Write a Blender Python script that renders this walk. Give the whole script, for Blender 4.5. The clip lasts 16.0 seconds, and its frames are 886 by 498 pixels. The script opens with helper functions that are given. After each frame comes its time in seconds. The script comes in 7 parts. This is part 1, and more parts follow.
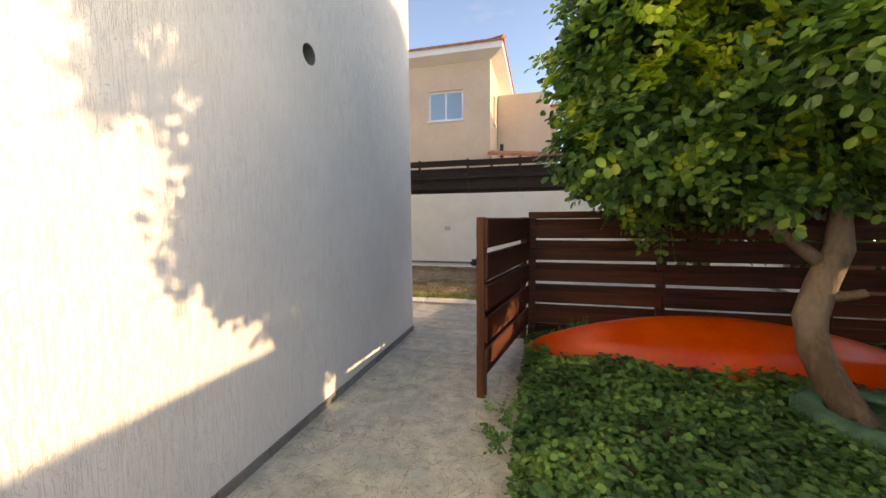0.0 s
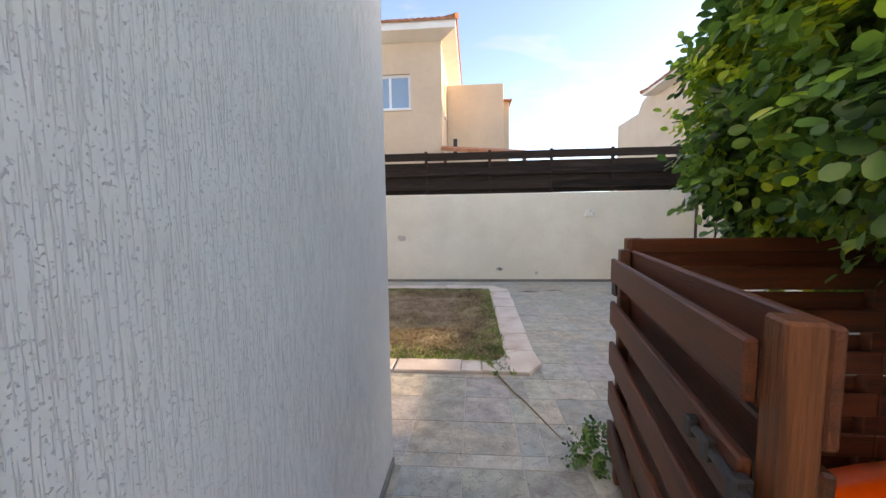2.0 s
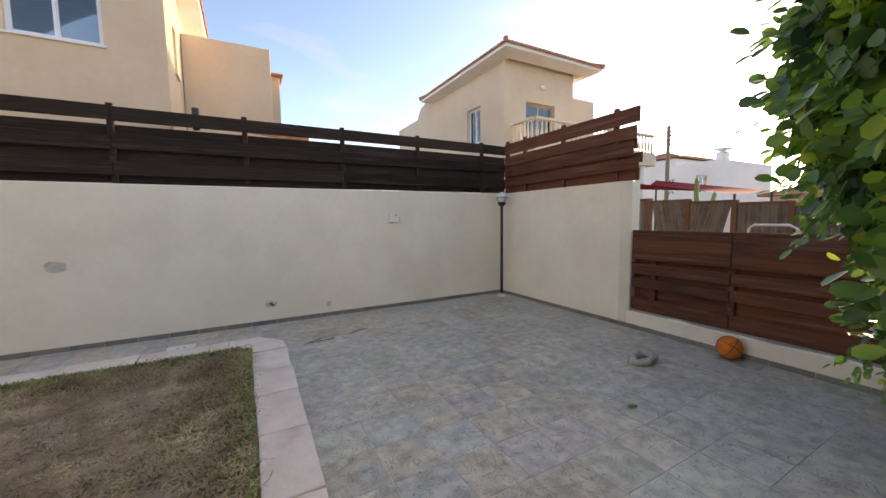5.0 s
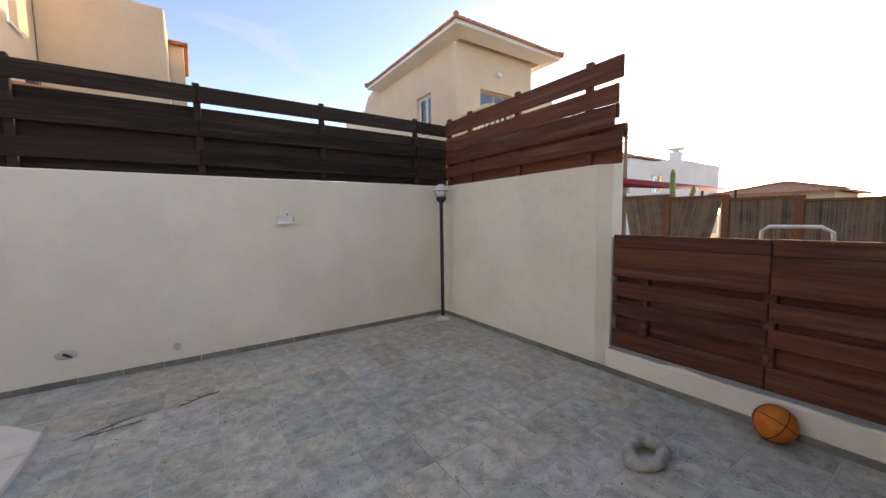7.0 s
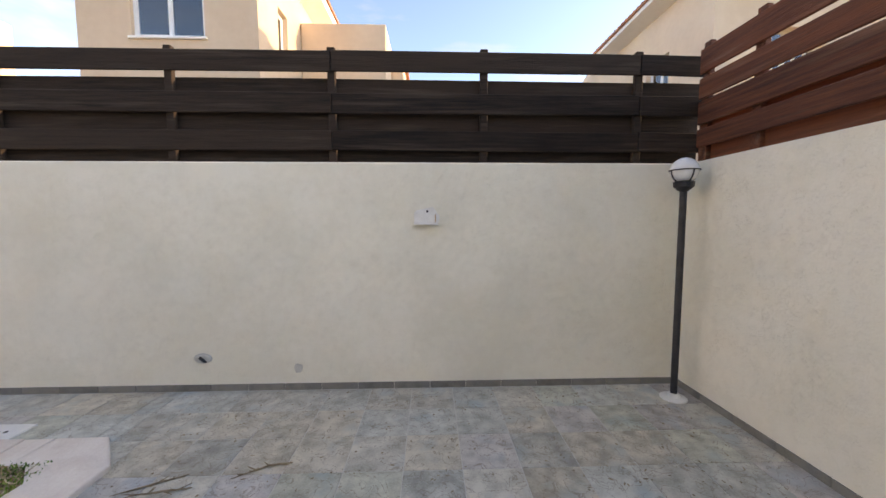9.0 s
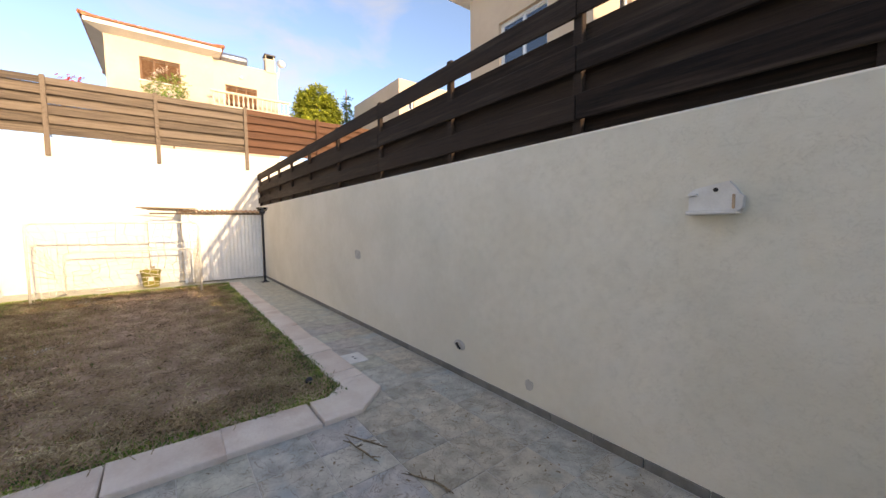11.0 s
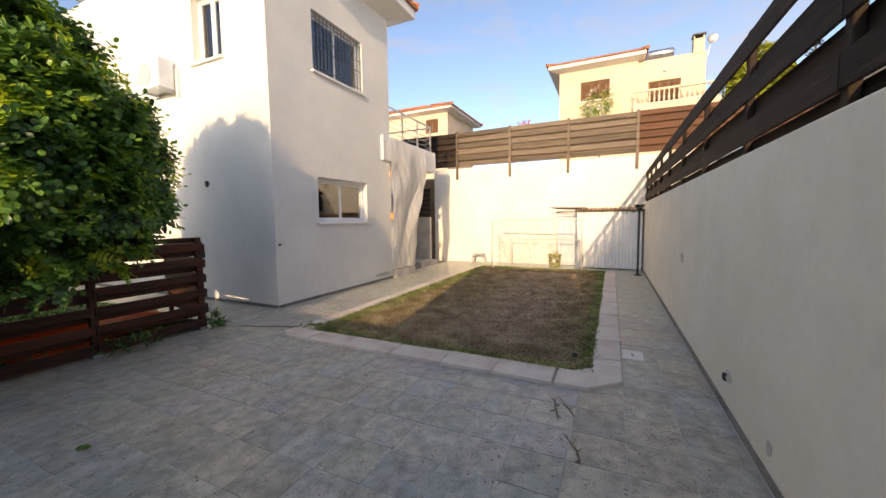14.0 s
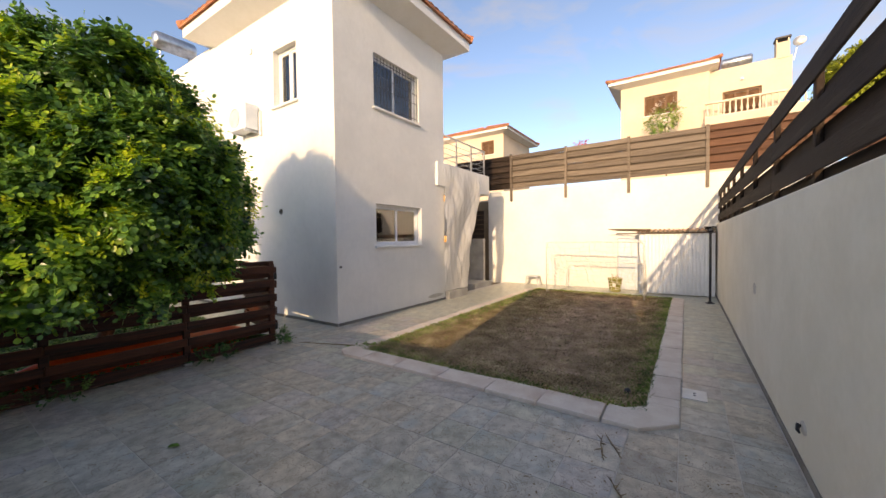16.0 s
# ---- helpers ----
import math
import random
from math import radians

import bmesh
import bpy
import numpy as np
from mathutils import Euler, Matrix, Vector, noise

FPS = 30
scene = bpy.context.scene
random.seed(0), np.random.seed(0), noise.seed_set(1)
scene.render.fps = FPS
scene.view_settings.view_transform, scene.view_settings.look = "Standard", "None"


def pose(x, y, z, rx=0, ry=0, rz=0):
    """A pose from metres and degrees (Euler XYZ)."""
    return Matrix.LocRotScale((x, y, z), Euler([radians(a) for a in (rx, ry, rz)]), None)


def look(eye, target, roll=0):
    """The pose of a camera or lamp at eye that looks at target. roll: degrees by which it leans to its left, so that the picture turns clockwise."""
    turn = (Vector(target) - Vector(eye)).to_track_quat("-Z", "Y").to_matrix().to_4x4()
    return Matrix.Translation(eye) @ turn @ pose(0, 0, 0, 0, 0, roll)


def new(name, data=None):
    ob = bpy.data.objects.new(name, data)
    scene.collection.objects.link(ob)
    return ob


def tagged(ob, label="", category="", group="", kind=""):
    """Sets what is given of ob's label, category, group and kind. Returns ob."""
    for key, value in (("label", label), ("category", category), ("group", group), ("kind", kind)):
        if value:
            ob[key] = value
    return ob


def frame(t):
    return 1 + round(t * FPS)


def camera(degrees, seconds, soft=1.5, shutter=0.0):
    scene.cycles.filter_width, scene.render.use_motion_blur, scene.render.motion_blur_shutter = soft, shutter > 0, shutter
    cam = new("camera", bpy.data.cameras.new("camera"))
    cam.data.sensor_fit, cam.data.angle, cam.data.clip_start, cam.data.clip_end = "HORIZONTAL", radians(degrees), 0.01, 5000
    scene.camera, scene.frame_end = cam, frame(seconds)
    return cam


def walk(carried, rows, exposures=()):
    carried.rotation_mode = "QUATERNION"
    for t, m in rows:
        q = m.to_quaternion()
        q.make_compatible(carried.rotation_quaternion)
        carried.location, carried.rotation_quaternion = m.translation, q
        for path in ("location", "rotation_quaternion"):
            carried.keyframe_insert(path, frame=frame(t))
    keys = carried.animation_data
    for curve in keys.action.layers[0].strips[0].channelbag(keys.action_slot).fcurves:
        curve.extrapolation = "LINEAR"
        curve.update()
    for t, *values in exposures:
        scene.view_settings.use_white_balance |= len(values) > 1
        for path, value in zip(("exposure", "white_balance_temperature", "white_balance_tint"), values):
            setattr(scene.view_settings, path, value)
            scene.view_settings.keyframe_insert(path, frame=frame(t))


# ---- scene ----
cam = camera(101.7, 16.0)

PATH = [
    (0, (-0.115, -1.343, 1.319), (-0.627, 0.583, 1.153), -0.5),
    (0.5, (-0.429, -0.793, 1.38), (-0.938, 1.134, 1.218), -0.0),
    (1, (-0.685, -0.323, 1.445), (-1.177, 1.61, 1.292), -0.5),
    (1.5, (-0.934, 0.079, 1.483), (-1.243, 2.049, 1.325), -0.5),
    (2, (-1.058, 0.581, 1.507), (-1.222, 2.567, 1.337), -0.8),
    (2.5, (-1.19, 1.201, 1.517), (-1.203, 3.194, 1.351), -0.7),
    (3, (-1.154, 1.729, 1.563), (-1.067, 3.72, 1.392), -0.8),
    (3.5, (-1.187, 2.169, 1.58), (-0.945, 4.147, 1.409), -0.6),
    (4, (-1.077, 2.442, 1.557), (-0.602, 4.378, 1.393), -0.7),
    (4.5, (-0.925, 2.728, 1.555), (-0.215, 4.59, 1.385), -0.6),
    (5, (-0.717, 3.074, 1.56), (0.239, 4.823, 1.392), -0.8),
    (5.2, (-0.611, 3.183, 1.555), (0.443, 4.874, 1.386), -0.8),
    (7.3, (0.836, 4.488, 1.551), (1.965, 6.13, 1.38), -0.9),
    (7.5, (0.951, 4.639, 1.568), (1.994, 6.336, 1.386), -1.0),
    (8, (1.285, 4.981, 1.562), (2.033, 6.828, 1.388), -1.1),
    (8.2, (1.362, 5.125, 1.533), (1.972, 7.023, 1.374), -0.8),
    (10.3, (1.991, 6.752, 1.552), (1.003, 8.485, 1.411), -0.6),
    (10.5, (2.029, 6.797, 1.546), (0.845, 8.402, 1.392), -0.8),
    (11, (2.213, 6.881, 1.473), (0.626, 8.091, 1.335), -0.7),
    (11.5, (2.436, 7.079, 1.494), (0.59, 7.835, 1.357), -0.8),
    (12, (2.728, 7.276, 1.509), (0.74, 7.449, 1.37), -0.7),
    (12.5, (2.917, 7.476, 1.53), (0.942, 7.2, 1.375), -0.6),
    (13, (2.934, 7.773, 1.523), (1.015, 7.231, 1.365), -0.7),
    (13.5, (2.996, 7.983, 1.56), (1.135, 7.269, 1.402), -0.6),
    (14, (3.114, 8.196, 1.591), (1.308, 7.352, 1.433), -0.7),
    (14.5, (3.134, 8.345, 1.627), (1.382, 7.393, 1.468), -0.6),
    (15, (3.198, 8.355, 1.683), (1.49, 7.328, 1.521), -0.7),
    (15.5, (3.19, 8.367, 1.706), (1.52, 7.276, 1.569), -0.7),
    (16, (3.181, 8.368, 1.706), (1.523, 7.25, 1.654), -0.7),
]
walk(cam, [(t, look(eye, target, roll)) for t, eye, target, roll in PATH],
     exposures=[(0.0, 2.34, 12600, 18), (0.7, 2.55, 12400, 18), (1.4, 2.65, 11500, 17), (3.0, 2.68, 11500, 17), (3.5, 2.46, 11700, 18), (4.2, 2.42, 11900, 18), (5.2, 2.32, 11700, 17), (7.5, 2.32, 12100, 18), (8.2, 2.68, 12100, 18), (10.5, 2.5, 11100, 17), (11.0, 2.17, 11100, 17), (12.0, 1.84, 11000, 17), (16.0, 1.8, 11000, 17)])

# ---- world, sun, exposure ----
SUN_WAY = Vector((1.0, 0.165, 0.246)).normalized()
SUN_EL = math.asin(SUN_WAY.z)
world = bpy.data.worlds.new("sky")
scene.world = world
world.use_nodes = True
wt = world.node_tree
wt.nodes.clear()
w_out = wt.nodes.new("ShaderNodeOutputWorld")
w_bg = wt.nodes.new("ShaderNodeBackground")
w_sky = wt.nodes.new("ShaderNodeTexSky")
w_sky.sky_type = "NISHITA"
w_sky.sun_disc = False
w_sky.sun_elevation = SUN_EL
w_sky.sun_rotation = math.atan2(SUN_WAY.x, SUN_WAY.y)
w_sky.dust_density = 0.75
w_sky.air_density = 0.62
w_sky.ozone_density = 3.9
w_co = wt.nodes.new("ShaderNodeTexCoord")
w_map = wt.nodes.new("ShaderNodeMapping")
w_map.inputs["Scale"].default_value = (1.0, 1.7, 4.2)
w_map.inputs["Rotation"].default_value = (0.1, 0.15, 0.5)
w_n = wt.nodes.new("ShaderNodeTexNoise")
w_n.inputs["Scale"].default_value = 1.9
w_n.inputs["Detail"].default_value = 9
w_n.inputs["Roughness"].default_value = 0.55
w_n.inputs["Distortion"].default_value = 0.6
w_ramp = wt.nodes.new("ShaderNodeValToRGB")
w_ramp.color_ramp.elements[0].position = 0.49
w_ramp.color_ramp.elements[0].color = (0, 0, 0, 1)
w_ramp.color_ramp.elements[1].position = 0.74
w_ramp.color_ramp.elements[1].color = (0.65, 0.65, 0.65, 1)
w_mix = wt.nodes.new("ShaderNodeMix")
w_mix.data_type = "RGBA"
w_mix.inputs["B"].default_value = (1.35, 1.42, 1.52, 1)
wt.links.new(w_co.outputs["Generated"], w_map.inputs["Vector"])
wt.links.new(w_map.outputs[0], w_n.inputs["Vector"])
wt.links.new(w_n.outputs["Fac"], w_ramp.inputs[0])
wt.links.new(w_ramp.outputs[0], w_mix.inputs["Factor"])
wt.links.new(w_sky.outputs[0], w_mix.inputs["A"])
wt.links.new(w_mix.outputs["Result"], w_bg.inputs[0])
w_bg.inputs[1].default_value = 0.137
wt.links.new(w_bg.outputs[0], w_out.inputs[0])
sun = new("sun", bpy.data.lights.new("sun", "SUN"))
sun.data.energy, sun.data.angle, sun.data.color = 1.2, radians(0.6), (1.0, 0.88, 0.725)
sun.matrix_world = look(SUN_WAY * 60, (0, 0, 0))


# ---- materials ----
def nodes_of(m):
    m.use_nodes = True
    t = m.node_tree
    return t, t.nodes["Principled BSDF"]


def mat(name, a, b, scale=6.0, rough=0.8, bump=0.15, bump_scale=60.0, stretch=(1, 1, 1), local=False, random_tone=0.0,
        island=False, metal=0.0, fine=0.35, third=None, spots=0.0, relief_stretch=None, gloss_var=0.1, bump_dist=0.01, spec=0.35):
    """Two tones at two scales with fine relief; third: a stain colour with a shape of its own."""
    m = bpy.data.materials.new(name)
    t, p = nodes_of(m)
    n, k = t.nodes, t.links
    co = n.new("ShaderNodeTexCoord") if local else n.new("ShaderNodeNewGeometry")
    vec = co.outputs["Object"] if local else co.outputs["Position"]
    if local:
        info = n.new("ShaderNodeObjectInfo")
        off = n.new("ShaderNodeVectorMath")
        off.operation = "MULTIPLY_ADD"
        off.inputs[1].default_value = (37.0, 19.0, 23.0)
        k.new(info.outputs["Random"], off.inputs[0])
        k.new(vec, off.inputs[2])
        vec = off.outputs[0]
    mp = n.new("ShaderNodeMapping")
    mp.inputs["Scale"].default_value = stretch
    k.new(vec, mp.inputs["Vector"])
    n1 = n.new("ShaderNodeTexNoise")
    n1.inputs["Scale"].default_value, n1.inputs["Detail"].default_value = scale, 6
    n2 = n.new("ShaderNodeTexNoise")
    n2.inputs["Scale"].default_value, n2.inputs["Detail"].default_value = scale * 9, 4
    k.new(mp.outputs[0], n1.inputs["Vector"])
    k.new(mp.outputs[0], n2.inputs["Vector"])
    add = n.new("ShaderNodeMath")
    add.operation = "MULTIPLY_ADD"
    add.inputs[1].default_value = fine
    k.new(n2.outputs["Fac"], add.inputs[0])
    k.new(n1.outputs["Fac"], add.inputs[2])
    last = add.outputs[0]
    if random_tone or island:
        src = n.new("ShaderNodeNewGeometry").outputs["Random Per Island"] if island else n.new("ShaderNodeObjectInfo").outputs["Random"]
        tone = n.new("ShaderNodeMath")
        tone.operation = "MULTIPLY_ADD"
        tone.inputs[1].default_value = random_tone
        k.new(src, tone.inputs[0])
        k.new(last, tone.inputs[2])
        last = tone.outputs[0]
    ramp = n.new("ShaderNodeValToRGB")
    lo, hi = 0.36 + fine * 0.5, 0.64 + fine * 0.5 + random_tone
    ramp.color_ramp.elements[0].position = min(lo, 0.98)
    ramp.color_ramp.elements[1].position = min(hi, 1.0)
    ramp.color_ramp.elements[0].color = (*a, 1)
    ramp.color_ramp.elements[1].color = (*b, 1)
    k.new(last, ramp.inputs[0])
    colour = ramp.outputs[0]
    if third:
        n3 = n.new("ShaderNodeTexNoise")
        n3.inputs["Scale"].default_value, n3.inputs["Detail"].default_value = scale * 0.45, 5
        k.new(mp.outputs[0], n3.inputs["Vector"])
        r3 = n.new("ShaderNodeValToRGB")
        r3.color_ramp.elements[0].position, r3.color_ramp.elements[1].position = 0.55, 0.72
        k.new(n3.outputs["Fac"], r3.inputs[0])
        mul = n.new("ShaderNodeMath")
        mul.operation = "MULTIPLY"
        mul.inputs[1].default_value = spots
        k.new(r3.outputs[0], mul.inputs[0])
        mx = n.new("ShaderNodeMix")
        mx.data_type = "RGBA"
        mx.inputs["B"].default_value = (*third, 1)
        k.new(mul.outputs[0], mx.inputs["Factor"])
        k.new(colour, mx.inputs["A"])
        colour = mx.outputs["Result"]
    k.new(colour, p.inputs["Base Color"])
    p.inputs["Metallic"].default_value = metal
    p.inputs["Specular IOR Level"].default_value = spec
    rr = n.new("ShaderNodeMapRange")
    rr.inputs["To Min"].default_value, rr.inputs["To Max"].default_value = max(rough - gloss_var, 0.02), min(rough + gloss_var, 1)
    k.new(n1.outputs["Fac"], rr.inputs["Value"])
    k.new(rr.outputs[0], p.inputs["Roughness"])
    if bump:
        mb = n.new("ShaderNodeMapping")
        mb.inputs["Scale"].default_value = relief_stretch or stretch
        k.new(vec, mb.inputs["Vector"])
        nb = n.new("ShaderNodeTexNoise")
        nb.inputs["Scale"].default_value, nb.inputs["Detail"].default_value = bump_scale, 5
        k.new(mb.outputs[0], nb.inputs["Vector"])
        bp = n.new("ShaderNodeBump")
        bp.inputs["Strength"].default_value, bp.inputs["Distance"].default_value = bump, bump_dist
        k.new(nb.outputs["Fac"], bp.inputs["Height"])
        k.new(bp.outputs[0], p.inputs["Normal"])
    return m


def scraped_plaster(name, a, b, groove):
    """White render dragged downwards: sparse upright scratches where grains were pulled along."""
    m = mat(name, a, b, scale=0.9, rough=0.92, bump=0, third=tuple(c * 0.86 for c in b), spots=0.5)
    t, p = nodes_of(m)
    n, k = t.nodes, t.links
    geo = n.new("ShaderNodeNewGeometry")
    mp = n.new("ShaderNodeMapping")
    mp.inputs["Scale"].default_value = (1.0, 1.0, 0.036)
    k.new(geo.outputs["Position"], mp.inputs["Vector"])
    n1 = n.new("ShaderNodeTexNoise")
    n1.inputs["Scale"].default_value, n1.inputs["Detail"].default_value, n1.inputs["Distortion"].default_value = 250, 3, 0.35
    k.new(mp.outputs[0], n1.inputs["Vector"])
    r1 = n.new("ShaderNodeValToRGB")
    r1.color_ramp.elements[0].position, r1.color_ramp.elements[1].position = 0.555, 0.63
    r1.color_ramp.elements[1].color = (0.6, 0.6, 0.6, 1)
    k.new(n1.outputs["Fac"], r1.inputs[0])
    n2 = n.new("ShaderNodeTexNoise")
    n2.inputs["Scale"].default_value, n2.inputs["Detail"].default_value = 165, 4
    k.new(geo.outputs["Position"], n2.inputs["Vector"])
    r2 = n.new("ShaderNodeMapRange")
    r2.inputs["From Min"].default_value, r2.inputs["From Max"].default_value = 0.61, 0.68
    k.new(n2.outputs["Fac"], r2.inputs["Value"])
    pits = n.new("ShaderNodeMath")
    pits.operation = "MAXIMUM"
    k.new(r1.outputs[0], pits.inputs[0])
    k.new(r2.outputs[0], pits.inputs[1])
    # grooves and pits are also tinted darker: painted shade on top of the relief
    groove_shade = n.new("ShaderNodeMix")
    groove_shade.data_type = "RGBA"
    groove_shade.inputs["B"].default_value = (*(c * 0.62 for c in a), 1)
    shade_amount = n.new("ShaderNodeMath")
    shade_amount.operation = "MULTIPLY"
    shade_amount.inputs[1].default_value = 0.38
    k.new(pits.outputs[0], shade_amount.inputs[0])
    k.new(shade_amount.outputs[0], groove_shade.inputs["Factor"])
    k.new(p.inputs["Base Color"].links[0].from_socket, groove_shade.inputs["A"])
    k.new(groove_shade.outputs["Result"], p.inputs["Base Color"])
    mixh = n.new("ShaderNodeMath")
    mixh.operation = "MULTIPLY_ADD"
    mixh.inputs[1].default_value = 0.25
    inv = n.new("ShaderNodeMath")
    inv.operation = "SUBTRACT"
    inv.inputs[0].default_value = 1.0
    k.new(pits.outputs[0], inv.inputs[1])
    k.new(n2.outputs["Fac"], mixh.inputs[0])
    k.new(inv.outputs[0], mixh.inputs[2])
    bp = n.new("ShaderNodeBump")
    bp.inputs["Strength"].default_value, bp.inputs["Distance"].default_value = groove, 0.0042
    k.new(mixh.outputs[0], bp.inputs["Height"])
    k.new(bp.outputs[0], p.inputs["Normal"])
    return m


def trowelled_stucco(name, a, b, stain):
    """Cream garden-wall stucco: low ridges curled by the trowel, faint upright water stains."""
    m = mat(name, a, b, scale=1.6, rough=0.93, bump=0, third=stain, spots=0.45)
    t, p = nodes_of(m)
    n, k = t.nodes, t.links
    geo = n.new("ShaderNodeNewGeometry")
    n1 = n.new("ShaderNodeTexNoise")
    n1.inputs["Scale"].default_value, n1.inputs["Detail"].default_value, n1.inputs["Distortion"].default_value = 25, 3.5, 1.5
    drag = n.new("ShaderNodeMapping")
    drag.inputs["Scale"].default_value = (1.0, 1.0, 1.5)
    k.new(geo.outputs["Position"], drag.inputs["Vector"])
    k.new(drag.outputs[0], n1.inputs["Vector"])
    d1 = n.new("ShaderNodeMath")
    d1.operation = "SUBTRACT"
    d1.inputs[1].default_value = 0.5
    k.new(n1.outputs["Fac"], d1.inputs[0])
    a1 = n.new("ShaderNodeMath")
    a1.operation = "ABSOLUTE"
    k.new(d1.outputs[0], a1.inputs[0])
    r1 = n.new("ShaderNodeMapRange")
    r1.inputs["From Min"].default_value, r1.inputs["From Max"].default_value = 0.0, 0.012
    r1.inputs["To Min"].default_value, r1.inputs["To Max"].default_value = 1.0, 0.0
    k.new(a1.outputs[0], r1.inputs["Value"])
    n3 = n.new("ShaderNodeTexNoise")
    n3.inputs["Scale"].default_value, n3.inputs["Detail"].default_value = 11, 4
    k.new(geo.outputs["Position"], n3.inputs["Vector"])
    r3b = n.new("ShaderNodeMapRange")
    r3b.inputs["From Min"].default_value, r3b.inputs["From Max"].default_value = 0.42, 0.62
    k.new(n3.outputs["Fac"], r3b.inputs["Value"])
    cutm = n.new("ShaderNodeMath")
    cutm.operation = "MULTIPLY"
    k.new(r1.outputs[0], cutm.inputs[0])
    k.new(r3b.outputs[0], cutm.inputs[1])
    n2 = n.new("ShaderNodeTexNoise")
    n2.inputs["Scale"].default_value, n2.inputs["Detail"].default_value = 60, 6
    k.new(geo.outputs["Position"], n2.inputs["Vector"])
    ad = n.new("ShaderNodeMath")
    ad.operation = "MULTIPLY_ADD"
    ad.inputs[1].default_value = 0.55
    k.new(n2.outputs["Fac"], ad.inputs[0])
    k.new(cutm.outputs[0], ad.inputs[2])
    bp = n.new("ShaderNodeBump")
    bp.inputs["Strength"].default_value, bp.inputs["Distance"].default_value = 0.62, 0.005
    k.new(ad.outputs[0], bp.inputs["Height"])
    k.new(bp.outputs[0], p.inputs["Normal"])
    return m


def clear(name, tint, rough, alpha_like=0.0):
    m = bpy.data.materials.new(name)
    t, p = nodes_of(m)
    p.inputs["Base Color"].default_value = (*tint, 1)
    p.inputs["Roughness"].default_value = rough
    p.inputs["Transmission Weight"].default_value = 1.0
    p.inputs["IOR"].default_value = 1.45
    return m


def leaf_mat(name, stops, rough=0.42, trans=0.25, per_island=True):
    """Leaf blades: tone by leaf, thin enough to let some light through."""
    m = bpy.data.materials.new(name)
    t, p = nodes_of(m)
    n, k = t.nodes, t.links
    geo = n.new("ShaderNodeNewGeometry")
    ramp = n.new("ShaderNodeValToRGB")
    els = ramp.color_ramp.elements
    els[0].position, els[0].color = stops[0][0], (*stops[0][1], 1)
    els[1].position, els[1].color = stops[-1][0], (*stops[-1][1], 1)
    for pos, c in stops[1:-1]:
        els.new(pos).color = (*c, 1)
    nz = n.new("ShaderNodeTexNoise")
    nz.inputs["Scale"].default_value, nz.inputs["Detail"].default_value = 3.2, 3
    k.new(geo.outputs["Position"], nz.inputs["Vector"])
    mixv = n.new("ShaderNodeMath")
    mixv.operation = "MULTIPLY_ADD"
    mixv.inputs[1].default_value = 0.55
    sub = n.new("ShaderNodeMath")
    sub.operation = "MULTIPLY_ADD"
    sub.inputs[1].default_value, sub.inputs[2].default_value = 2.1, -0.86
    k.new(nz.outputs["Fac"], sub.inputs[0])
    k.new(geo.outputs["Random Per Island"], mixv.inputs[0])
    k.new(sub.outputs[0], mixv.inputs[2])
    k.new(mixv.outputs[0], ramp.inputs[0])
    k.new(ramp.outputs[0], p.inputs["Base Color"])
    p.inputs["Roughness"].default_value = rough
    tr = n.new("ShaderNodeBsdfTranslucent")
    k.new(ramp.outputs[0], tr.inputs[0])
    mx = n.new("ShaderNodeMixShader")
    mx.inputs[0].default_value = trans
    out = n["Material Output"]
    k.new(p.outputs[0], mx.inputs[1])
    k.new(tr.outputs[0], mx.inputs[2])
    k.new(mx.outputs[0], out.inputs[0])
    return m


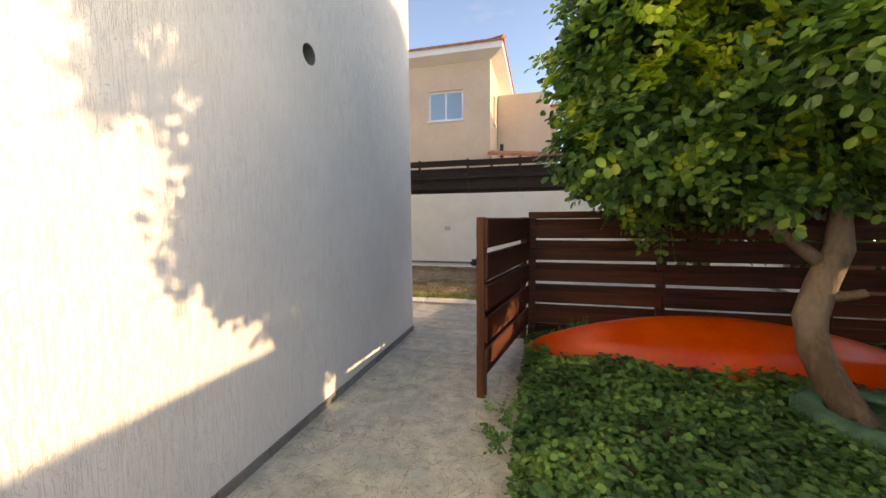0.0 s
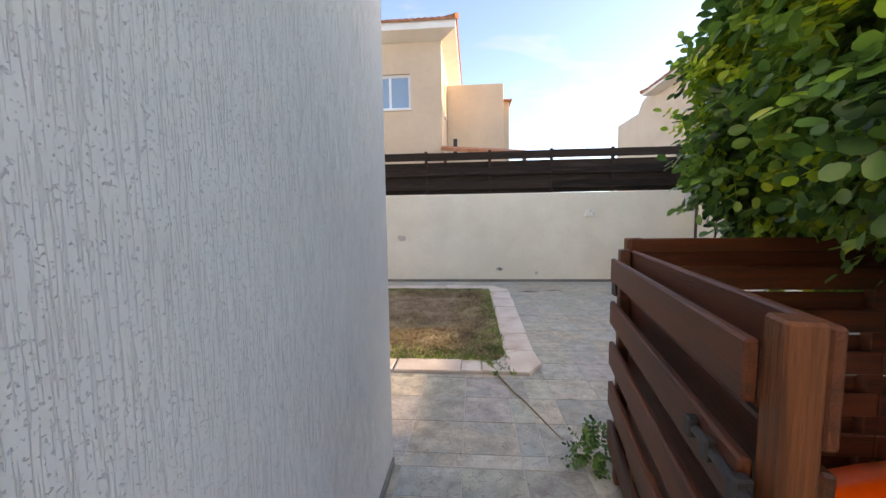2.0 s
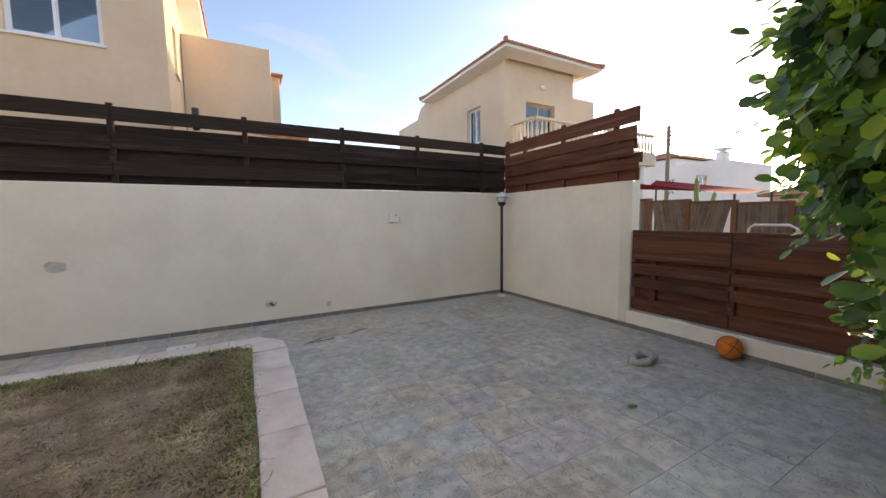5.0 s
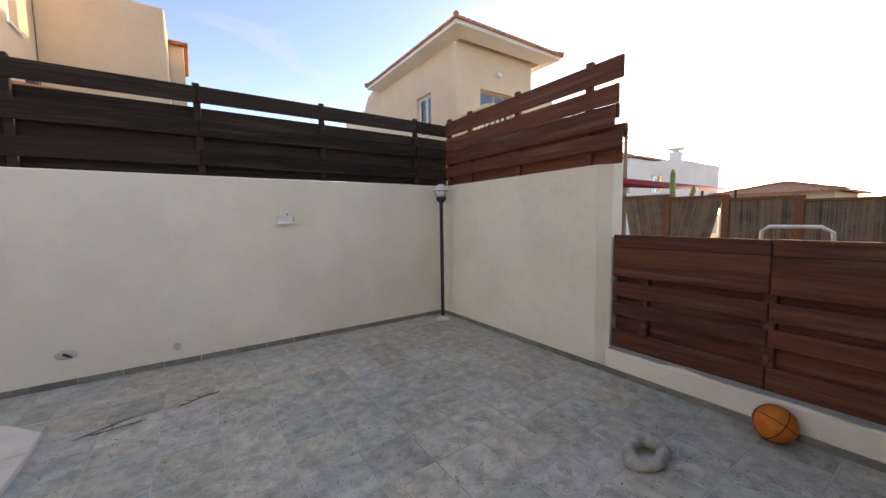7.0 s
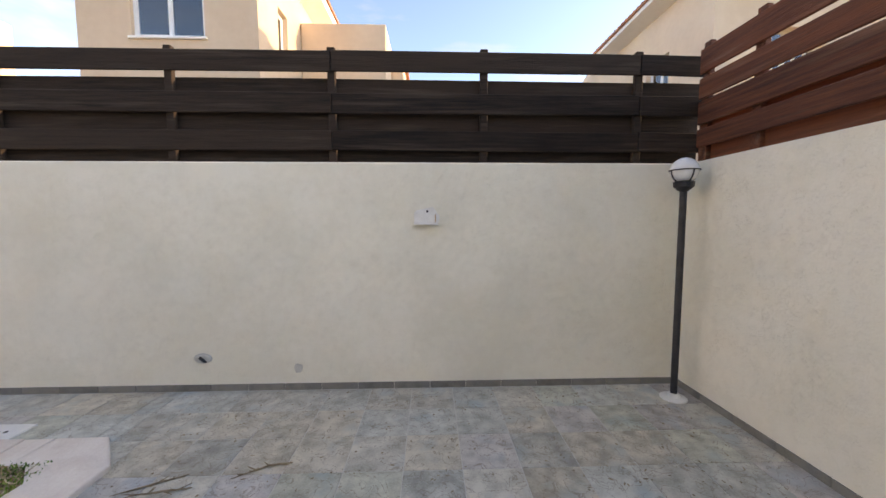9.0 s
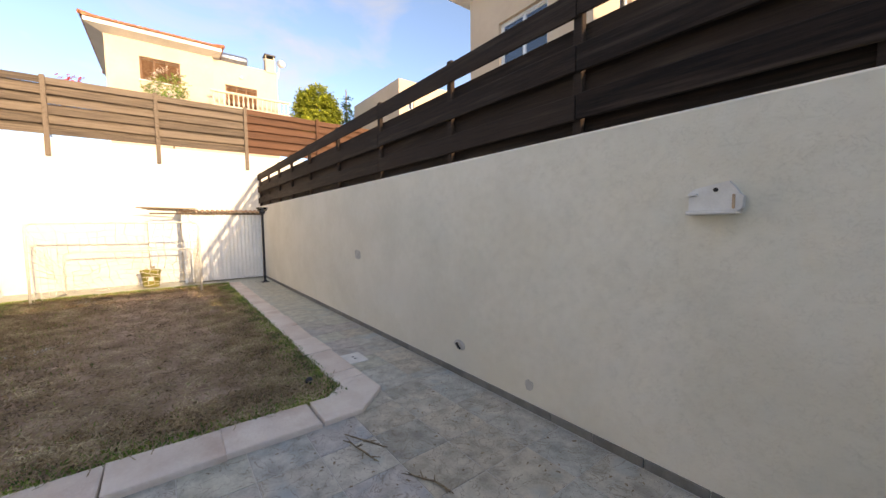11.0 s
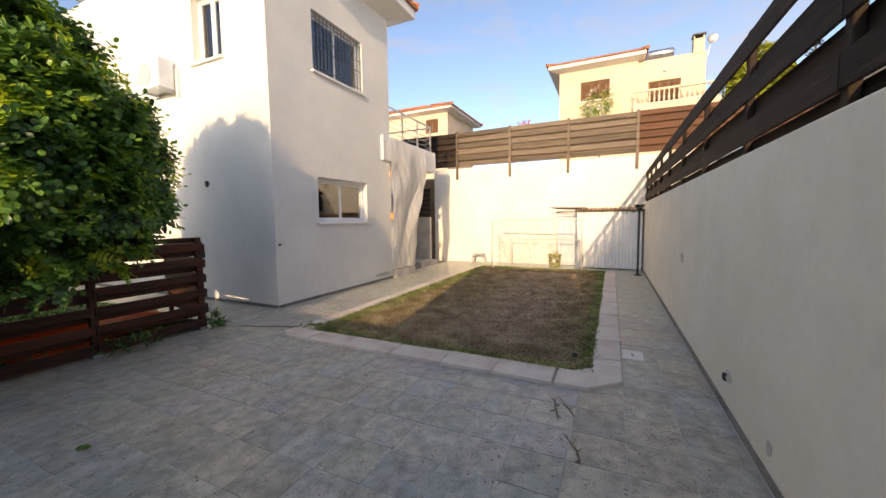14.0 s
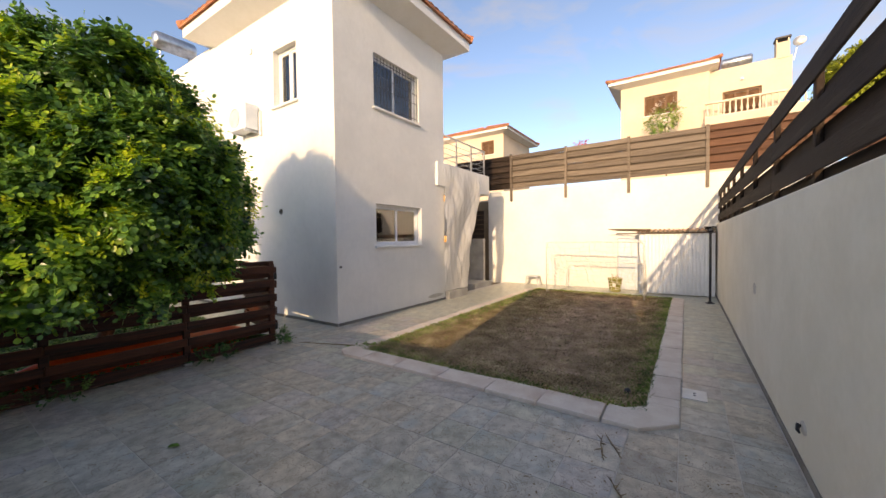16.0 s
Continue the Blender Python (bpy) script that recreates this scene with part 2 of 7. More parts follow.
def tile_mat(name):
    """Printed stoneware: mottled grey-beige with slate-blue clouds and thin rusty veins."""
    m = mat(name, (0.33, 0.305, 0.262), (0.64, 0.60, 0.52), scale=9, rough=0.36, bump=0.12, bump_scale=45, local=True,
            random_tone=0.14, third=(0.38, 0.435, 0.44), spots=0.75, gloss_var=0.14, bump_dist=0.004)
    t, p = nodes_of(m)
    n, k = t.nodes, t.links
    geo = n.new("ShaderNodeTexCoord")
    info = n.new("ShaderNodeObjectInfo")
    off = n.new("ShaderNodeVectorMath")
    off.operation = "MULTIPLY_ADD"
    off.inputs[1].default_value = (11.0, 7.0, 5.0)
    k.new(info.outputs["Random"], off.inputs[0])
    k.new(geo.outputs["Object"], off.inputs[2])
    n1 = n.new("ShaderNodeTexNoise")
    n1.inputs["Scale"].default_value, n1.inputs["Detail"].default_value, n1.inputs["Distortion"].default_value = 5.5, 5, 2.0
    k.new(off.outputs[0], n1.inputs["Vector"])
    d = n.new("ShaderNodeMath")
    d.operation = "SUBTRACT"
    d.inputs[1].default_value = 0.5
    k.new(n1.outputs["Fac"], d.inputs[0])
    ab = n.new("ShaderNodeMath")
    ab.operation = "ABSOLUTE"
    k.new(d.outputs[0], ab.inputs[0])
    r = n.new("ShaderNodeValToRGB")
    r.color_ramp.elements[0].position, r.color_ramp.elements[1].position = 0.0, 0.016
    r.color_ramp.elements[0].color, r.color_ramp.elements[1].color = (0.75, 0.75, 0.75, 1), (0, 0, 0, 1)
    k.new(ab.outputs[0], r.inputs[0])
    mx = n.new("ShaderNodeMix")
    mx.data_type = "RGBA"
    mx.inputs["B"].default_value = (0.21, 0.155, 0.115, 1)
    src = p.inputs["Base Color"].links[0].from_socket
    spin = n.new("ShaderNodeMath")
    spin.operation = "MULTIPLY"
    spin.inputs[1].default_value = 13.7
    wrap = n.new("ShaderNodeMath")
    wrap.operation = "FRACT"
    k.new(info.outputs["Random"], spin.inputs[0])
    k.new(spin.outputs[0], wrap.inputs[0])
    tints = n.new("ShaderNodeValToRGB")
    tints.color_ramp.interpolation = "CONSTANT"
    els = tints.color_ramp.elements
    els[0].position, els[0].color = 0.0, (1.0, 1.0, 0.98, 1)
    els[1].position, els[1].color = 0.84, (0.86, 0.88, 0.88, 1)
    for at, c in ((0.2, (0.90, 0.96, 0.99)), (0.4, (1.0, 0.96, 0.90)), (0.58, (0.93, 0.92, 0.97)), (0.72, (0.92, 0.97, 0.92))):
        els.new(at).color = (*c, 1)
    k.new(wrap.outputs[0], tints.inputs[0])
    tinted = n.new("ShaderNodeMix")
    tinted.data_type, tinted.blend_type = "RGBA", "MULTIPLY"
    tinted.inputs["Factor"].default_value = 1.0
    k.new(src, tinted.inputs["A"])
    k.new(tints.outputs[0], tinted.inputs["B"])
    src = tinted.outputs["Result"]
    k.new(r.outputs[0], mx.inputs["Factor"])
    k.new(src, mx.inputs["A"])
    k.new(mx.outputs["Result"], p.inputs["Base Color"])
    return m


M = {
    "plaster": scraped_plaster("scraped white plaster", (0.775, 0.77, 0.74), (0.85, 0.84, 0.805), 0.8),
    "stucco": trowelled_stucco("cream stucco", (0.765, 0.725, 0.615), (0.835, 0.795, 0.69), (0.69, 0.65, 0.545)),
    "white_wall": mat("white retaining wall paint", (0.74, 0.72, 0.66), (0.80, 0.78, 0.73), 0.9, 0.9, 0.2, 50, third=(0.7, 0.68, 0.62), spots=0.4),
    "peach": mat("peach house paint", (0.60, 0.455, 0.335), (0.66, 0.515, 0.385), 0.7, 0.9, 0.15, 40, third=(0.6, 0.47, 0.33), spots=0.4),
    "peach_pale": mat("pale peach house paint", (0.63, 0.495, 0.37), (0.69, 0.555, 0.425), 0.7, 0.9, 0.15, 40, third=(0.64, 0.52, 0.38), spots=0.4),
    "white_house": mat("white house paint", (0.74, 0.73, 0.70), (0.80, 0.79, 0.76), 0.7, 0.9, 0.1, 40),
    "fascia": mat("white painted fascia", (0.76, 0.75, 0.72), (0.82, 0.81, 0.79), 1.2, 0.75, 0.08, 30, third=(0.66, 0.64, 0.6), spots=0.3),
    "terracotta": mat("terracotta roof tile", (0.36, 0.12, 0.06), (0.55, 0.24, 0.13), 5, 0.85, 0.2, 60, third=(0.25, 0.13, 0.09), spots=0.5),
    "dark_wood": mat("dark stained fence board", (0.012, 0.008, 0.0068), (0.040, 0.027, 0.021), 5, 0.8, 0.5, 18, stretch=(0.5, 9, 9), local=True,
                     random_tone=0.35, third=(0.10, 0.078, 0.062), spots=0.4, spec=0.2),
    "red_wood": mat("red-brown stained fence board", (0.017, 0.007, 0.005), (0.105, 0.029, 0.013), 3.2, 0.5, 0.35, 18, stretch=(0.5, 9, 9), local=True,
                    random_tone=0.3, third=(0.045, 0.018, 0.012), spots=0.55),
    "worn_wood": mat("worn red-brown fence board", (0.05, 0.016, 0.009), (0.165, 0.055, 0.028), 4, 0.7, 0.5, 18, stretch=(0.45, 9, 9), local=True,
                     random_tone=0.3, third=(0.27, 0.17, 0.12), spots=0.4),
    "orange_wood": mat("orange-brown gate post", (0.085, 0.028, 0.012), (0.17, 0.055, 0.022), 5, 0.55, 0.3, 16, stretch=(9, 9, 0.5), local=True),
    "grey_wood": mat("weathered grey-brown board", (0.066, 0.05, 0.039), (0.20, 0.158, 0.124), 4, 0.85, 0.4, 18, stretch=(0.4, 9, 9), local=True,
                     random_tone=0.4, third=(0.07, 0.048, 0.034), spots=0.5),
    "brown_wood": mat("brown stained board", (0.085, 0.038, 0.022), (0.15, 0.07, 0.042), 4, 0.75, 0.35, 18, stretch=(0.4, 9, 9), local=True, random_tone=0.3),
    "tile": tile_mat("stoneware paving tile"),
    "grout": mat("tile grout", (0.52, 0.50, 0.46), (0.62, 0.60, 0.55), 12, 0.95, 0.2, 120),
    "skirting": mat("grey skirting tile", (0.14, 0.135, 0.122), (0.23, 0.222, 0.20), 9, 0.6, 0.15, 60, local=True, random_tone=0.3),
    "kerb": mat("pinkish sandstone kerb", (0.66, 0.54, 0.46), (0.80, 0.71, 0.63), 4, 0.85, 0.35, 45, local=True, random_tone=0.2, third=(0.44, 0.24, 0.16), spots=0.55),
    "soil": mat("dry brown soil", (0.35, 0.225, 0.158), (0.57, 0.41, 0.30), 4.5, 0.97, 0.8, 28, third=(0.31, 0.23, 0.165), spots=0.6, bump_dist=0.03),
    "earth": mat("distant dry ground", (0.20, 0.15, 0.10), (0.30, 0.23, 0.16), 0.6, 0.97, 0.3, 8),
    "concrete": mat("grey concrete", (0.34, 0.33, 0.31), (0.46, 0.45, 0.42), 3, 0.9, 0.25, 50, third=(0.25, 0.24, 0.22), spots=0.4),
    "white_plastic": mat("aged white plastic", (0.70, 0.69, 0.66), (0.79, 0.78, 0.75), 9, 0.45, 0.05, 60, third=(0.55, 0.50, 0.42), spots=0.4),
    "white_metal": mat("white painted metal", (0.56, 0.62, 0.68), (0.66, 0.71, 0.76), 4, 0.5, 0.05, 60, third=(0.5, 0.44, 0.36), spots=0.2),
    "aluminium": mat("white window aluminium", (0.76, 0.77, 0.78), (0.82, 0.83, 0.84), 3, 0.35, 0.0),
    "tan_frame": mat("tan window frame", (0.44, 0.33, 0.22), (0.54, 0.42, 0.29), 3, 0.5, 0.0),
    "brown_frame": mat("brown wooden shutter", (0.13, 0.065, 0.035), (0.22, 0.12, 0.07), 6, 0.6, 0.15, 30),
    "black_metal": mat("black painted steel", (0.018, 0.018, 0.022), (0.04, 0.04, 0.045), 9, 0.45, 0.1, 60),
    "steel": mat("brushed steel", (0.42, 0.44, 0.46), (0.58, 0.60, 0.62), 9, 0.35, 0.05, 60, metal=0.9),
    "goal_paint": mat("white goal tube", (0.60, 0.60, 0.57), (0.74, 0.74, 0.70), 9, 0.5, 0.1, 60, third=(0.40, 0.32, 0.24), spots=0.3),
    "net": mat("white net cord", (0.62, 0.60, 0.54), (0.74, 0.72, 0.66), 9, 0.9, 0.0),
    "kayak": mat("orange moulded plastic", (0.60, 0.055, 0.006), (0.74, 0.085, 0.010), 3, 0.34, 0.05, 25, third=(0.55, 0.07, 0.02), spots=0.35, gloss_var=0.12),
    "ball": mat("orange rubber ball", (0.68, 0.15, 0.018), (0.80, 0.22, 0.035), 14, 0.6, 0.5, 320, local=True, third=(0.40, 0.14, 0.06), spots=0.4),
    "ball_seam": mat("black ball seam", (0.02, 0.018, 0.016), (0.05, 0.04, 0.035), 14, 0.8, 0.1, 80),
    "rubber": mat("dark green tyre rubber", (0.03, 0.10, 0.06), (0.07, 0.17, 0.11), 9, 0.8, 0.3, 60),
    "bark": mat("smooth brown bark", (0.10, 0.07, 0.048), (0.24, 0.18, 0.13), 5, 0.9, 0.8, 14, stretch=(1, 1, 0.35), third=(0.33, 0.29, 0.24), spots=0.5, bump_dist=0.02),
    "sheet": None,
    "globe": mat("opal globe", (0.70, 0.71, 0.72), (0.78, 0.79, 0.80), 6, 0.25, 0.0),
    "pot": mat("olive glazed plastic pot", (0.17, 0.16, 0.035), (0.33, 0.30, 0.08), 7, 0.5, 0.1, 40),
    "stool": mat("light grey plastic stool", (0.46, 0.46, 0.47), (0.56, 0.56, 0.57), 6, 0.5, 0.05, 60),
    "corrugated": mat("pale corrugated sheet", (0.74, 0.76, 0.77), (0.82, 0.83, 0.83), 2, 0.5, 0.05, 30, third=(0.62, 0.58, 0.52), spots=0.3),
    "corr_roof": mat("brown corrugated roofing", (0.36, 0.22, 0.14), (0.54, 0.38, 0.26), 6, 0.85, 0.2, 40, third=(0.5, 0.4, 0.3), spots=0.4),
    "stone": mat("pale worn stone", (0.30, 0.28, 0.25), (0.50, 0.47, 0.42), 12, 0.9, 0.6, 60),
    "reed": mat("dark reed screen", (0.06, 0.05, 0.042), (0.19, 0.165, 0.14), 5, 0.9, 0.3, 40, island=True, random_tone=0.5),
    "shade_cloth": mat("dark red shade cloth", (0.25, 0.012, 0.02), (0.36, 0.02, 0.03), 3, 0.9, 0.1, 60),
    "balustrade": mat("cream cast balustrade", (0.66, 0.57, 0.44), (0.75, 0.66, 0.52), 4, 0.85, 0.1, 40),
    "cactus": mat("green cactus skin", (0.12, 0.19, 0.06), (0.22, 0.30, 0.11), 7, 0.6, 0.2, 40),
    "pole_wood": mat("grey utility pole", (0.16, 0.12, 0.09), (0.26, 0.21, 0.165), 5, 0.9, 0.3, 30, stretch=(8, 8, 0.5)),
    "curtain": mat("pale blue curtain", (0.52, 0.62, 0.72), (0.68, 0.76, 0.84), 12, 0.9, 0.1, 30, stretch=(8, 8, 0.6)),
    # cream sheet behind the lower panes, painted as the garden wall mirrored in them
    "pale_backing": mat("cream pane reflection", (0.78, 0.72, 0.60), (0.84, 0.79, 0.68), 3, 0.9, 0.0),
    "inside": mat("interior gloom grey", (0.20, 0.19, 0.175), (0.28, 0.27, 0.25), 2, 0.95, 0.0),
    "amber": mat("amber wall lamp", (0.48, 0.25, 0.09), (0.60, 0.34, 0.14), 6, 0.4, 0.0),
    "patch": mat("bare cement patch", (0.46, 0.44, 0.40), (0.58, 0.56, 0.51), 14, 0.95, 0.6, 60),
    "rust": mat("rust-stained stucco", (0.60, 0.50, 0.36), (0.70, 0.62, 0.49), 9, 0.93, 0.3, 60),
    "twig": mat("dry twig", (0.17, 0.12, 0.075), (0.32, 0.24, 0.155), 20, 0.9, 0.2, 60),
    "leaf": leaf_mat("carob leaf", ((0.0, (0.012, 0.045, 0.018)), (0.36, (0.075, 0.20, 0.05)), (0.66, (0.15, 0.325, 0.065)), (0.9, (0.29, 0.47, 0.065)), (1.0, (0.5, 0.6, 0.08))), trans=0.42, rough=0.3),
    # young tips, brightened so that they double as painted sun highlights
    "young_lit_leaf": leaf_mat("young and sunlit carob leaf", ((0.0, (0.12, 0.29, 0.035)), (0.5, (0.36, 0.56, 0.06)), (1.0, (0.72, 0.76, 0.09))), trans=0.5, rough=0.28),
    "clover": leaf_mat("ground cover leaf", ((0.0, (0.016, 0.058, 0.018)), (0.5, (0.06, 0.18, 0.042)), (0.85, (0.13, 0.30, 0.06)), (1.0, (0.24, 0.36, 0.08))), rough=0.6, trans=0.2),
    "grass": leaf_mat("lawn grass", ((0.0, (0.06, 0.14, 0.028)), (0.5, (0.18, 0.31, 0.055)), (1.0, (0.46, 0.50, 0.15))), rough=0.7, trans=0.2),
    "straw": leaf_mat("dry lawn grass", ((0.0, (0.24, 0.16, 0.085)), (0.6, (0.42, 0.31, 0.17)), (1.0, (0.72, 0.60, 0.38))), rough=0.8, trans=0.15),
    "thatch": leaf_mat("matted dead grass", ((0.0, (0.14, 0.092, 0.06)), (0.45, (0.38, 0.27, 0.17)), (0.8, (0.58, 0.45, 0.28)), (1.0, (0.76, 0.64, 0.42))), rough=0.85, trans=0.1),
    "conifer": leaf_mat("far tree leaf", ((0.0, (0.12, 0.16, 0.02)), (0.6, (0.30, 0.34, 0.035)), (1.0, (0.5, 0.5, 0.06))), rough=0.7, trans=0.2),
    "fir": leaf_mat("dark conifer needle", ((0.0, (0.01, 0.035, 0.02)), (1.0, (0.035, 0.09, 0.04))), rough=0.8, trans=0.1),
    "rose": leaf_mat("rose petal", ((0.0, (0.55, 0.05, 0.07)), (1.0, (0.75, 0.12, 0.14))), rough=0.6),
    "pale_rose": leaf_mat("pale rose petal", ((0.0, (0.70, 0.62, 0.55)), (1.0, (0.82, 0.76, 0.68))), rough=0.6),
}
# clouded builders' film
film_m = bpy.data.materials.new("cloudy plastic film")
ft, fp = nodes_of(film_m)
fp.inputs["Base Color"].default_value = (0.88, 0.87, 0.85, 1)
fp.inputs["Roughness"].default_value = 0.28
f_tr = ft.nodes.new("ShaderNodeBsdfTransparent")
f_tl = ft.nodes.new("ShaderNodeBsdfTranslucent")
f_tl.inputs[0].default_value = (0.9, 0.89, 0.86, 1)
f_m1 = ft.nodes.new("ShaderNodeMixShader")
f_m2 = ft.nodes.new("ShaderNodeMixShader")
f_m1.inputs[0].default_value, f_m2.inputs[0].default_value = 0.5, 0.1
ft.links.new(fp.outputs[0], f_m1.inputs[1])
ft.links.new(f_tl.outputs[0], f_m1.inputs[2])
ft.links.new(f_m1.outputs[0], f_m2.inputs[1])
ft.links.new(f_tr.outputs[0], f_m2.inputs[2])
ft.links.new(f_m2.outputs[0], ft.nodes["Material Output"].inputs[0])
M["sheet"] = film_m
glass_m = bpy.data.materials.new("window glass")
gt, gp = nodes_of(glass_m)
gp.inputs["Base Color"].default_value = (0.02, 0.025, 0.03, 1)
gp.inputs["Roughness"].default_value = 0.03
gp.inputs["IOR"].default_value = 1.5
g_tr = gt.nodes.new("ShaderNodeBsdfTransparent")
g_tr.inputs[0].default_value = (0.85, 0.9, 0.92, 1)
g_gl = gt.nodes.new("ShaderNodeBsdfGlossy")
g_gl.inputs["Roughness"].default_value = 0.02
g_fr = gt.nodes.new("ShaderNodeFresnel")
g_fr.inputs[0].default_value = 2.3
g_mx = gt.nodes.new("ShaderNodeMixShader")
gt.links.new(g_fr.outputs[0], g_mx.inputs[0])
gt.links.new(g_tr.outputs[0], g_mx.inputs[1])
gt.links.new(g_gl.outputs[0], g_mx.inputs[2])
gt.links.new(g_mx.outputs[0], gt.nodes["Material Output"].inputs[0])
M["glass"] = glass_m

# ---- building helpers ----
WORLD = {}


def thing(name, at, label="", category="", group="", kind="", turn=0.0):
    ob = new(name)
    ob.empty_display_size = 0.1
    ob.matrix_basis = pose(*at, 0, 0, turn)
    WORLD[ob] = ob.matrix_basis.copy()
    return tagged(ob, label, category, group, kind)


def place(ob, m, parent=None):
    if parent is None:
        ob.matrix_basis = m
    else:
        ob.parent = parent
        ob.matrix_basis = WORLD[parent].inverted() @ m
    WORLD[ob] = m.copy()
    return ob


def mesh_of(name, bm, material, smooth=False):
    me = bpy.data.meshes.new(name)
    bmesh.ops.recalc_face_normals(bm, faces=bm.faces)
    bm.to_mesh(me)
    bm.free()
    me.materials.append(material)
    if smooth:
        me.polygons.foreach_set("use_smooth", [True] * len(me.polygons))
    return me


def part(name, bm, material, parent=None, label="", m=None, smooth=False, kind=""):
    """One mesh object; its vertices are in the world unless a pose m is given."""
    me = bm if isinstance(bm, bpy.types.Mesh) else mesh_of(name, bm, material, smooth)
    ob = new(name, me)
    place(ob, m or Matrix.Identity(4), parent)
    return tagged(ob, label, kind=kind)


def array_mesh(name, verts, faces, material, smooth=False):
    """A mesh from numpy arrays; faces all of one corner count."""
    me = bpy.data.meshes.new(name)
    verts = np.asarray(verts, dtype=np.float32)
    faces = np.asarray(faces, dtype=np.int32)
    c = faces.shape[1]
    me.vertices.add(len(verts))
    me.vertices.foreach_set("co", verts.ravel())
    me.loops.add(faces.size)
    me.loops.foreach_set("vertex_index", faces.ravel())
    me.polygons.add(len(faces))
    me.polygons.foreach_set("loop_start", np.arange(len(faces), dtype=np.int32) * c)
    me.update(calc_edges=True)
    me.validate()
    if smooth:
        me.polygons.foreach_set("use_smooth", [True] * len(me.polygons))
    me.materials.append(material)
    return me


def box(bm, x0, x1, y0, y1, z0, z1, bevel=0.0):
    r = bmesh.ops.create_cube(bm, size=1.0, matrix=Matrix.LocRotScale(((x0 + x1) / 2, (y0 + y1) / 2, (z0 + z1) / 2), None, (abs(x1 - x0), abs(y1 - y0), abs(z1 - z0))))
    if bevel:
        edges = list({e for v in r["verts"] for e in v.link_edges})
        bmesh.ops.bevel(bm, geom=edges, offset=bevel, segments=1, affect="EDGES", profile=0.5)
    return bm


def boxed(*a, bevel=0.0):
    return box(bmesh.new(), *a, bevel=bevel)


def tube(bm, a, b, r0, r1=None, seg=10, caps=True):
    a, b = Vector(a), Vector(b)
    r1 = r0 if r1 is None else r1
    m = Matrix.Translation((a + b) / 2) @ (b - a).to_track_quat("Z", "Y").to_matrix().to_4x4()
    bmesh.ops.create_cone(bm, cap_ends=caps, segments=seg, radius1=r0, radius2=r1, depth=(b - a).length, matrix=m)
    return bm


def tubed(*a, **k):
    return tube(bmesh.new(), *a, **k)


def swept(points, radii, seg=10):
    """A tube through points with changing thickness."""
    bm = bmesh.new()
    pts = [Vector(p) for p in points]
    rings = []
    for i, p in enumerate(pts):
        d = (pts[min(i + 1, len(pts) - 1)] - pts[max(i - 1, 0)]).normalized()
        q = d.to_track_quat("Z", "Y")
        rings.append([bm.verts.new(p + q @ Vector((math.cos(t) * radii[i], math.sin(t) * radii[i], 0))) for t in (2 * math.pi * j / seg for j in range(seg))])
    for r0, r1 in zip(rings, rings[1:]):
        for j in range(seg):
            bm.faces.new((r0[j], r0[(j + 1) % seg], r1[(j + 1) % seg], r1[j]))
    bm.faces.new(rings[0][::-1])
    bm.faces.new(rings[-1])
    return bm


def lathe(profile, seg=20, m=None):
    bm = bmesh.new()
    rings = [[bm.verts.new((r * math.cos(2 * math.pi * j / seg), r * math.sin(2 * math.pi * j / seg), z)) for j in range(seg)] for r, z in profile]
    for r0, r1 in zip(rings, rings[1:]):
        for j in range(seg):
            bm.faces.new((r0[j], r0[(j + 1) % seg], r1[(j + 1) % seg], r1[j]))
    bm.faces.new(rings[0][::-1])
    bm.faces.new(rings[-1])
    if m:
        bm.transform(m)
    return bm


BOARDS = {}


def board(name, material, parent, a, b, width, thick, label="", bevel=0.006, up=(0, 0, 1)):
    """A sawn board from a to b (middle line), width along up. Alike boards share one mesh."""
    a, b = Vector(a), Vector(b)
    d = b - a
    key = (name, material.name, round(d.length, 3), round(width, 3), round(thick, 3))
    if key not in BOARDS:
        BOARDS[key] = mesh_of(name, boxed(-d.length / 2, d.length / 2, -thick / 2, thick / 2, -width / 2, width / 2, bevel=min(bevel, thick / 3)), material)
    x = d.normalized()
    y = Vector(up).cross(x).normalized()
    z = x.cross(y)
    m = Matrix((x, y, z)).transposed().to_4x4()
    m.translation = (a + b) / 2
    return part(name, BOARDS[key], material, parent, label, m)


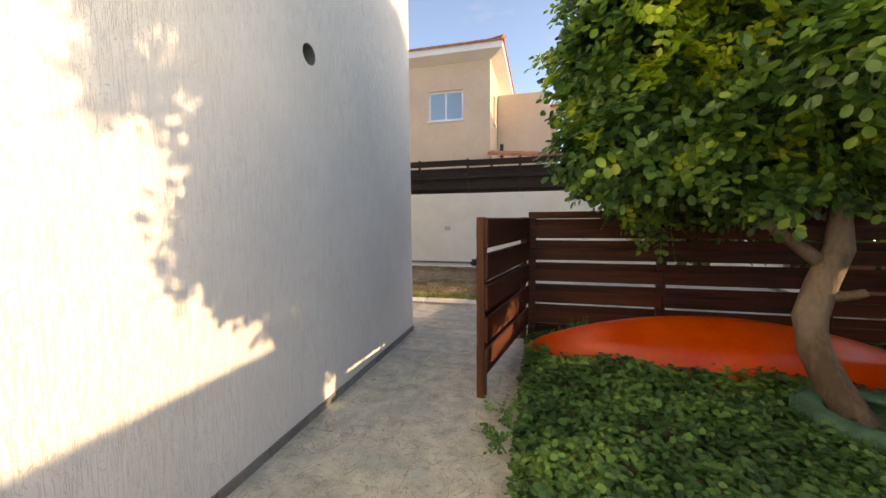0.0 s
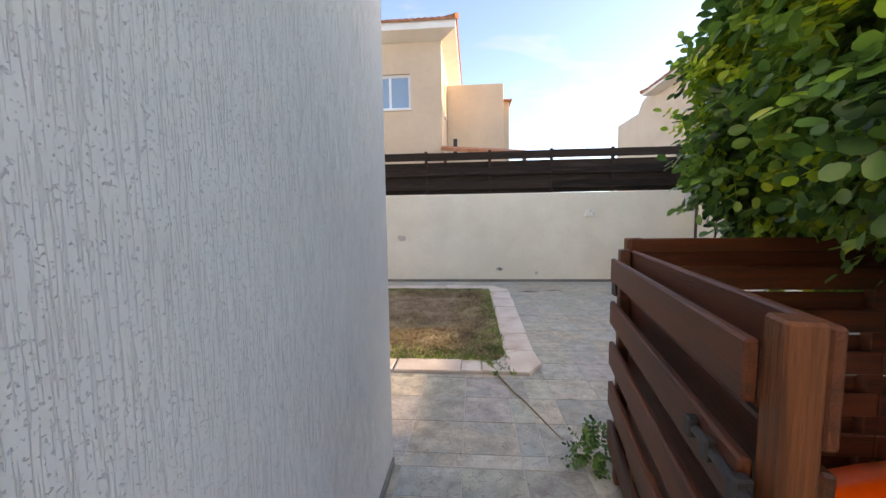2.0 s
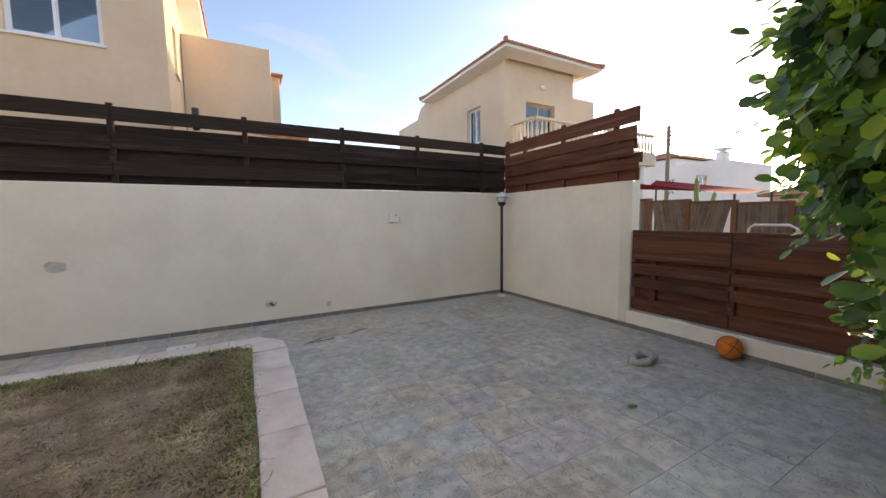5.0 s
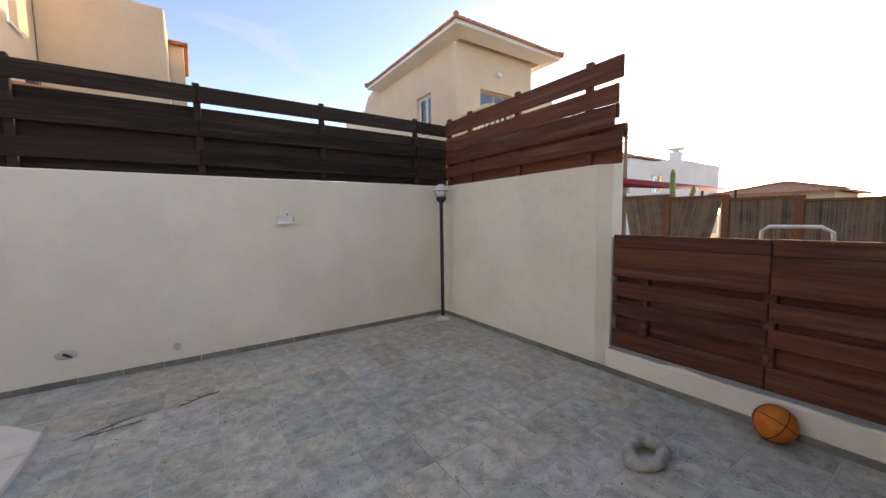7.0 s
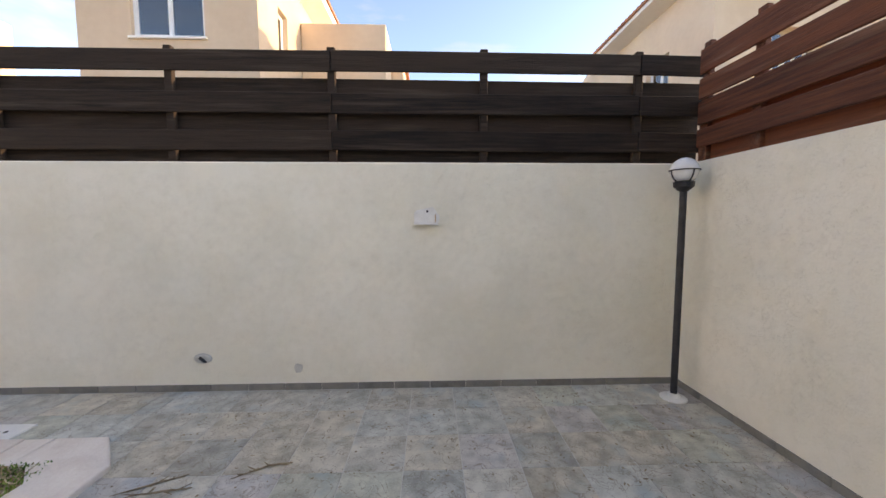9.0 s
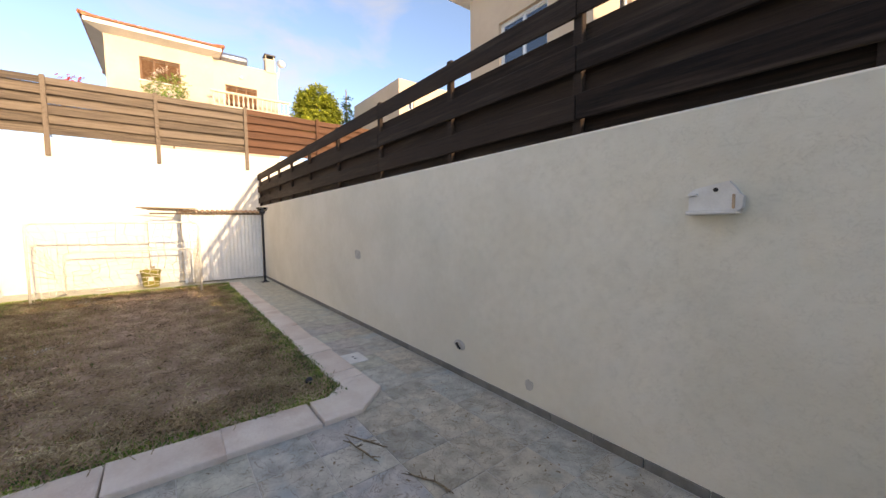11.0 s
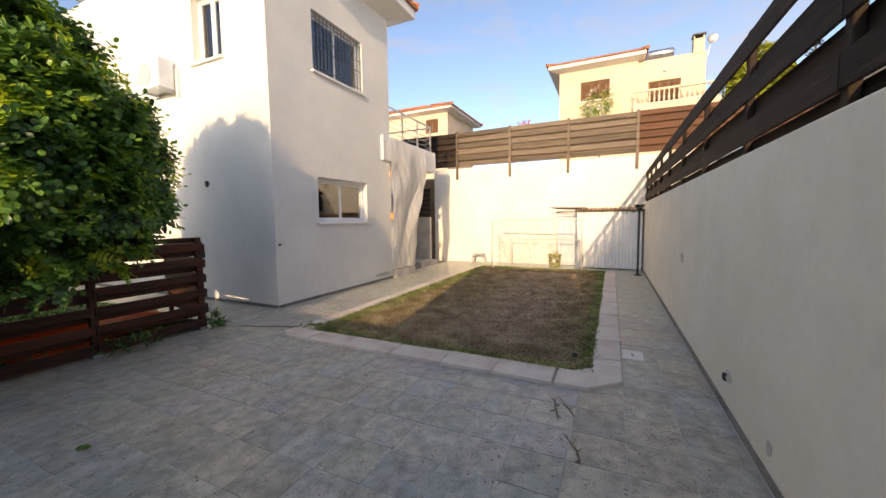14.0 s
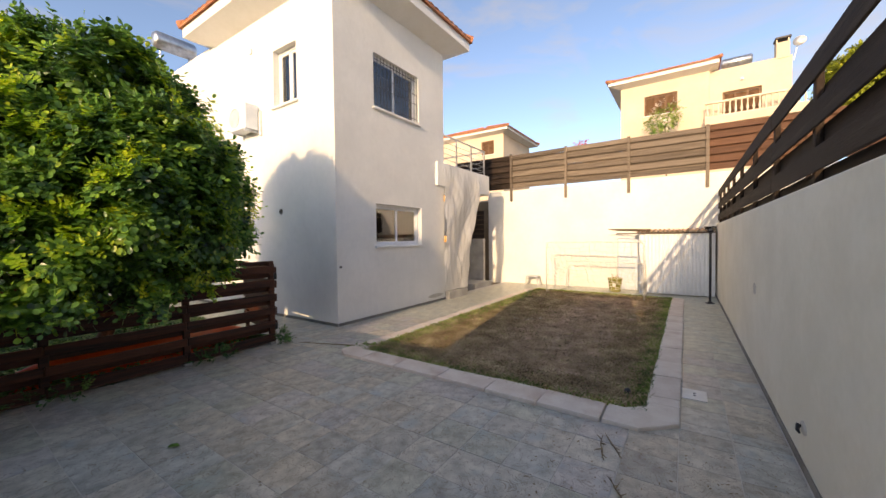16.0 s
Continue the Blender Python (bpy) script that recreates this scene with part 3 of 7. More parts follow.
def wall_mesh(name, material, u0, u1, z0, z1, thick, holes, m):
    """An upright wall along local x, its face at y=0, going back to y=thick, with openings cut through (u0,u1,z0,z1 each)."""
    bm = bmesh.new()
    us = sorted({u0, u1, *(h[i] for h in holes for i in (0, 1))})
    zs = sorted({z0, z1, *(h[i] for h in holes for i in (2, 3))})

    def solid(i, j):
        if not (0 <= i < len(us) - 1 and 0 <= j < len(zs) - 1):
            return False
        u, z = (us[i] + us[i + 1]) / 2, (zs[j] + zs[j + 1]) / 2
        return not any(h[0] < u < h[1] and h[2] < z < h[3] for h in holes)

    def quad(*ps):
        bm.faces.new([bm.verts.new(p) for p in ps])

    for i in range(len(us) - 1):
        for j in range(len(zs) - 1):
            if not solid(i, j):
                continue
            a, b, c, d = us[i], us[i + 1], zs[j], zs[j + 1]
            quad((a, 0, c), (b, 0, c), (b, 0, d), (a, 0, d))
            quad((b, thick, c), (a, thick, c), (a, thick, d), (b, thick, d))
            if not solid(i - 1, j):
                quad((a, thick, c), (a, 0, c), (a, 0, d), (a, thick, d))
            if not solid(i + 1, j):
                quad((b, 0, c), (b, thick, c), (b, thick, d), (b, 0, d))
            if not solid(i, j - 1):
                quad((a, thick, c), (b, thick, c), (b, 0, c), (a, 0, c))
            if not solid(i, j + 1):
                quad((a, 0, d), (b, 0, d), (b, thick, d), (a, thick, d))
    bmesh.ops.remove_doubles(bm, verts=bm.verts, dist=1e-5)
    bm.transform(m)
    return mesh_of(name, bm, material)


def face_to(x, y, towards):
    """The pose of a wall whose face looks towards (degrees from +x, anticlockwise), local x running to the viewer's right."""
    return pose(x, y, 0, 0, 0, towards + 90)


def hip_roof(parent, x0, x1, y0, y1, z, slope=0.32, step=0.06, flat_end=None, material=None):
    """Clay pan tiles on a hipped roof: rolls across, stepped courses up the slope."""
    nx, ny = int((x1 - x0) / step) + 1, int((y1 - y0) / step) + 1
    X, Y = np.meshgrid(np.linspace(x0, x1, nx), np.linspace(y0, y1, ny), indexing="ij")
    dist = np.stack([X - x0, x1 - X, Y - y0, y1 - Y])
    side = dist.argmin(0)
    d = dist.min(0)
    along = np.where(side < 2, Y, X)
    Z = z + d * slope + 0.045 * np.abs(np.sin(math.pi * along / 0.23)) + 0.03 * (1 - (d / 0.36) % 1.0)
    v = np.stack([X, Y, Z], -1).reshape(-1, 3)
    i = np.arange(nx * ny).reshape(nx, ny)
    f = np.stack([i[:-1, :-1], i[1:, :-1], i[1:, 1:], i[:-1, 1:]], -1).reshape(-1, 4)
    low = v.copy()
    low[:, 2] = z - 0.03 + (d.reshape(-1)) * slope
    n = len(v)
    rim = np.concatenate([i[:, 0], i[-1, 1:], i[::-1, -1][1:], i[0, ::-1][1:]])
    skirt = np.stack([rim[:-1], rim[1:], rim[1:] + n, rim[:-1] + n], -1)
    me = array_mesh("roof", np.concatenate([v, low]), np.concatenate([f, f[:, ::-1] + n, skirt]), material or M["terracotta"])
    ob = part("roof", me, None, parent, "terracotta clay tile roof")
    w = min(x1 - x0, y1 - y0) / 2
    for cx, sx in ((x0, 1), (x1, -1)):
        for cy, sy in ((y0, 1), (y1, -1)):
            part("ridge_cap", tubed((cx, cy, z + 0.06), (cx + sx * w, cy + sy * w, z + 0.07 + w * slope), 0.1, seg=8), M["terracotta"], parent)
    return ob


def eaves(parent, x0, x1, y0, y1, z0, z1, inset):
    """White boxed eaves: an upright fascia and a soffit sloping back to the wall."""
    bm = bmesh.new()
    outer = [(x0, y0), (x1, y0), (x1, y1), (x0, y1)]
    inner = [(x0 + inset, y0 + inset), (x1 - inset, y0 + inset), (x1 - inset, y1 - inset), (x0 + inset, y1 - inset)]
    mid = z0 + (z1 - z0) * 0.42
    a = [bm.verts.new((x, y, z1)) for x, y in outer]
    b = [bm.verts.new((x, y, mid)) for x, y in outer]
    c = [bm.verts.new((x, y, z0)) for x, y in inner]
    d = [bm.verts.new((x, y, z1)) for x, y in inner]
    for r0, r1 in ((a, b), (b, c), (c, d), (d, a)):
        for j in range(4):
            bm.faces.new((r0[j], r0[(j + 1) % 4], r1[(j + 1) % 4], r1[j]))
    return part("eave", bm, M["fascia"], parent, "white boxed eaves")


def window(parent, m, w, h, frame_m, sashes=2, sill=True, backing="inside", rec=0.10, bars=False, slats=False, name="window", sill_m=None):
    """A window in a reveal; local x to the right, z up from the sill, the wall's face at y=0, the room at +y."""
    bm = bmesh.new()
    t = 0.055
    box(bm, 0.004, w - 0.004, rec, rec + 0.06, 0.004, t)
    box(bm, 0.004, w - 0.004, rec, rec + 0.06, h - t, h - 0.004)
    box(bm, 0.004, t, rec, rec + 0.06, t, h - t)
    box(bm, w - t, w - 0.004, rec, rec + 0.06, t, h - t)
    win = part(name, bm, frame_m, parent, "", m)
    sw = (w - 2 * t) / sashes
    for i in range(sashes):
        x0 = t + i * sw
        y0 = rec + 0.008 + 0.02 * (i % 2)
        s = bmesh.new()
        e = 0.045
        box(s, x0, x0 + sw, y0, y0 + 0.03, t, t + e, bevel=0.004)
        box(s, x0, x0 + sw, y0, y0 + 0.03, h - t - e, h - t, bevel=0.004)
        box(s, x0, x0 + e, y0, y0 + 0.03, t + e, h - t - e, bevel=0.004)
        box(s, x0 + sw - e, x0 + sw, y0, y0 + 0.03, t + e, h - t - e, bevel=0.004)
        part("sash", s, frame_m, win, "", m)
        if slats:
            k = bmesh.new()
            n = int((h - 2 * t - 2 * e) / 0.075)
            for j in range(n):
                z = t + e + 0.04 + j * 0.075
                r = bmesh.ops.create_cube(k, size=1.0, matrix=pose(x0 + sw / 2, y0 + 0.02, z, 35) @ Matrix.Diagonal((sw - 2 * e, 0.012, 0.07, 1)))
            part("shutter_slats", k, frame_m, win, "", m)
        else:
            p = part("pane", boxed(x0 + e, x0 + sw - e, y0 + 0.011, y0 + 0.018, t + e, h - t - e), M["glass"], win, "", m)
            p.visible_shadow = False
    # uncurtained windows get a dark grey sheet here, the room's dimness painted in
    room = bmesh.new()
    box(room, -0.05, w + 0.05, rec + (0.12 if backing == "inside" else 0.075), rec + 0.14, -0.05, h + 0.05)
    part("pale_backing" if backing != "inside" else "room_gloom", room, M[backing], win, "", m)
    if sill:
        part("sill", boxed(-0.05, w + 0.05, -0.06, rec, -0.045, 0.006, bevel=0.008), sill_m or M["fascia"], win, "", m)
    if bars:
        k = bmesh.new()
        n = int(w / 0.115)
        for j in range(n + 1):
            x = 0.04 + (w - 0.08) * j / n
            tube(k, (x, 0.03, 0.03), (x, 0.03, h - 0.03), 0.007, seg=6)
        for z in (0.12, h * 0.42, h * 0.62, h - 0.12):
            tube(k, (0.02, 0.03, z), (w - 0.02, 0.03, z), 0.008, seg=6)
        part("window_grille", k, M["black_metal"], win, "black steel window grille", m)
    return win


def balusters(parent, a, b, z, h, material, gap=0.19):
    """A cast balustrade between a and b: handrail, bottom rail, turned balusters."""
    a, b = Vector((*a, z)), Vector((*b, z))
    d = b - a
    ang = math.degrees(math.atan2(d.y, d.x))
    m = pose(*a, 0, 0, ang)
    L = d.length
    part("handrail", boxed(0, L, -0.09, 0.09, h - 0.1, h, bevel=0.015), material, parent, "", m)
    part("bottom_rail", boxed(0, L, -0.08, 0.08, 0, 0.07, bevel=0.01), material, parent, "", m)
    shape = [(0.05, 0.07), (0.03, 0.12), (0.062, 0.28), (0.028, h * 0.62), (0.032, h - 0.16), (0.05, h - 0.1)]
    me = mesh_of("baluster", lathe(shape, 8), material, True)
    n = max(int(L / gap), 1)
    for i in range(n):
        part("baluster", me, material, parent, "", m @ Matrix.Translation(((i + 0.5) * L / n, 0, 0)))


def leaflets(pos, axis, normal, length, width, fold=0.25, outline=((0.28, 0.85), (0.8, 0.85))):
    """Leaf blades folded along the midrib; outline: places along the blade and the half width there."""
    pos, axis, normal = (np.asarray(a, dtype=np.float64) for a in (pos, axis, normal))
    axis /= np.linalg.norm(axis, axis=1, keepdims=True) + 1e-9
    side = np.cross(axis, normal)
    side /= np.linalg.norm(side, axis=1, keepdims=True) + 1e-9
    nrm = np.cross(side, axis)
    L, W = np.asarray(length)[:, None], np.asarray(width)[:, None]
    right = [pos + axis * L * u + side * W * w + nrm * W * fold * w for u, w in outline]
    left = [pos + axis * L * u - side * W * w + nrm * W * fold * w for u, w in reversed(outline)]
    v = np.stack([pos, *right, pos + axis * L, *left], 1)
    k = len(outline)
    i = np.arange(len(pos))[:, None] * (2 * k + 2)
    f = np.concatenate([i + np.arange(k + 2)[None], i + np.array([[0, *range(k + 1, 2 * k + 2)]])], 0)
    return v.reshape(-1, 3), f


ROUND_LEAF = ((0.14, 0.55), (0.5, 1.0), (0.86, 0.74))

# ---- ground and boundary walls ----
YW, XE, XH, YH, XF = 9.085, 3.95, -1.555, 2.645, -10.0


def slab(name, x0, x1, y0, y1, z0, z1, material, label, category="ground", bevel=0.0):
    ob = part(name, boxed(x0, x1, y0, y1, z0, z1, bevel=bevel), material)
    return tagged(ob, label, category, kind="structure")


slab("ground", -1500, 1500, -1500, 1500, -0.4, -0.06, M["earth"], "dry bare earth reaching to the horizon", "ground")
slab("paving_bed", XF, XE + 0.2, YH - 0.25, YW, -0.055, -0.003, M["grout"], "grey grout bed under the yard tiles", "paving")
slab("path_bed", XH, -0.2, -4.2, YH - 0.25, -0.055, -0.003, M["grout"], "grey grout bed under the side path tiles", "paving")
slab("upper_terrace", -60, XF - 0.26, -30, 40, -0.06, 3.25, M["earth"], "raised dry earth terrace behind the white retaining wall", "ground")
slab("garden_bed", -0.2, XE + 0.1, -4.2, 2.55, -0.055, 0.03, M["soil"], "dark soil of the planted side garden", "soil")

wall_north = tagged(part("wall_north", boxed(XF, XE + 0.22, YW, YW + 0.2, -0.05, 2.06, bevel=0.012), M["stucco"]), "long cream stucco garden wall", "wall", kind="structure")
bm = bmesh.new()
for i, (x, y) in enumerate(((XE, YW), (XE, 6.36), (XE + 0.09, 6.25), (XE + 0.26, 6.25), (XE + 0.26, YW))):
    bm.verts.new((x, y, -0.05))
bm.faces.new(bm.verts)
r = bmesh.ops.extrude_face_region(bm, geom=list(bm.faces))
bmesh.ops.translate(bm, verts=[g for g in r["geom"] if isinstance(g, bmesh.types.BMVert)], vec=(0, 0, 2.10))
tagged(part("wall_east", bm, M["stucco"]), "cream stucco side wall ending in a chamfered edge", "wall", kind="structure")
slab("wall_east_low", XE, XE + 0.26, -4.2, 6.25, -0.05, 0.24, M["stucco"], "low cream plinth wall under the timber fence", "wall", 0.02)
slab("wall_end_cement", XE + 0.075, XE + 0.25, 6.232, 6.249, 0.25, 1.34, M["concrete"], "rough bare cement jamb at the wall end", "wall", 0.006)
plinth_top = bmesh.new()
edge_in = [(XE + 0.012 + 0.02 * noise.noise(Vector((k * 0.9, 2.2, 0.4))) + (0.05 if k % 9 == 4 else 0.0), 6.22 - k * 0.16) for k in range(65)]
low_ring = [plinth_top.verts.new((x, y, 0.238)) for x, y in edge_in] + [plinth_top.verts.new((XE + 0.25, y, 0.238)) for x, y in reversed(edge_in)]
high_ring = [plinth_top.verts.new((v.co.x, v.co.y, 0.247 + 0.004 * noise.noise(v.co * 5))) for v in low_ring]
plinth_top.faces.new(high_ring)
for k in range(len(low_ring)):
    plinth_top.faces.new((low_ring[k], low_ring[(k + 1) % len(low_ring)], high_ring[(k + 1) % len(low_ring)], high_ring[k]))
bmesh.ops.recalc_face_normals(plinth_top, faces=plinth_top.faces)
tagged(part("plinth_capping", plinth_top, M["concrete"]), "rough grey cement capping on the low plinth", "wall", kind="structure")
slab("wall_west", XF - 0.25, XF, 1.72, 30.0, -0.05, 3.58, M["white_wall"], "tall white painted retaining wall", "wall", 0.01)
slab("wall_west_rear", XF - 1.3, XF - 1.1, -6, 1.72, -0.05, 3.4, M["white_wall"], "white wall of the rear passage", "wall")
slab("wall_south", -12, 6, -4.4, -4.2, -0.05, 2.6, M["stucco"], "plain cream wall closing the side garden", "wall")
slab("wall_plinth_rear", -9.05, -8.9, 0.6, 2.05, -0.05, 1.72, M["concrete"], "low grey concrete screen wall in the rear passage", "wall", 0.01)
slab("passage_step", -8.89, -7.62, 1.2, 2.4, -0.05, 0.17, M["concrete"], "grey concrete step beside the veranda", "step", 0.01)


def skirting(a, b, flip):
    """Skirting tiles end to end along a wall foot."""
    a, b = Vector((*a, 0)), Vector((*b, 0))
    n = max(int((b - a).length / 0.33), 1)
    base = tagged(thing("baseboard", a, "dark grey tile skirting along the wall foot", "baseboard", kind="structure"))
    d = (b - a) / n
    nrm = Vector((-d.y, d.x, 0)).normalized() * 0.006 * flip
    for i in range(n):
        p, q = a + d * (i + 0.006), a + d * (i + 0.994)
        board("skirting_tile", M["skirting"], base, p + nrm + Vector((0, 0, 0.021)), q + nrm + Vector((0, 0, 0.021)), 0.072, 0.012, bevel=0.003)


skirting((XF, YW), (XE, YW), -1)
skirting((XE, 6.36), (XE, YW), 1)
skirting((XE, 2.9), (XE, 6.36), 1)
skirting((XH, -4.2), (XH, YH), -1)
skirting((XH, YH), (-5.4, YH), -1)

# ---- own house ----
house = thing("house", (-4.0, 0.0, 0), "white two-storey house with scraped plaster and clay roof", "house")
house_m_e = face_to(XH, -3.7, 0)
we = wall_mesh("wall_east_face", M["plaster"], 0, 6.345, -0.05, 6.98, 0.25, [(4.30, 5.16, 4.74, 6.0), (4.40, 4.54, 2.31, 2.45)], house_m_e)
part("wall_east_face", we, None, house)
wn = wall_mesh("wall_north_face", M["plaster"], -5.4, XH - 0.25, -0.05, 6.98, 0.25, [(-4.32, -2.66, 1.58, 2.53), (-4.26, -2.65, 4.66, 5.86)], Matrix.Identity(4))
for v in wn.vertices:
    v.co.y = YH - v.co.y
wn.flip_normals()
part("wall_north_face", wn, None, house)
part("rear_block", boxed(-11.0, -5.4, -3.7, 0.6, -0.05, 3.84), M["plaster"], house)
part("party_wall", boxed(-5.4, -5.15, 0.6, YH - 0.25, -0.05, 6.98), M["plaster"], house)
part("back_wall", boxed(-5.4, XH - 0.25, -3.7, -3.45, -0.05, 6.98), M["plaster"], house)
part("flat_roof", boxed(-5.15, XH - 0.25, -3.45, -2.7, 6.72, 6.86), M["concrete"], house)
part("wall_south_block", boxed(-9.5, XH, -8.5, -3.7, -0.05, 6.98, bevel=0.01), M["plaster"], house)
eaves(house, -5.95, -1.0, -2.6, 3.2, 6.90, 7.32, 0.55)
hip_roof(house, -6.02, -0.93, -2.67, 3.27, 7.34, 0.33, 0.05)
window(house, Matrix(((0, -1, 0, XH), (1, 0, 0, 0.60), (0, 0, 1, 4.74), (0, 0, 0, 1))), 0.86, 1.26, M["aluminium"], 2, rec=0.14)
flip = Matrix(((-1, 0, 0, -2.65), (0, -1, 0, YH), (0, 0, 1, 4.66), (0, 0, 0, 1)))
window(house, flip, 1.61, 1.2, M["aluminium"], 2, rec=0.12, bars=True, backing="curtain")
flip2 = Matrix(((-1, 0, 0, -2.66), (0, -1, 0, YH), (0, 0, 1, 1.58), (0, 0, 0, 1)))
window(house, flip2, 1.66, 0.95, M["aluminium"], 2, rec=0.12, backing="pale_backing")
# pipe sleeve in the east face
plate = bmesh.new()
rim_in = [plate.verts.new((XH - 0.001, 0.77 + 0.064 * math.cos(2 * math.pi * k / 32), 2.38 + 0.064 * math.sin(2 * math.pi * k / 32))) for k in range(32)]
rim_out = []
for k in range(32):
    c_, s_ = math.cos(2 * math.pi * k / 32), math.sin(2 * math.pi * k / 32)
    q = 0.074 / max(abs(c_), abs(s_))
    rim_out.append(plate.verts.new((XH + 0.0015, 0.77 + q * c_, 2.38 + q * s_)))
for k in range(32):
    plate.faces.new((rim_in[k], rim_out[k], rim_out[(k + 1) % 32], rim_in[(k + 1) % 32]))
part("sleeve_collar", plate, M["plaster"], house)
ring = bmesh.new()
bmesh.ops.create_cone(ring, cap_ends=False, segments=24, radius1=0.066, radius2=0.066, depth=0.2, matrix=pose(XH - 0.098, 0.77, 2.38, 0, 90, 0))
part("pipe_sleeve", ring, M["inside"], house, "open round vent sleeve")
# black plate stands in for the dark depth of the open sleeve
part("vent_shade", boxed(XH - 0.22, XH - 0.2, 0.69, 0.85, 2.30, 2.46), M["black_metal"], house)
part("drain_stub", tubed((-1.63, YH - 0.02, 1.18), (-1.63, YH + 0.03, 1.18), 0.022), M["black_metal"], house)
part("cable_box", boxed(XH, XH + 0.05, -0.35, -0.25, 6.2, 6.32, bevel=0.008), M["aluminium"], house)
# veranda under the balcony
part("balcony_slab", boxed(-8.1, -4.98, 0.6, 2.72, 3.2, 3.86, bevel=0.015), M["plaster"], house)
part("veranda_floor", boxed(-6.46, -5.4, 0.6, 2.78, -0.05, 0.22, bevel=0.008), M["concrete"], house, "raised grey veranda floor")
rail = part("balcony_rail", tubed((-5.2, 2.6, 4.70), (-8.0, 2.6, 4.70), 0.026), M["steel"], house, "brushed steel balcony rail")
for x in (-5.25, -6.15, -7.05, -7.95):
    part("rail_post", boxed(x - 0.02, x + 0.02, 2.58, 2.62, 3.86, 4.69), M["steel"], rail)
for z in (4.02, 4.18, 4.34, 4.50):
    part("rail_wire", tubed((-5.2, 2.6, z), (-8.0, 2.6, z), 0.008, seg=6), M["steel"], rail)
    part("rail_wire", tubed((-8.0, 2.6, z), (-8.0, 0.6, z), 0.008, seg=6), M["steel"], rail)
part("rail_end", tubed((-8.0, 2.6, 4.70), (-8.0, 0.6, 4.70), 0.026), M["steel"], rail)
for z in (2.88, 1.72):
    part("side_lamp", boxed(-5.48, -5.36, YH + 0.005, YH + 0.1, z - 0.09, z + 0.09, bevel=0.012), M["amber"], house, "amber boxed wall lamp")

# clear film hung from the balcony
nu, nv = 90, 70
verts = []
for i in range(nu):
    for j in range(nv):
        u, v = i / (nu - 1), j / (nv - 1)
        z = 3.82 - v * 3.56
        q = min(1.0, max(0.0, (v - 0.12) / 0.6))
        x = -5.12 - u * (2.03 - 0.74 * q * q * (3 - 2 * q) + 0.05 * math.sin(9 * v))
        f = noise.noise(Vector((u * 3.2 + v * 2.6, v * 1.9, 3.1))) * 0.17 + noise.noise(Vector((u * 9 - v * 7, v * 3.4, 7.7))) * 0.045 + noise.noise(Vector((u * 22 + v * 9, v * 12, 1.7))) * 0.016
        y = 2.80 + f * (0.45 + 0.55 * math.sin(math.pi * v)) + 0.06 * math.sin(math.pi * v)
        verts.append((x, y, z))
idx = np.arange(nu * nv).reshape(nu, nv)
faces = np.stack([idx[:-1, :-1], idx[1:, :-1], idx[1:, 1:], idx[:-1, 1:]], -1).reshape(-1, 4)
tagged(part("plastic_sheet", array_mesh("plastic_sheet", verts, faces, M["sheet"], True), None), "creased translucent plastic sheet hung from the balcony", "plastic sheet")


# ---- fences ----
def post(parent, x, y, z0, z1, w, d, material, name="post"):
    return part(name, boxed(x - w / 2, x + w / 2, y - d / 2, y + d / 2, z0, z1, bevel=0.006), material, parent)


# dark fence on the long wall
fence_n = thing("fence", (-3, YW + 0.1, 2.06), "dark stained board fence on the long garden wall", "fence")
xs = [-9.85, -8.7, -7.55, -6.4, -5.11, -3.62, -2.14, -0.65, 0.76, 2.12, 3.54]
for x in xs:
    post(fence_n, x, YW + 0.10, 2.06, 3.07, 0.07, 0.05, M["dark_wood"])
rng = random.Random(5)
for lo, hi, side in ((2.85, 3.03, -1), (2.64, 2.815, 1), (2.49, 2.67, -1), (2.335, 2.53, 1), (2.17, 2.345, -1), (2.075, 2.205, 1)):
    prev = -10.0
    ends = xs[2::2] + [XE + 0.2]
    for e in ends:
        e = min(e, XE + 0.2)
        dz = rng.uniform(-0.006, 0.006)
        board("board", M["dark_wood"], fence_n, (prev + 0.003, YW + 0.10 + side * 0.037, (lo + hi) / 2 + dz), (e - 0.003, YW + 0.10 + side * 0.037, (lo + hi) / 2 + rng.uniform(-0.006, 0.006)), hi - lo, 0.022)
        prev = e

# red-brown fence on the side wall
fence_e = thing("fence", (XE + 0.14, 7.6, 2.05), "weathered red-brown board fence on the side wall", "fence")
for y in (6.55, 7.55, 8.5, 9.02):
    post(fence_e, XE + 0.13, y, 2.05, 3.10, 0.05, 0.08, M["worn_wood"])
for k, (lo, hi, side) in enumerate(((2.84, 3.05, -1), (2.62, 2.80, -1), (2.40, 2.60, -1), (2.20, 2.36, -1), (2.06, 2.25, 1), (2.50, 2.64, 1), (2.3, 2.44, 1))):
    y0 = 6.17 + 0.04 * (k % 3)
    board("board", M["worn_wood"], fence_e, (XE + 0.13 + side * 0.04, y0, (lo + hi) / 2), (XE + 0.13 + side * 0.04, YW - 0.02 if side < 0 else YW + 0.06, (lo + hi) / 2 - 0.01), hi - lo, 0.024)

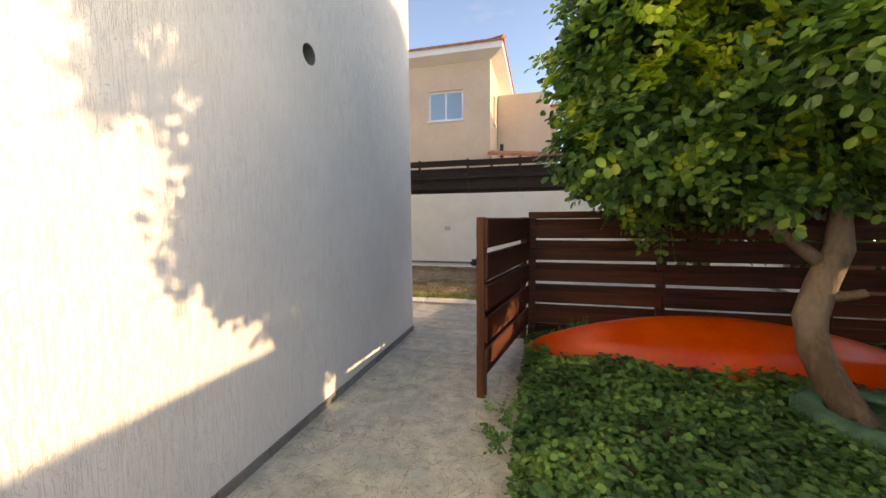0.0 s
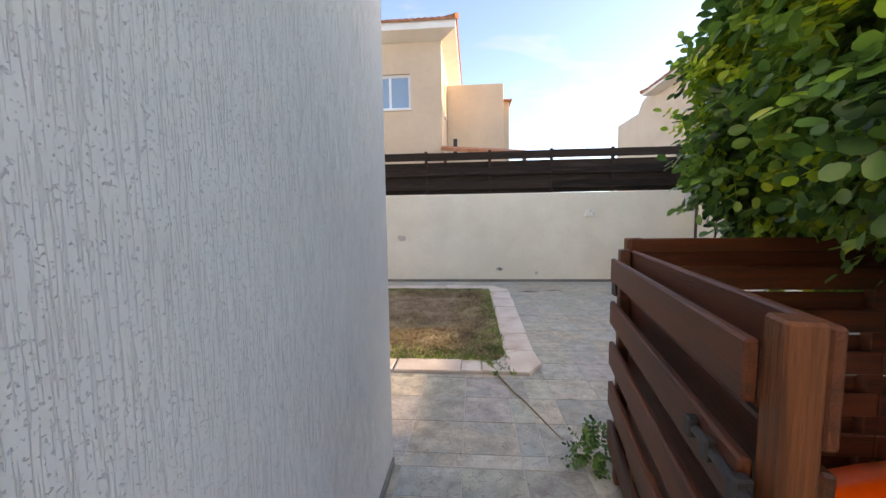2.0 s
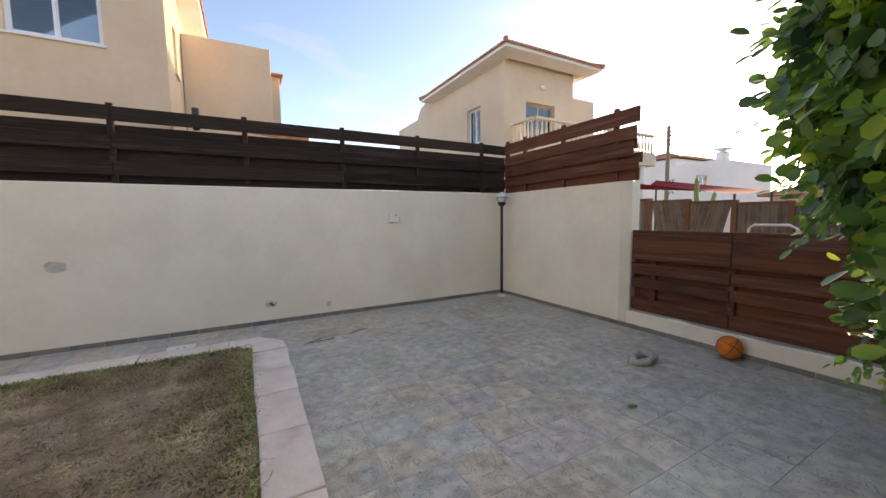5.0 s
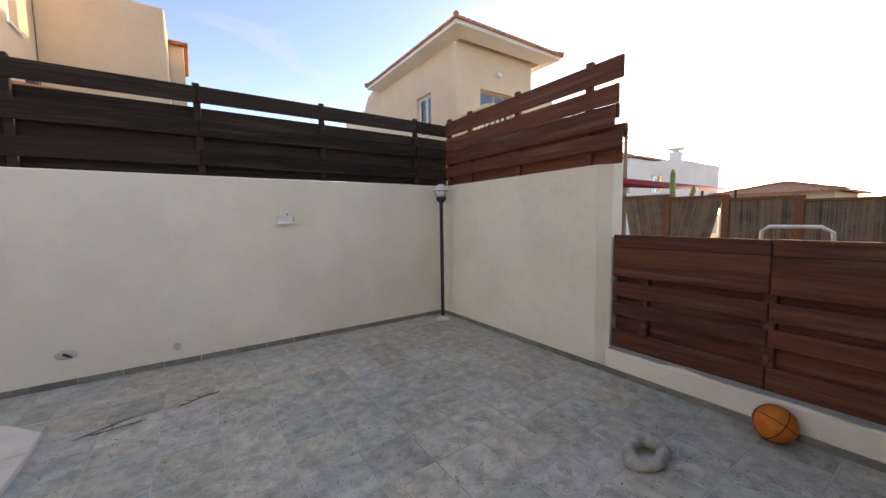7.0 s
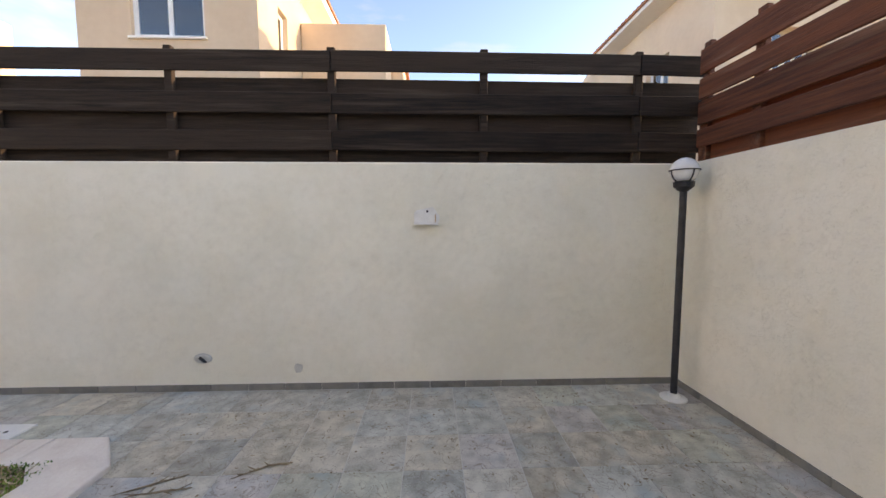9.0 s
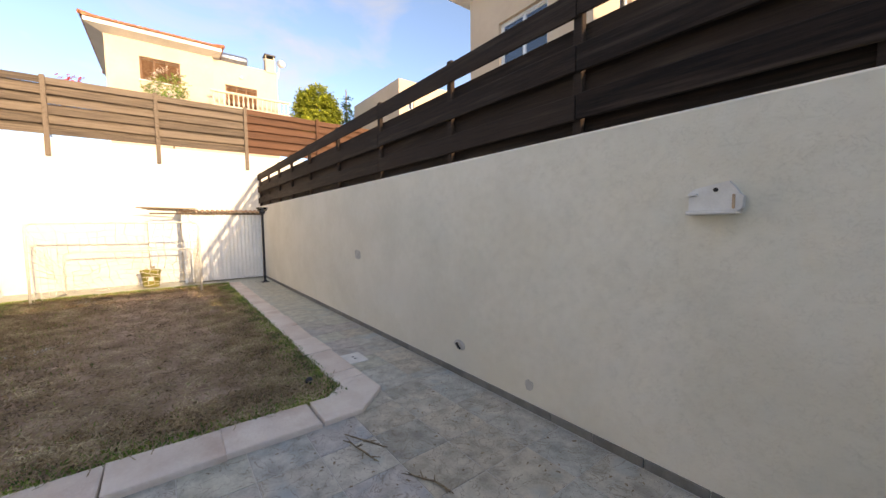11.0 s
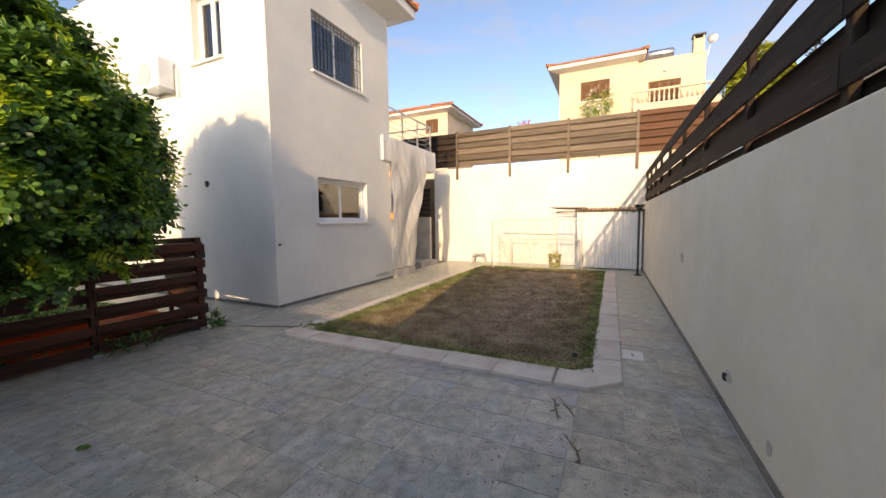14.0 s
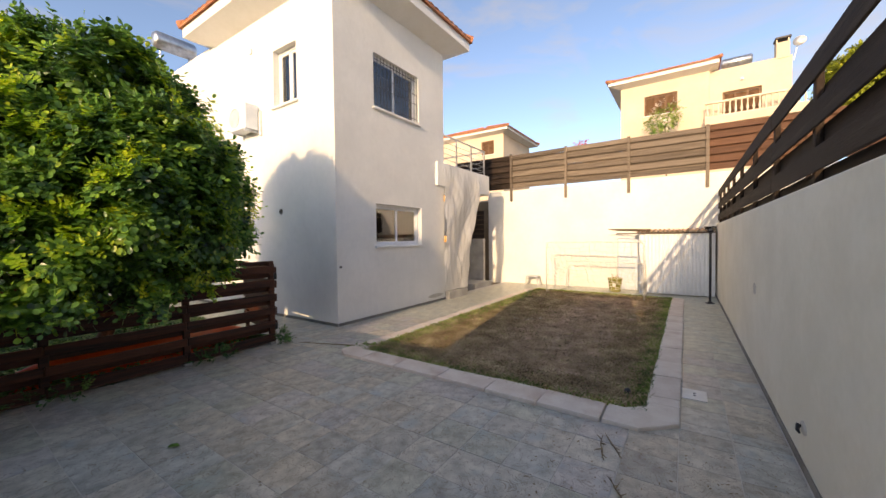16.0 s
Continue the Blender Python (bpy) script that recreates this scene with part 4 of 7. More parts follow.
# red-brown fence on the low plinth
fence_l = thing("fence", (XE + 0.13, 4.0, 0.24), "red-brown stained board fence on a low plinth", "fence")
for y in (5.95, 5.05, 3.75, 2.45, 1.15, -0.15, -1.45, -2.75, -4.05):
    post(fence_l, XE + 0.15, y, 0.2, 1.34, 0.05, 0.08, M["worn_wood"])
for k, (lo, hi, side) in enumerate(((1.24, 1.36, -1), (1.11, 1.24, -1), (0.96, 1.12, -1), (0.76, 0.90, -1), (0.57, 0.70, -1), (0.232, 0.42, -1), (0.82, 1.04, 1), (0.63, 0.83, 1), (0.36, 0.64, 1), (1.08, 1.3, 1))):
    prev = 6.24
    for e in (5.05, 3.75, 2.45, 0.0, -2.2, -4.2):
        board("board", M["worn_wood"], fence_l, (XE + 0.15 + side * 0.04, prev - 0.003, (lo + hi) / 2 + rng.uniform(-0.004, 0.004)), (XE + 0.15 + side * 0.04, e + 0.003, (lo + hi) / 2), hi - lo, 0.024)
        prev = e
# unseen taller boards, added to throw the low shadow onto the house wall
for lo, hi in ((1.33, 1.52), (1.50, 1.67), (1.65, 1.82), (1.80, 2.0)):
    board("board", M["worn_wood"], fence_l, (XE + 0.19 + 0.012 * (round(lo * 20) % 2), 1.75, (lo + hi) / 2), (XE + 0.19 + 0.012 * (round(lo * 20) % 2), -4.15, (lo + hi) / 2), hi - lo, 0.024)

# fence between yard and side garden, with the open gate
YS = 2.63
fence_s = thing("fence", (1.8, YS, 0), "red-brown stained board fence dividing yard and garden", "fence")
for x in (-0.18, 1.06, 2.4, 3.7):
    post(fence_s, x, YS, 0.0, 1.385, 0.08, 0.06, M["red_wood"])
    part("post_foot", boxed(x - 0.05, x + 0.05, YS - 0.05, YS + 0.05, -0.03, 0.06, bevel=0.008), M["concrete"], fence_s)
rows = [(1.315, 1.385, -1), (0.045, 0.175, 1)]
for g0 in (0.192, 0.415, 0.645, 0.87, 1.097):
    rows += [(g0 + 0.012, g0 + 0.135, -1), (g0 + 0.09, g0 + (0.197 if g0 < 0.7 else 0.211), 1)]
for lo, hi, side in rows:
    for a, b in ((-0.22, 1.06), (1.066, 2.4), (2.406, XE + 0.09)):
        board("board", M["red_wood"], fence_s, (a, YS + side * 0.043, (lo + hi) / 2 + rng.uniform(-0.003, 0.003)), (b, YS + side * 0.043, (lo + hi) / 2 + rng.uniform(-0.003, 0.003)), hi - lo, 0.024)

gate_a, gate_b = Vector((-0.26, 2.56, 0)), Vector((-0.515, 1.20, 0))
gate = thing("gate", gate_a, "open red-brown board gate with a dark slide bolt", "gate")
gd = (gate_b - gate_a).normalized()
gn = Vector((-gd.y, gd.x, 0))
gate_ang = math.degrees(math.atan2(gd.y, gd.x))


def upright(at, z0, z1, w, d, material, name, parent):
    return part(name, mesh_of(name, boxed(-w / 2, w / 2, -d / 2, d / 2, 0, z1 - z0, bevel=0.006), material), None, parent, "", pose(at.x, at.y, z0, 0, 0, gate_ang))


upright(gate_a + gd * 0.03, 0.04, 1.33, 0.07, 0.05, M["red_wood"], "hinge_stile", gate)
upright(gate_b - gd * 0.03, 0.0, 1.33, 0.07, 0.06, M["orange_wood"], "latch_stile", gate)
for lo, hi in ((1.11, 1.325), (0.88, 1.075), (0.655, 0.84), (0.42, 0.61), (0.195, 0.375)):
    o, z = gn * 0.043, Vector((0, 0, (lo + hi) / 2))
    board("board", M["red_wood"], gate, gate_a + o + z, gate_b + o + z, hi - lo, 0.026)
for lo, hi in ((1.155, 1.278), (0.92, 1.046), (0.69, 0.82), (0.465, 0.595), (0.24, 0.37)):
    o, z = -gn * 0.043, Vector((0, 0, (lo + hi) / 2))
    board("board", M["red_wood"], gate, gate_a + o + z - gd * 0.02, gate_b + o + z - gd * 0.062, hi - lo, 0.026)
for dz in (0.28, 1.12):
    p = gate_a + Vector((-0.0, 0.04, dz))
    part("hinge", boxed(p.x - 0.03, p.x + 0.05, p.y - 0.02, p.y + 0.035, dz - 0.05, dz + 0.05, bevel=0.005), M["black_metal"], gate, "black steel hinge")
bp = gate_b - gd * 0.28 - gn * 0.062
bolt = part("slide_bolt", tubed(bp + Vector((0, 0, 1.0)), bp + gd * 0.3 + Vector((0, 0, 1.0)), 0.012), M["black_metal"], gate, "rusty dark steel slide bolt")
for s in (0.03, 0.12, 0.24):
    q = bp + gd * s
    part("bolt_keeper", boxed(q.x - 0.018, q.x + 0.018, q.y - 0.014, q.y + 0.014, 0.975, 1.025, bevel=0.004), M["black_metal"], bolt)

# weathered fence on the retaining wall
fence_w = thing("fence", (XF + 0.06, 6, 3.6), "weathered grey-brown board fence on the retaining wall", "fence")
for y in (2.73, 4.8, 6.81, 8.88, 11.0, 13.1, 15.2, 17.3, 19.4, 21.5, 23.6, 25.7, 27.8):
    post(fence_w, XF + 0.035, y, 3.15, 4.97, 0.06, 0.09, M["brown_wood"] if y > 9 else M["grey_wood"])
for k in range(6):
    z = 3.62 + (k + 0.5) * 0.225
    for a, b, mm in ((0.2, 2.73, "dark_wood"), (2.735, 4.8, "grey_wood"), (4.805, 6.81, "grey_wood"), (6.815, 8.88, "grey_wood"), (8.885, 11.0, "brown_wood"),
                     (11.005, 13.1, "brown_wood"), (13.105, 17.3, "brown_wood"), (17.305, 21.5, "brown_wood"), (21.505, 25.7, "brown_wood"), (25.705, 29.9, "brown_wood")):
        board("board", M[mm], fence_w, (XF - 0.012, a, z + rng.uniform(-0.012, 0.012)), (XF - 0.012, b, z + rng.uniform(-0.012, 0.012)), 0.158 + rng.uniform(-0.008, 0.008), 0.024)
        if k:
            board("board", M[mm], fence_w, (XF - 0.085, a, z - 0.113 + rng.uniform(-0.008, 0.008)), (XF - 0.085, b, z - 0.113 + rng.uniform(-0.008, 0.008)), 0.118, 0.022)
dark = thing("fence", (XF - 1.05, 0.4, 0), "dark board screen in the rear passage", "fence")
# far rows are added to fill the passage end with the dark of its shade
for k in range(13):
    board("board", M["dark_wood"], dark, (-10.9, 1.2, 0.6 + k * 0.2), (-10.9, -2.5, 0.6 + k * 0.2), 0.17, 0.024)
for k in range(6):
    board("board", M["dark_wood"], dark, (-8.97, 2.05, 1.82 + k * 0.175), (-8.97, 0.6, 1.82 + k * 0.175), 0.165, 0.024)

# ---- lawn edging ----
kerb = thing("kerb", (-4.4, 6.2, 0), "pinkish stone kerb edging the lawn", "kerb", kind="structure")


def kerb_stone(pts, seed):
    r = random.Random(seed)
    bm = bmesh.new()
    vs = [bm.verts.new((x + r.uniform(-0.008, 0.008), y + r.uniform(-0.008, 0.008), -0.05)) for x, y in pts]
    bm.faces.new(vs)
    e = bmesh.ops.extrude_face_region(bm, geom=list(bm.faces))
    top = [g for g in e["geom"] if isinstance(g, bmesh.types.BMVert)]
    h = 0.085 + r.uniform(-0.006, 0.008)
    for v in top:
        v.co.z += h + r.uniform(-0.006, 0.006)
    bmesh.ops.recalc_face_normals(bm, faces=bm.faces)
    edges = [x for x in bm.edges if all(v in top for v in x.verts)]
    bmesh.ops.bevel(bm, geom=edges, offset=0.016, segments=2, affect="EDGES", profile=0.6)
    part("kerb_stone", bm, M["kerb"], kerb)


KI_S, KO_S, KI_N, KO_N, KI_E, KO_E, KW = 4.24, 3.95, 8.04, 8.33, -0.72, -0.44, -8.5
x = KW
i = 0
while x < -1.05:
    e = min(x + 0.62 + 0.05 * ((i * 7) % 3), -0.98)
    kerb_stone([(x + 0.003, KO_S + 0.02), (e - 0.003, KO_S + 0.02), (e - 0.003, KI_S), (x + 0.003, KI_S)], i)
    kerb_stone([(x + 0.003, KI_N), (e - 0.003, KI_N), (e - 0.003, KO_N), (x + 0.003, KO_N)], 100 + i)
    x, i = e, i + 1
kerb_stone([(-0.974, KO_S + 0.02), (-0.52, KO_S), (-0.38, 4.17), (-0.40, 4.52), (KI_E, 4.52), (KI_E, 4.40), (-0.80, KI_S), (-0.974, KI_S)], 300)
kerb_stone([(-0.974, KI_N), (-0.88, KI_N), (KI_E + 0.01, 7.87), (KI_E, 7.72), (-0.345, 7.72), (-0.35, 8.03), (-0.62, KO_N - 0.01), (-0.974, KO_N)], 301)
y, i = 4.526, 0
while y < 7.7:
    e = min(y + 0.60 + 0.06 * ((i * 5) % 3), 7.714)
    ka, kb = -0.40 + 0.055 * (y - 4.5) / 3.2, -0.40 + 0.055 * (e - 4.5) / 3.2
    kerb_stone([(KI_E, y + 0.003), (ka, y + 0.003), (kb, e - 0.003), (KI_E, e - 0.003)], 400 + i)
    y, i = e, i + 1
X, Y = np.meshgrid(np.linspace(KW, KI_E, 110), np.linspace(KI_S, KI_N, 60), indexing="ij")
Z = np.array([[0.012 + 0.02 * noise.noise(Vector((a * 1.1, b * 1.1, 0.3))) + 0.008 * noise.noise(Vector((a * 6, b * 6, 2.3))) for a, b in zip(ra, rb)] for ra, rb in zip(X, Y)])
idx = np.arange(X.size).reshape(X.shape)
lawn_faces = np.stack([idx[:-1, :-1], idx[1:, :-1], idx[1:, 1:], idx[:-1, 1:]], -1).reshape(-1, 4)
tagged(part("lawn_soil", array_mesh("lawn_soil", np.stack([X, Y, Z], -1).reshape(-1, 3), lawn_faces, M["soil"], True), None), "worn brown soil of the dried-out lawn", "soil", kind="structure")

# ---- neighbouring houses ----
def storey_box(parent, name, x0, x1, y0, y1, z1, material, south=(), east=(), west=(), z0=-0.06, t=0.25):
    """Four walls with openings in the faces that show; each opening is (u0, u1, z0, z1) along the face."""
    part(name, wall_mesh(name, material, x0, x1, z0, z1, t, list(south), pose(0, y0, 0)), None, parent)
    m_e = Matrix(((0, -1, 0, x1), (1, 0, 0, 0), (0, 0, 1, 0), (0, 0, 0, 1)))
    part(name, wall_mesh(name, material, y0 + t, y1, z0, z1, t, list(east), m_e), None, parent)
    m_w = Matrix(((0, 1, 0, x0), (-1, 0, 0, 0), (0, 0, 1, 0), (0, 0, 0, 1)))
    part(name, wall_mesh(name, material, -y1, -y0 - t, z0, z1, t, [(-b, -a, c, d) for a, b, c, d in west], m_w), None, parent)
    part(name, boxed(x0 + t, x1 - t, y1 - t, y1, z0, z1), material, parent)
    part("roof_slab", boxed(x0 + t, x1 - t, y0 + t, y1 - t, z1 - 0.3, z1 - 0.1), material, parent)


def win_south(parent, x0, y, z, w, h, *a, **k):
    return window(parent, pose(x0, y, z), w, h, *a, **k)


def win_east(parent, x, y0, z, w, h, *a, **k):
    return window(parent, Matrix(((0, -1, 0, x), (1, 0, 0, y0), (0, 0, 1, z), (0, 0, 0, 1))), w, h, *a, **k)


def win_west(parent, x, y1, z, w, h, *a, **k):
    return window(parent, Matrix(((0, 1, 0, x), (-1, 0, 0, y1), (0, 0, 1, z), (0, 0, 0, 1))), w, h, *a, **k)


# house beyond the dark fence
h1 = thing("neighbour_house", (-4.1, 17, 0), "peach two-storey house with white eaves and blue-curtained window", "house")
storey_box(h1, "wall", -6.05, -2.16, 14.3, 20.0, 8.0, M["peach"], south=[(-4.9, -3.32, 5.58, 6.86)], east=[(15.4, 16.0, 5.6, 6.9)])
win_south(h1, -4.9, 14.3, 5.58, 1.58, 1.28, M["aluminium"], 2, rec=0.09, backing="curtain")
win_east(h1, -2.16, 15.4, 5.6, 0.6, 1.3, M["aluminium"], 1, rec=0.12)
eaves(h1, -6.6, -1.6, 13.75, 20.5, 7.95, 8.42, 0.55)
hip_roof(h1, -6.66, -1.54, 13.69, 20.56, 8.42, 0.32, 0.06)
part("side_block", boxed(-2.15, 0.33, 17.0, 21.5, -0.06, 7.33, bevel=0.02), M["peach_pale"], h1)
part("rear_block", boxed(0.33, 0.72, 18.5, 21.0, -0.06, 7.0, bevel=0.02), M["peach_pale"], h1)
part("rear_eave", boxed(0.34, 0.84, 18.3, 21.3, 7.0, 7.07, bevel=0.02), M["terracotta"], h1)
lean = bmesh.new()
for vx in ((-2.15, 14.6, 4.15), (0.9, 14.6, 3.9), (0.9, 13.4, 3.62), (-2.15, 13.4, 3.86)):
    lean.verts.new(vx)
lean.faces.new(lean.verts)
r = bmesh.ops.extrude_face_region(lean, geom=list(lean.faces))
bmesh.ops.translate(lean, verts=[g for g in r["geom"] if isinstance(g, bmesh.types.BMVert)], vec=(0, 0, 0.12))
part("porch_roof", lean, M["terracotta"], h1, "low brown tiled porch roof")
for px in (-2.0, 0.75):
    part("porch_post", boxed(px - 0.06, px + 0.06, 13.44, 13.56, -0.06, 3.6), M["brown_wood"], h1)
part("flue", boxed(-1.75, -1.6, 14.3, 14.45, 3.9, 4.45, bevel=0.02), M["black_metal"], h1)

h1b = thing("flat_roof_house", (-19.6, 19, 3.25), "peach flat-roofed house with a cream balustraded balcony", "house")
storey_box(h1b, "wall", -22.8, -16.5, 18.05, 22.8, 10.0, M["peach"], east=[(18.7, 19.1, 8.3, 9.1), (19.6, 21.0, 6.35, 8.3)], z0=3.2)
win_east(h1b, -16.5, 18.7, 8.3, 0.4, 0.8, M["aluminium"], 1, rec=0.12, sill=False)
win_east(h1b, -16.5, 19.6, 6.35, 1.4, 1.95, M["tan_frame"], 2, rec=0.14, backing="curtain", sill=False)
part("balcony_floor", boxed(-16.5, -15.2, 18.1, 23.7, 6.0, 6.33, bevel=0.02), M["peach_pale"], h1b)
for py in (18.4, 23.3):
    part("balcony_column", boxed(-15.5, -15.25, py - 0.13, py + 0.13, 3.2, 6.0, bevel=0.015), M["peach_pale"], h1b)
balusters(h1b, (-15.3, 18.2), (-15.3, 23.6), 6.33, 0.88, M["balustrade"], 0.24)

# corner house with the balustrade
h2 = thing("corner_house", (11, 18, 0), "pale peach corner house with balustraded balcony", "house")
storey_box(h2, "wall", 8.72, 12.62, 15.0, 21.2, 7.95, M["peach_pale"], south=[(9.85, 11.5, 4.45, 6.4)], west=[(16.7, 17.8, 4.95, 6.55)])
win_south(h2, 9.85, 15.0, 4.45, 1.65, 1.95, M["tan_frame"], 2, rec=0.16, backing="curtain")
win_west(h2, 8.72, 17.8, 4.95, 1.1, 1.6, M["aluminium"], 2, rec=0.14, backing="curtain")
eaves(h2, 8.15, 13.5, 14.2, 21.6, 7.84, 8.1, 0.6)
hip_roof(h2, 8.08, 13.6, 14.12, 21.66, 8.1, 0.29, 0.06)
part("wall_lamp", lathe([(0.02, 0), (0.12, 0.03), (0.13, 0.12), (0.06, 0.2)], 12, pose(10.75, 14.93, 6.95)), M["globe"], h2, "round white wall lamp", smooth=True)
part("side_block", boxed(12.65, 15.9, 16.5, 21, -0.06, 7.6, bevel=0.02), M["peach_pale"], h2)
curve = bmesh.new()
prof = [(21.2, -0.06), (21.2, 8.22), (22.2, 8.2), (22.9, 8.02), (23.3, 7.6), (23.3, -0.06)]
vs = [curve.verts.new((8.74, y, z)) for y, z in prof]
curve.faces.new(vs)
r = bmesh.ops.extrude_face_region(curve, geom=list(curve.faces))
bmesh.ops.translate(curve, verts=[g for g in r["geom"] if isinstance(g, bmesh.types.BMVert)], vec=(3.5, 0, 0))
part("curved_parapet", curve, M["peach_pale"], h2)
part("rear_block", boxed(8.8, 12.2, 23.3, 26.5, -0.06, 7.55, bevel=0.03), M["peach_pale"], h2)
part("balcony_floor", boxed(9.0, 16.6, 13.5, 15.0, 3.9, 4.45, bevel=0.02), M["peach_pale"], h2)
balusters(h2, (9.0, 14.95), (9.05, 13.65), 4.45, 0.9, M["balustrade"])
balusters(h2, (9.05, 13.6), (16.5, 13.6), 4.45, 0.9, M["balustrade"], 0.24)
for px in (9.3, 15.9):
    part("balcony_column", tubed((px, 13.75, -0.06), (px, 13.75, 3.9), 0.17, seg=14), M["fascia"], h2)
part("ground_floor", boxed(8.75, 16.4, 15.02, 16.4, -0.06, 3.9), M["peach_pale"], h2)

sail = bmesh.new()
n = 10
grid = [[sail.verts.new((12.6 + 2.6 * i / n, 12.6 - 4.0 * j / n, 2.95 - 0.75 * j / n - 0.35 * math.sin(math.pi * i / n) * (1 - j / n) + 0.15 * i / n)) for j in range(n + 1)] for i in range(n + 1)]
for i in range(n):
    for j in range(n):
        sail.faces.new((grid[i][j], grid[i + 1][j], grid[i + 1][j + 1], grid[i][j + 1]))
sh = thing("shade_sail", (13.5, 10.5, 0), "dark red shade sail on posts", "shade sail")
part("cloth", sail, M["shade_cloth"], sh)
for px, py, pz in ((12.6, 12.6, 2.95), (12.6, 8.6, 2.2), (15.2, 8.6, 2.35), (15.2, 12.6, 3.1)):
    part("sail_post", tubed((px, py, -0.06), (px, py, pz), 0.035), M["black_metal"], sh)

# hillside house over the retaining wall
h3 = thing("hillside_house", (-24, 8.5, 3.25), "cream hillside house with brown shutters and balustrade", "house")
storey_box(h3, "wall", -30.0, -22.7, 4.85, 9.45, 11.2, M["peach_pale"], east=[(6.17, 7.9, 9.2, 10.4)], z0=3.2)
win_east(h3, -22.7, 6.17, 9.2, 1.73, 1.2, M["brown_frame"], 3, rec=0.1, slats=True)
eaves(h3, -30.4, -22.1, 4.2, 9.85, 11.15, 11.55, 0.6)
hip_roof(h3, -30.5, -22.0, 4.1, 9.95, 11.55, 0.22, 0.07)
storey_box(h3, "flat_wing", -29.5, -23.0, 9.47, 12.95, 11.2, M["peach_pale"], east=[(10.05, 11.75, 8.3, 9.9)], z0=3.2)
win_east(h3, -23.0, 10.05, 8.3, 1.7, 1.6, M["brown_frame"], 3, rec=0.1, slats=True)
part("balcony_floor", boxed(-23.0, -21.9, 9.2, 13.5, 7.9, 8.3), M["peach_pale"], h3)
balusters(h3, (-22.0, 9.2), (-22.0, 13.4), 8.3, 0.85, M["balustrade"], 0.24)
ch = part("chimney", boxed(-23.5, -22.95, 12.3, 12.85, 11.1, 11.95, bevel=0.02), M["peach_pale"], h3)
part("chimney_cap", boxed(-23.55, -22.9, 12.25, 12.9, 12.12, 12.22, bevel=0.02), M["black_metal"], ch)
for px in (-23.48, -23.02):
    for py in (12.33, 12.8):
        part("cap_leg", boxed(px - 0.03, px + 0.03, py - 0.03, py + 0.03, 11.95, 12.12), M["peach_pale"], ch)
part("wall_lamp", lathe([(0.02, 0), (0.1, 0.03), (0.1, 0.12), (0.05, 0.18)], 10, pose(-22.95, 10.9, 10.35)), M["globe"], h3)


def solar_heater(at, length, along_y, label):
    s = thing("solar_heater", at, label, "water heater")
    x, y, z = at
    d = Vector((0, 1, 0)) if along_y else Vector((1, 0, 0))
    c = Vector((x, y, z))
    m = Matrix.Translation(c) @ d.to_track_quat("Z", "Y").to_matrix().to_4x4()
    part("tank", lathe([(0.05, -length / 2), (0.2, -length / 2 + 0.02), (0.27, -length / 2 + 0.1), (0.27, length / 2 - 0.1), (0.2, length / 2 - 0.02), (0.05, length / 2)], 18, m), M["steel"], s, "silver water tank", smooth=True)
    for sgn in (-1, 1):
        p = c + d * sgn * length * 0.33
        part("stand_leg", tubed((p.x, p.y, z - 1.35), (p.x, p.y, z - 0.25), 0.025), M["steel"], s)
    return s


solar_heater((-24.2, 10.75, 11.9), 1.5, True, "silver solar water tank on the flat roof")
solar_heater((-2.05, -6.0, 8.35), 1.25, False, "silver solar water tank on a roof stand")
dish = thing("satellite_dish", (-23.0, 13.1, 11.0), "small white satellite dish on a chimney bracket", "satellite dish")
part("mast", tubed((-23.0, 13.0, 10.9), (-23.0, 13.15, 11.75), 0.02), M["steel"], dish)
part("reflector", lathe([(0.02, 0), (0.16, 0.02), (0.26, 0.07), (0.27, 0.08)], 16, pose(-22.92, 13.2, 11.75, 10, 80, 0)), M["globe"], dish, smooth=True)

h4 = thing("far_house", (-26, -6, 3.25), "cream house with clay roof behind the balcony", "house")
storey_box(h4, "wall", -28.4, -22.8, -9.5, -3.4, 9.95, M["peach_pale"], east=[(-5.3, -4.2, 8.4, 9.5)], z0=3.2)
win_east(h4, -22.8, -5.3, 8.4, 1.1, 1.1, M["brown_frame"], 2, rec=0.1, slats=True)
eaves(h4, -29.0, -22.2, -10.0, -2.8, 9.87, 10.2, 0.6)
hip_roof(h4, -29.1, -22.1, -10.1, -2.7, 10.2, 0.36, 0.07)

# far street to the east
h5 = thing("white_house", (34, 19, 0), "distant white house with arched windows", "house")
storey_box(h5, "wall", 30, 38, 16.6, 22.0, 5.6, M["white_house"], west=[(17.6, 18.4, 3.2, 4.6), (20.0, 20.7, 3.2, 4.6)])
win_west(h5, 30, 18.4, 3.2, 0.8, 1.4, M["aluminium"], 2, rec=0.12)
win_west(h5, 30, 20.7, 3.2, 0.7, 1.4, M["aluminium"], 1, rec=0.12)
part("upper_floor", boxed(31, 37, 20.5, 24, -0.06, 6.3), M["white_house"], h5)
hip_roof(h5, 30.6, 37.4, 20.1, 24.4, 6.35, 0.3, 0.12)
ch5 = part("chimney", boxed(30.5, 31.2, 16.75, 17.35, 5.6, 6.2), M["white_house"], h5)
part("chimney_cap", boxed(30.4, 31.3, 16.65, 17.45, 6.35, 6.5), M["white_house"], ch5)
part("cap_leg", boxed(30.7, 31.0, 16.9, 17.2, 6.2, 6.35), M["white_house"], ch5)
h6 = thing("low_house", (33, 11.5, 0), "distant low house with a clay tile roof", "house")
storey_box(h6, "wall", 30.5, 38, 8.6, 14.0, 2.75, M["peach_pale"])
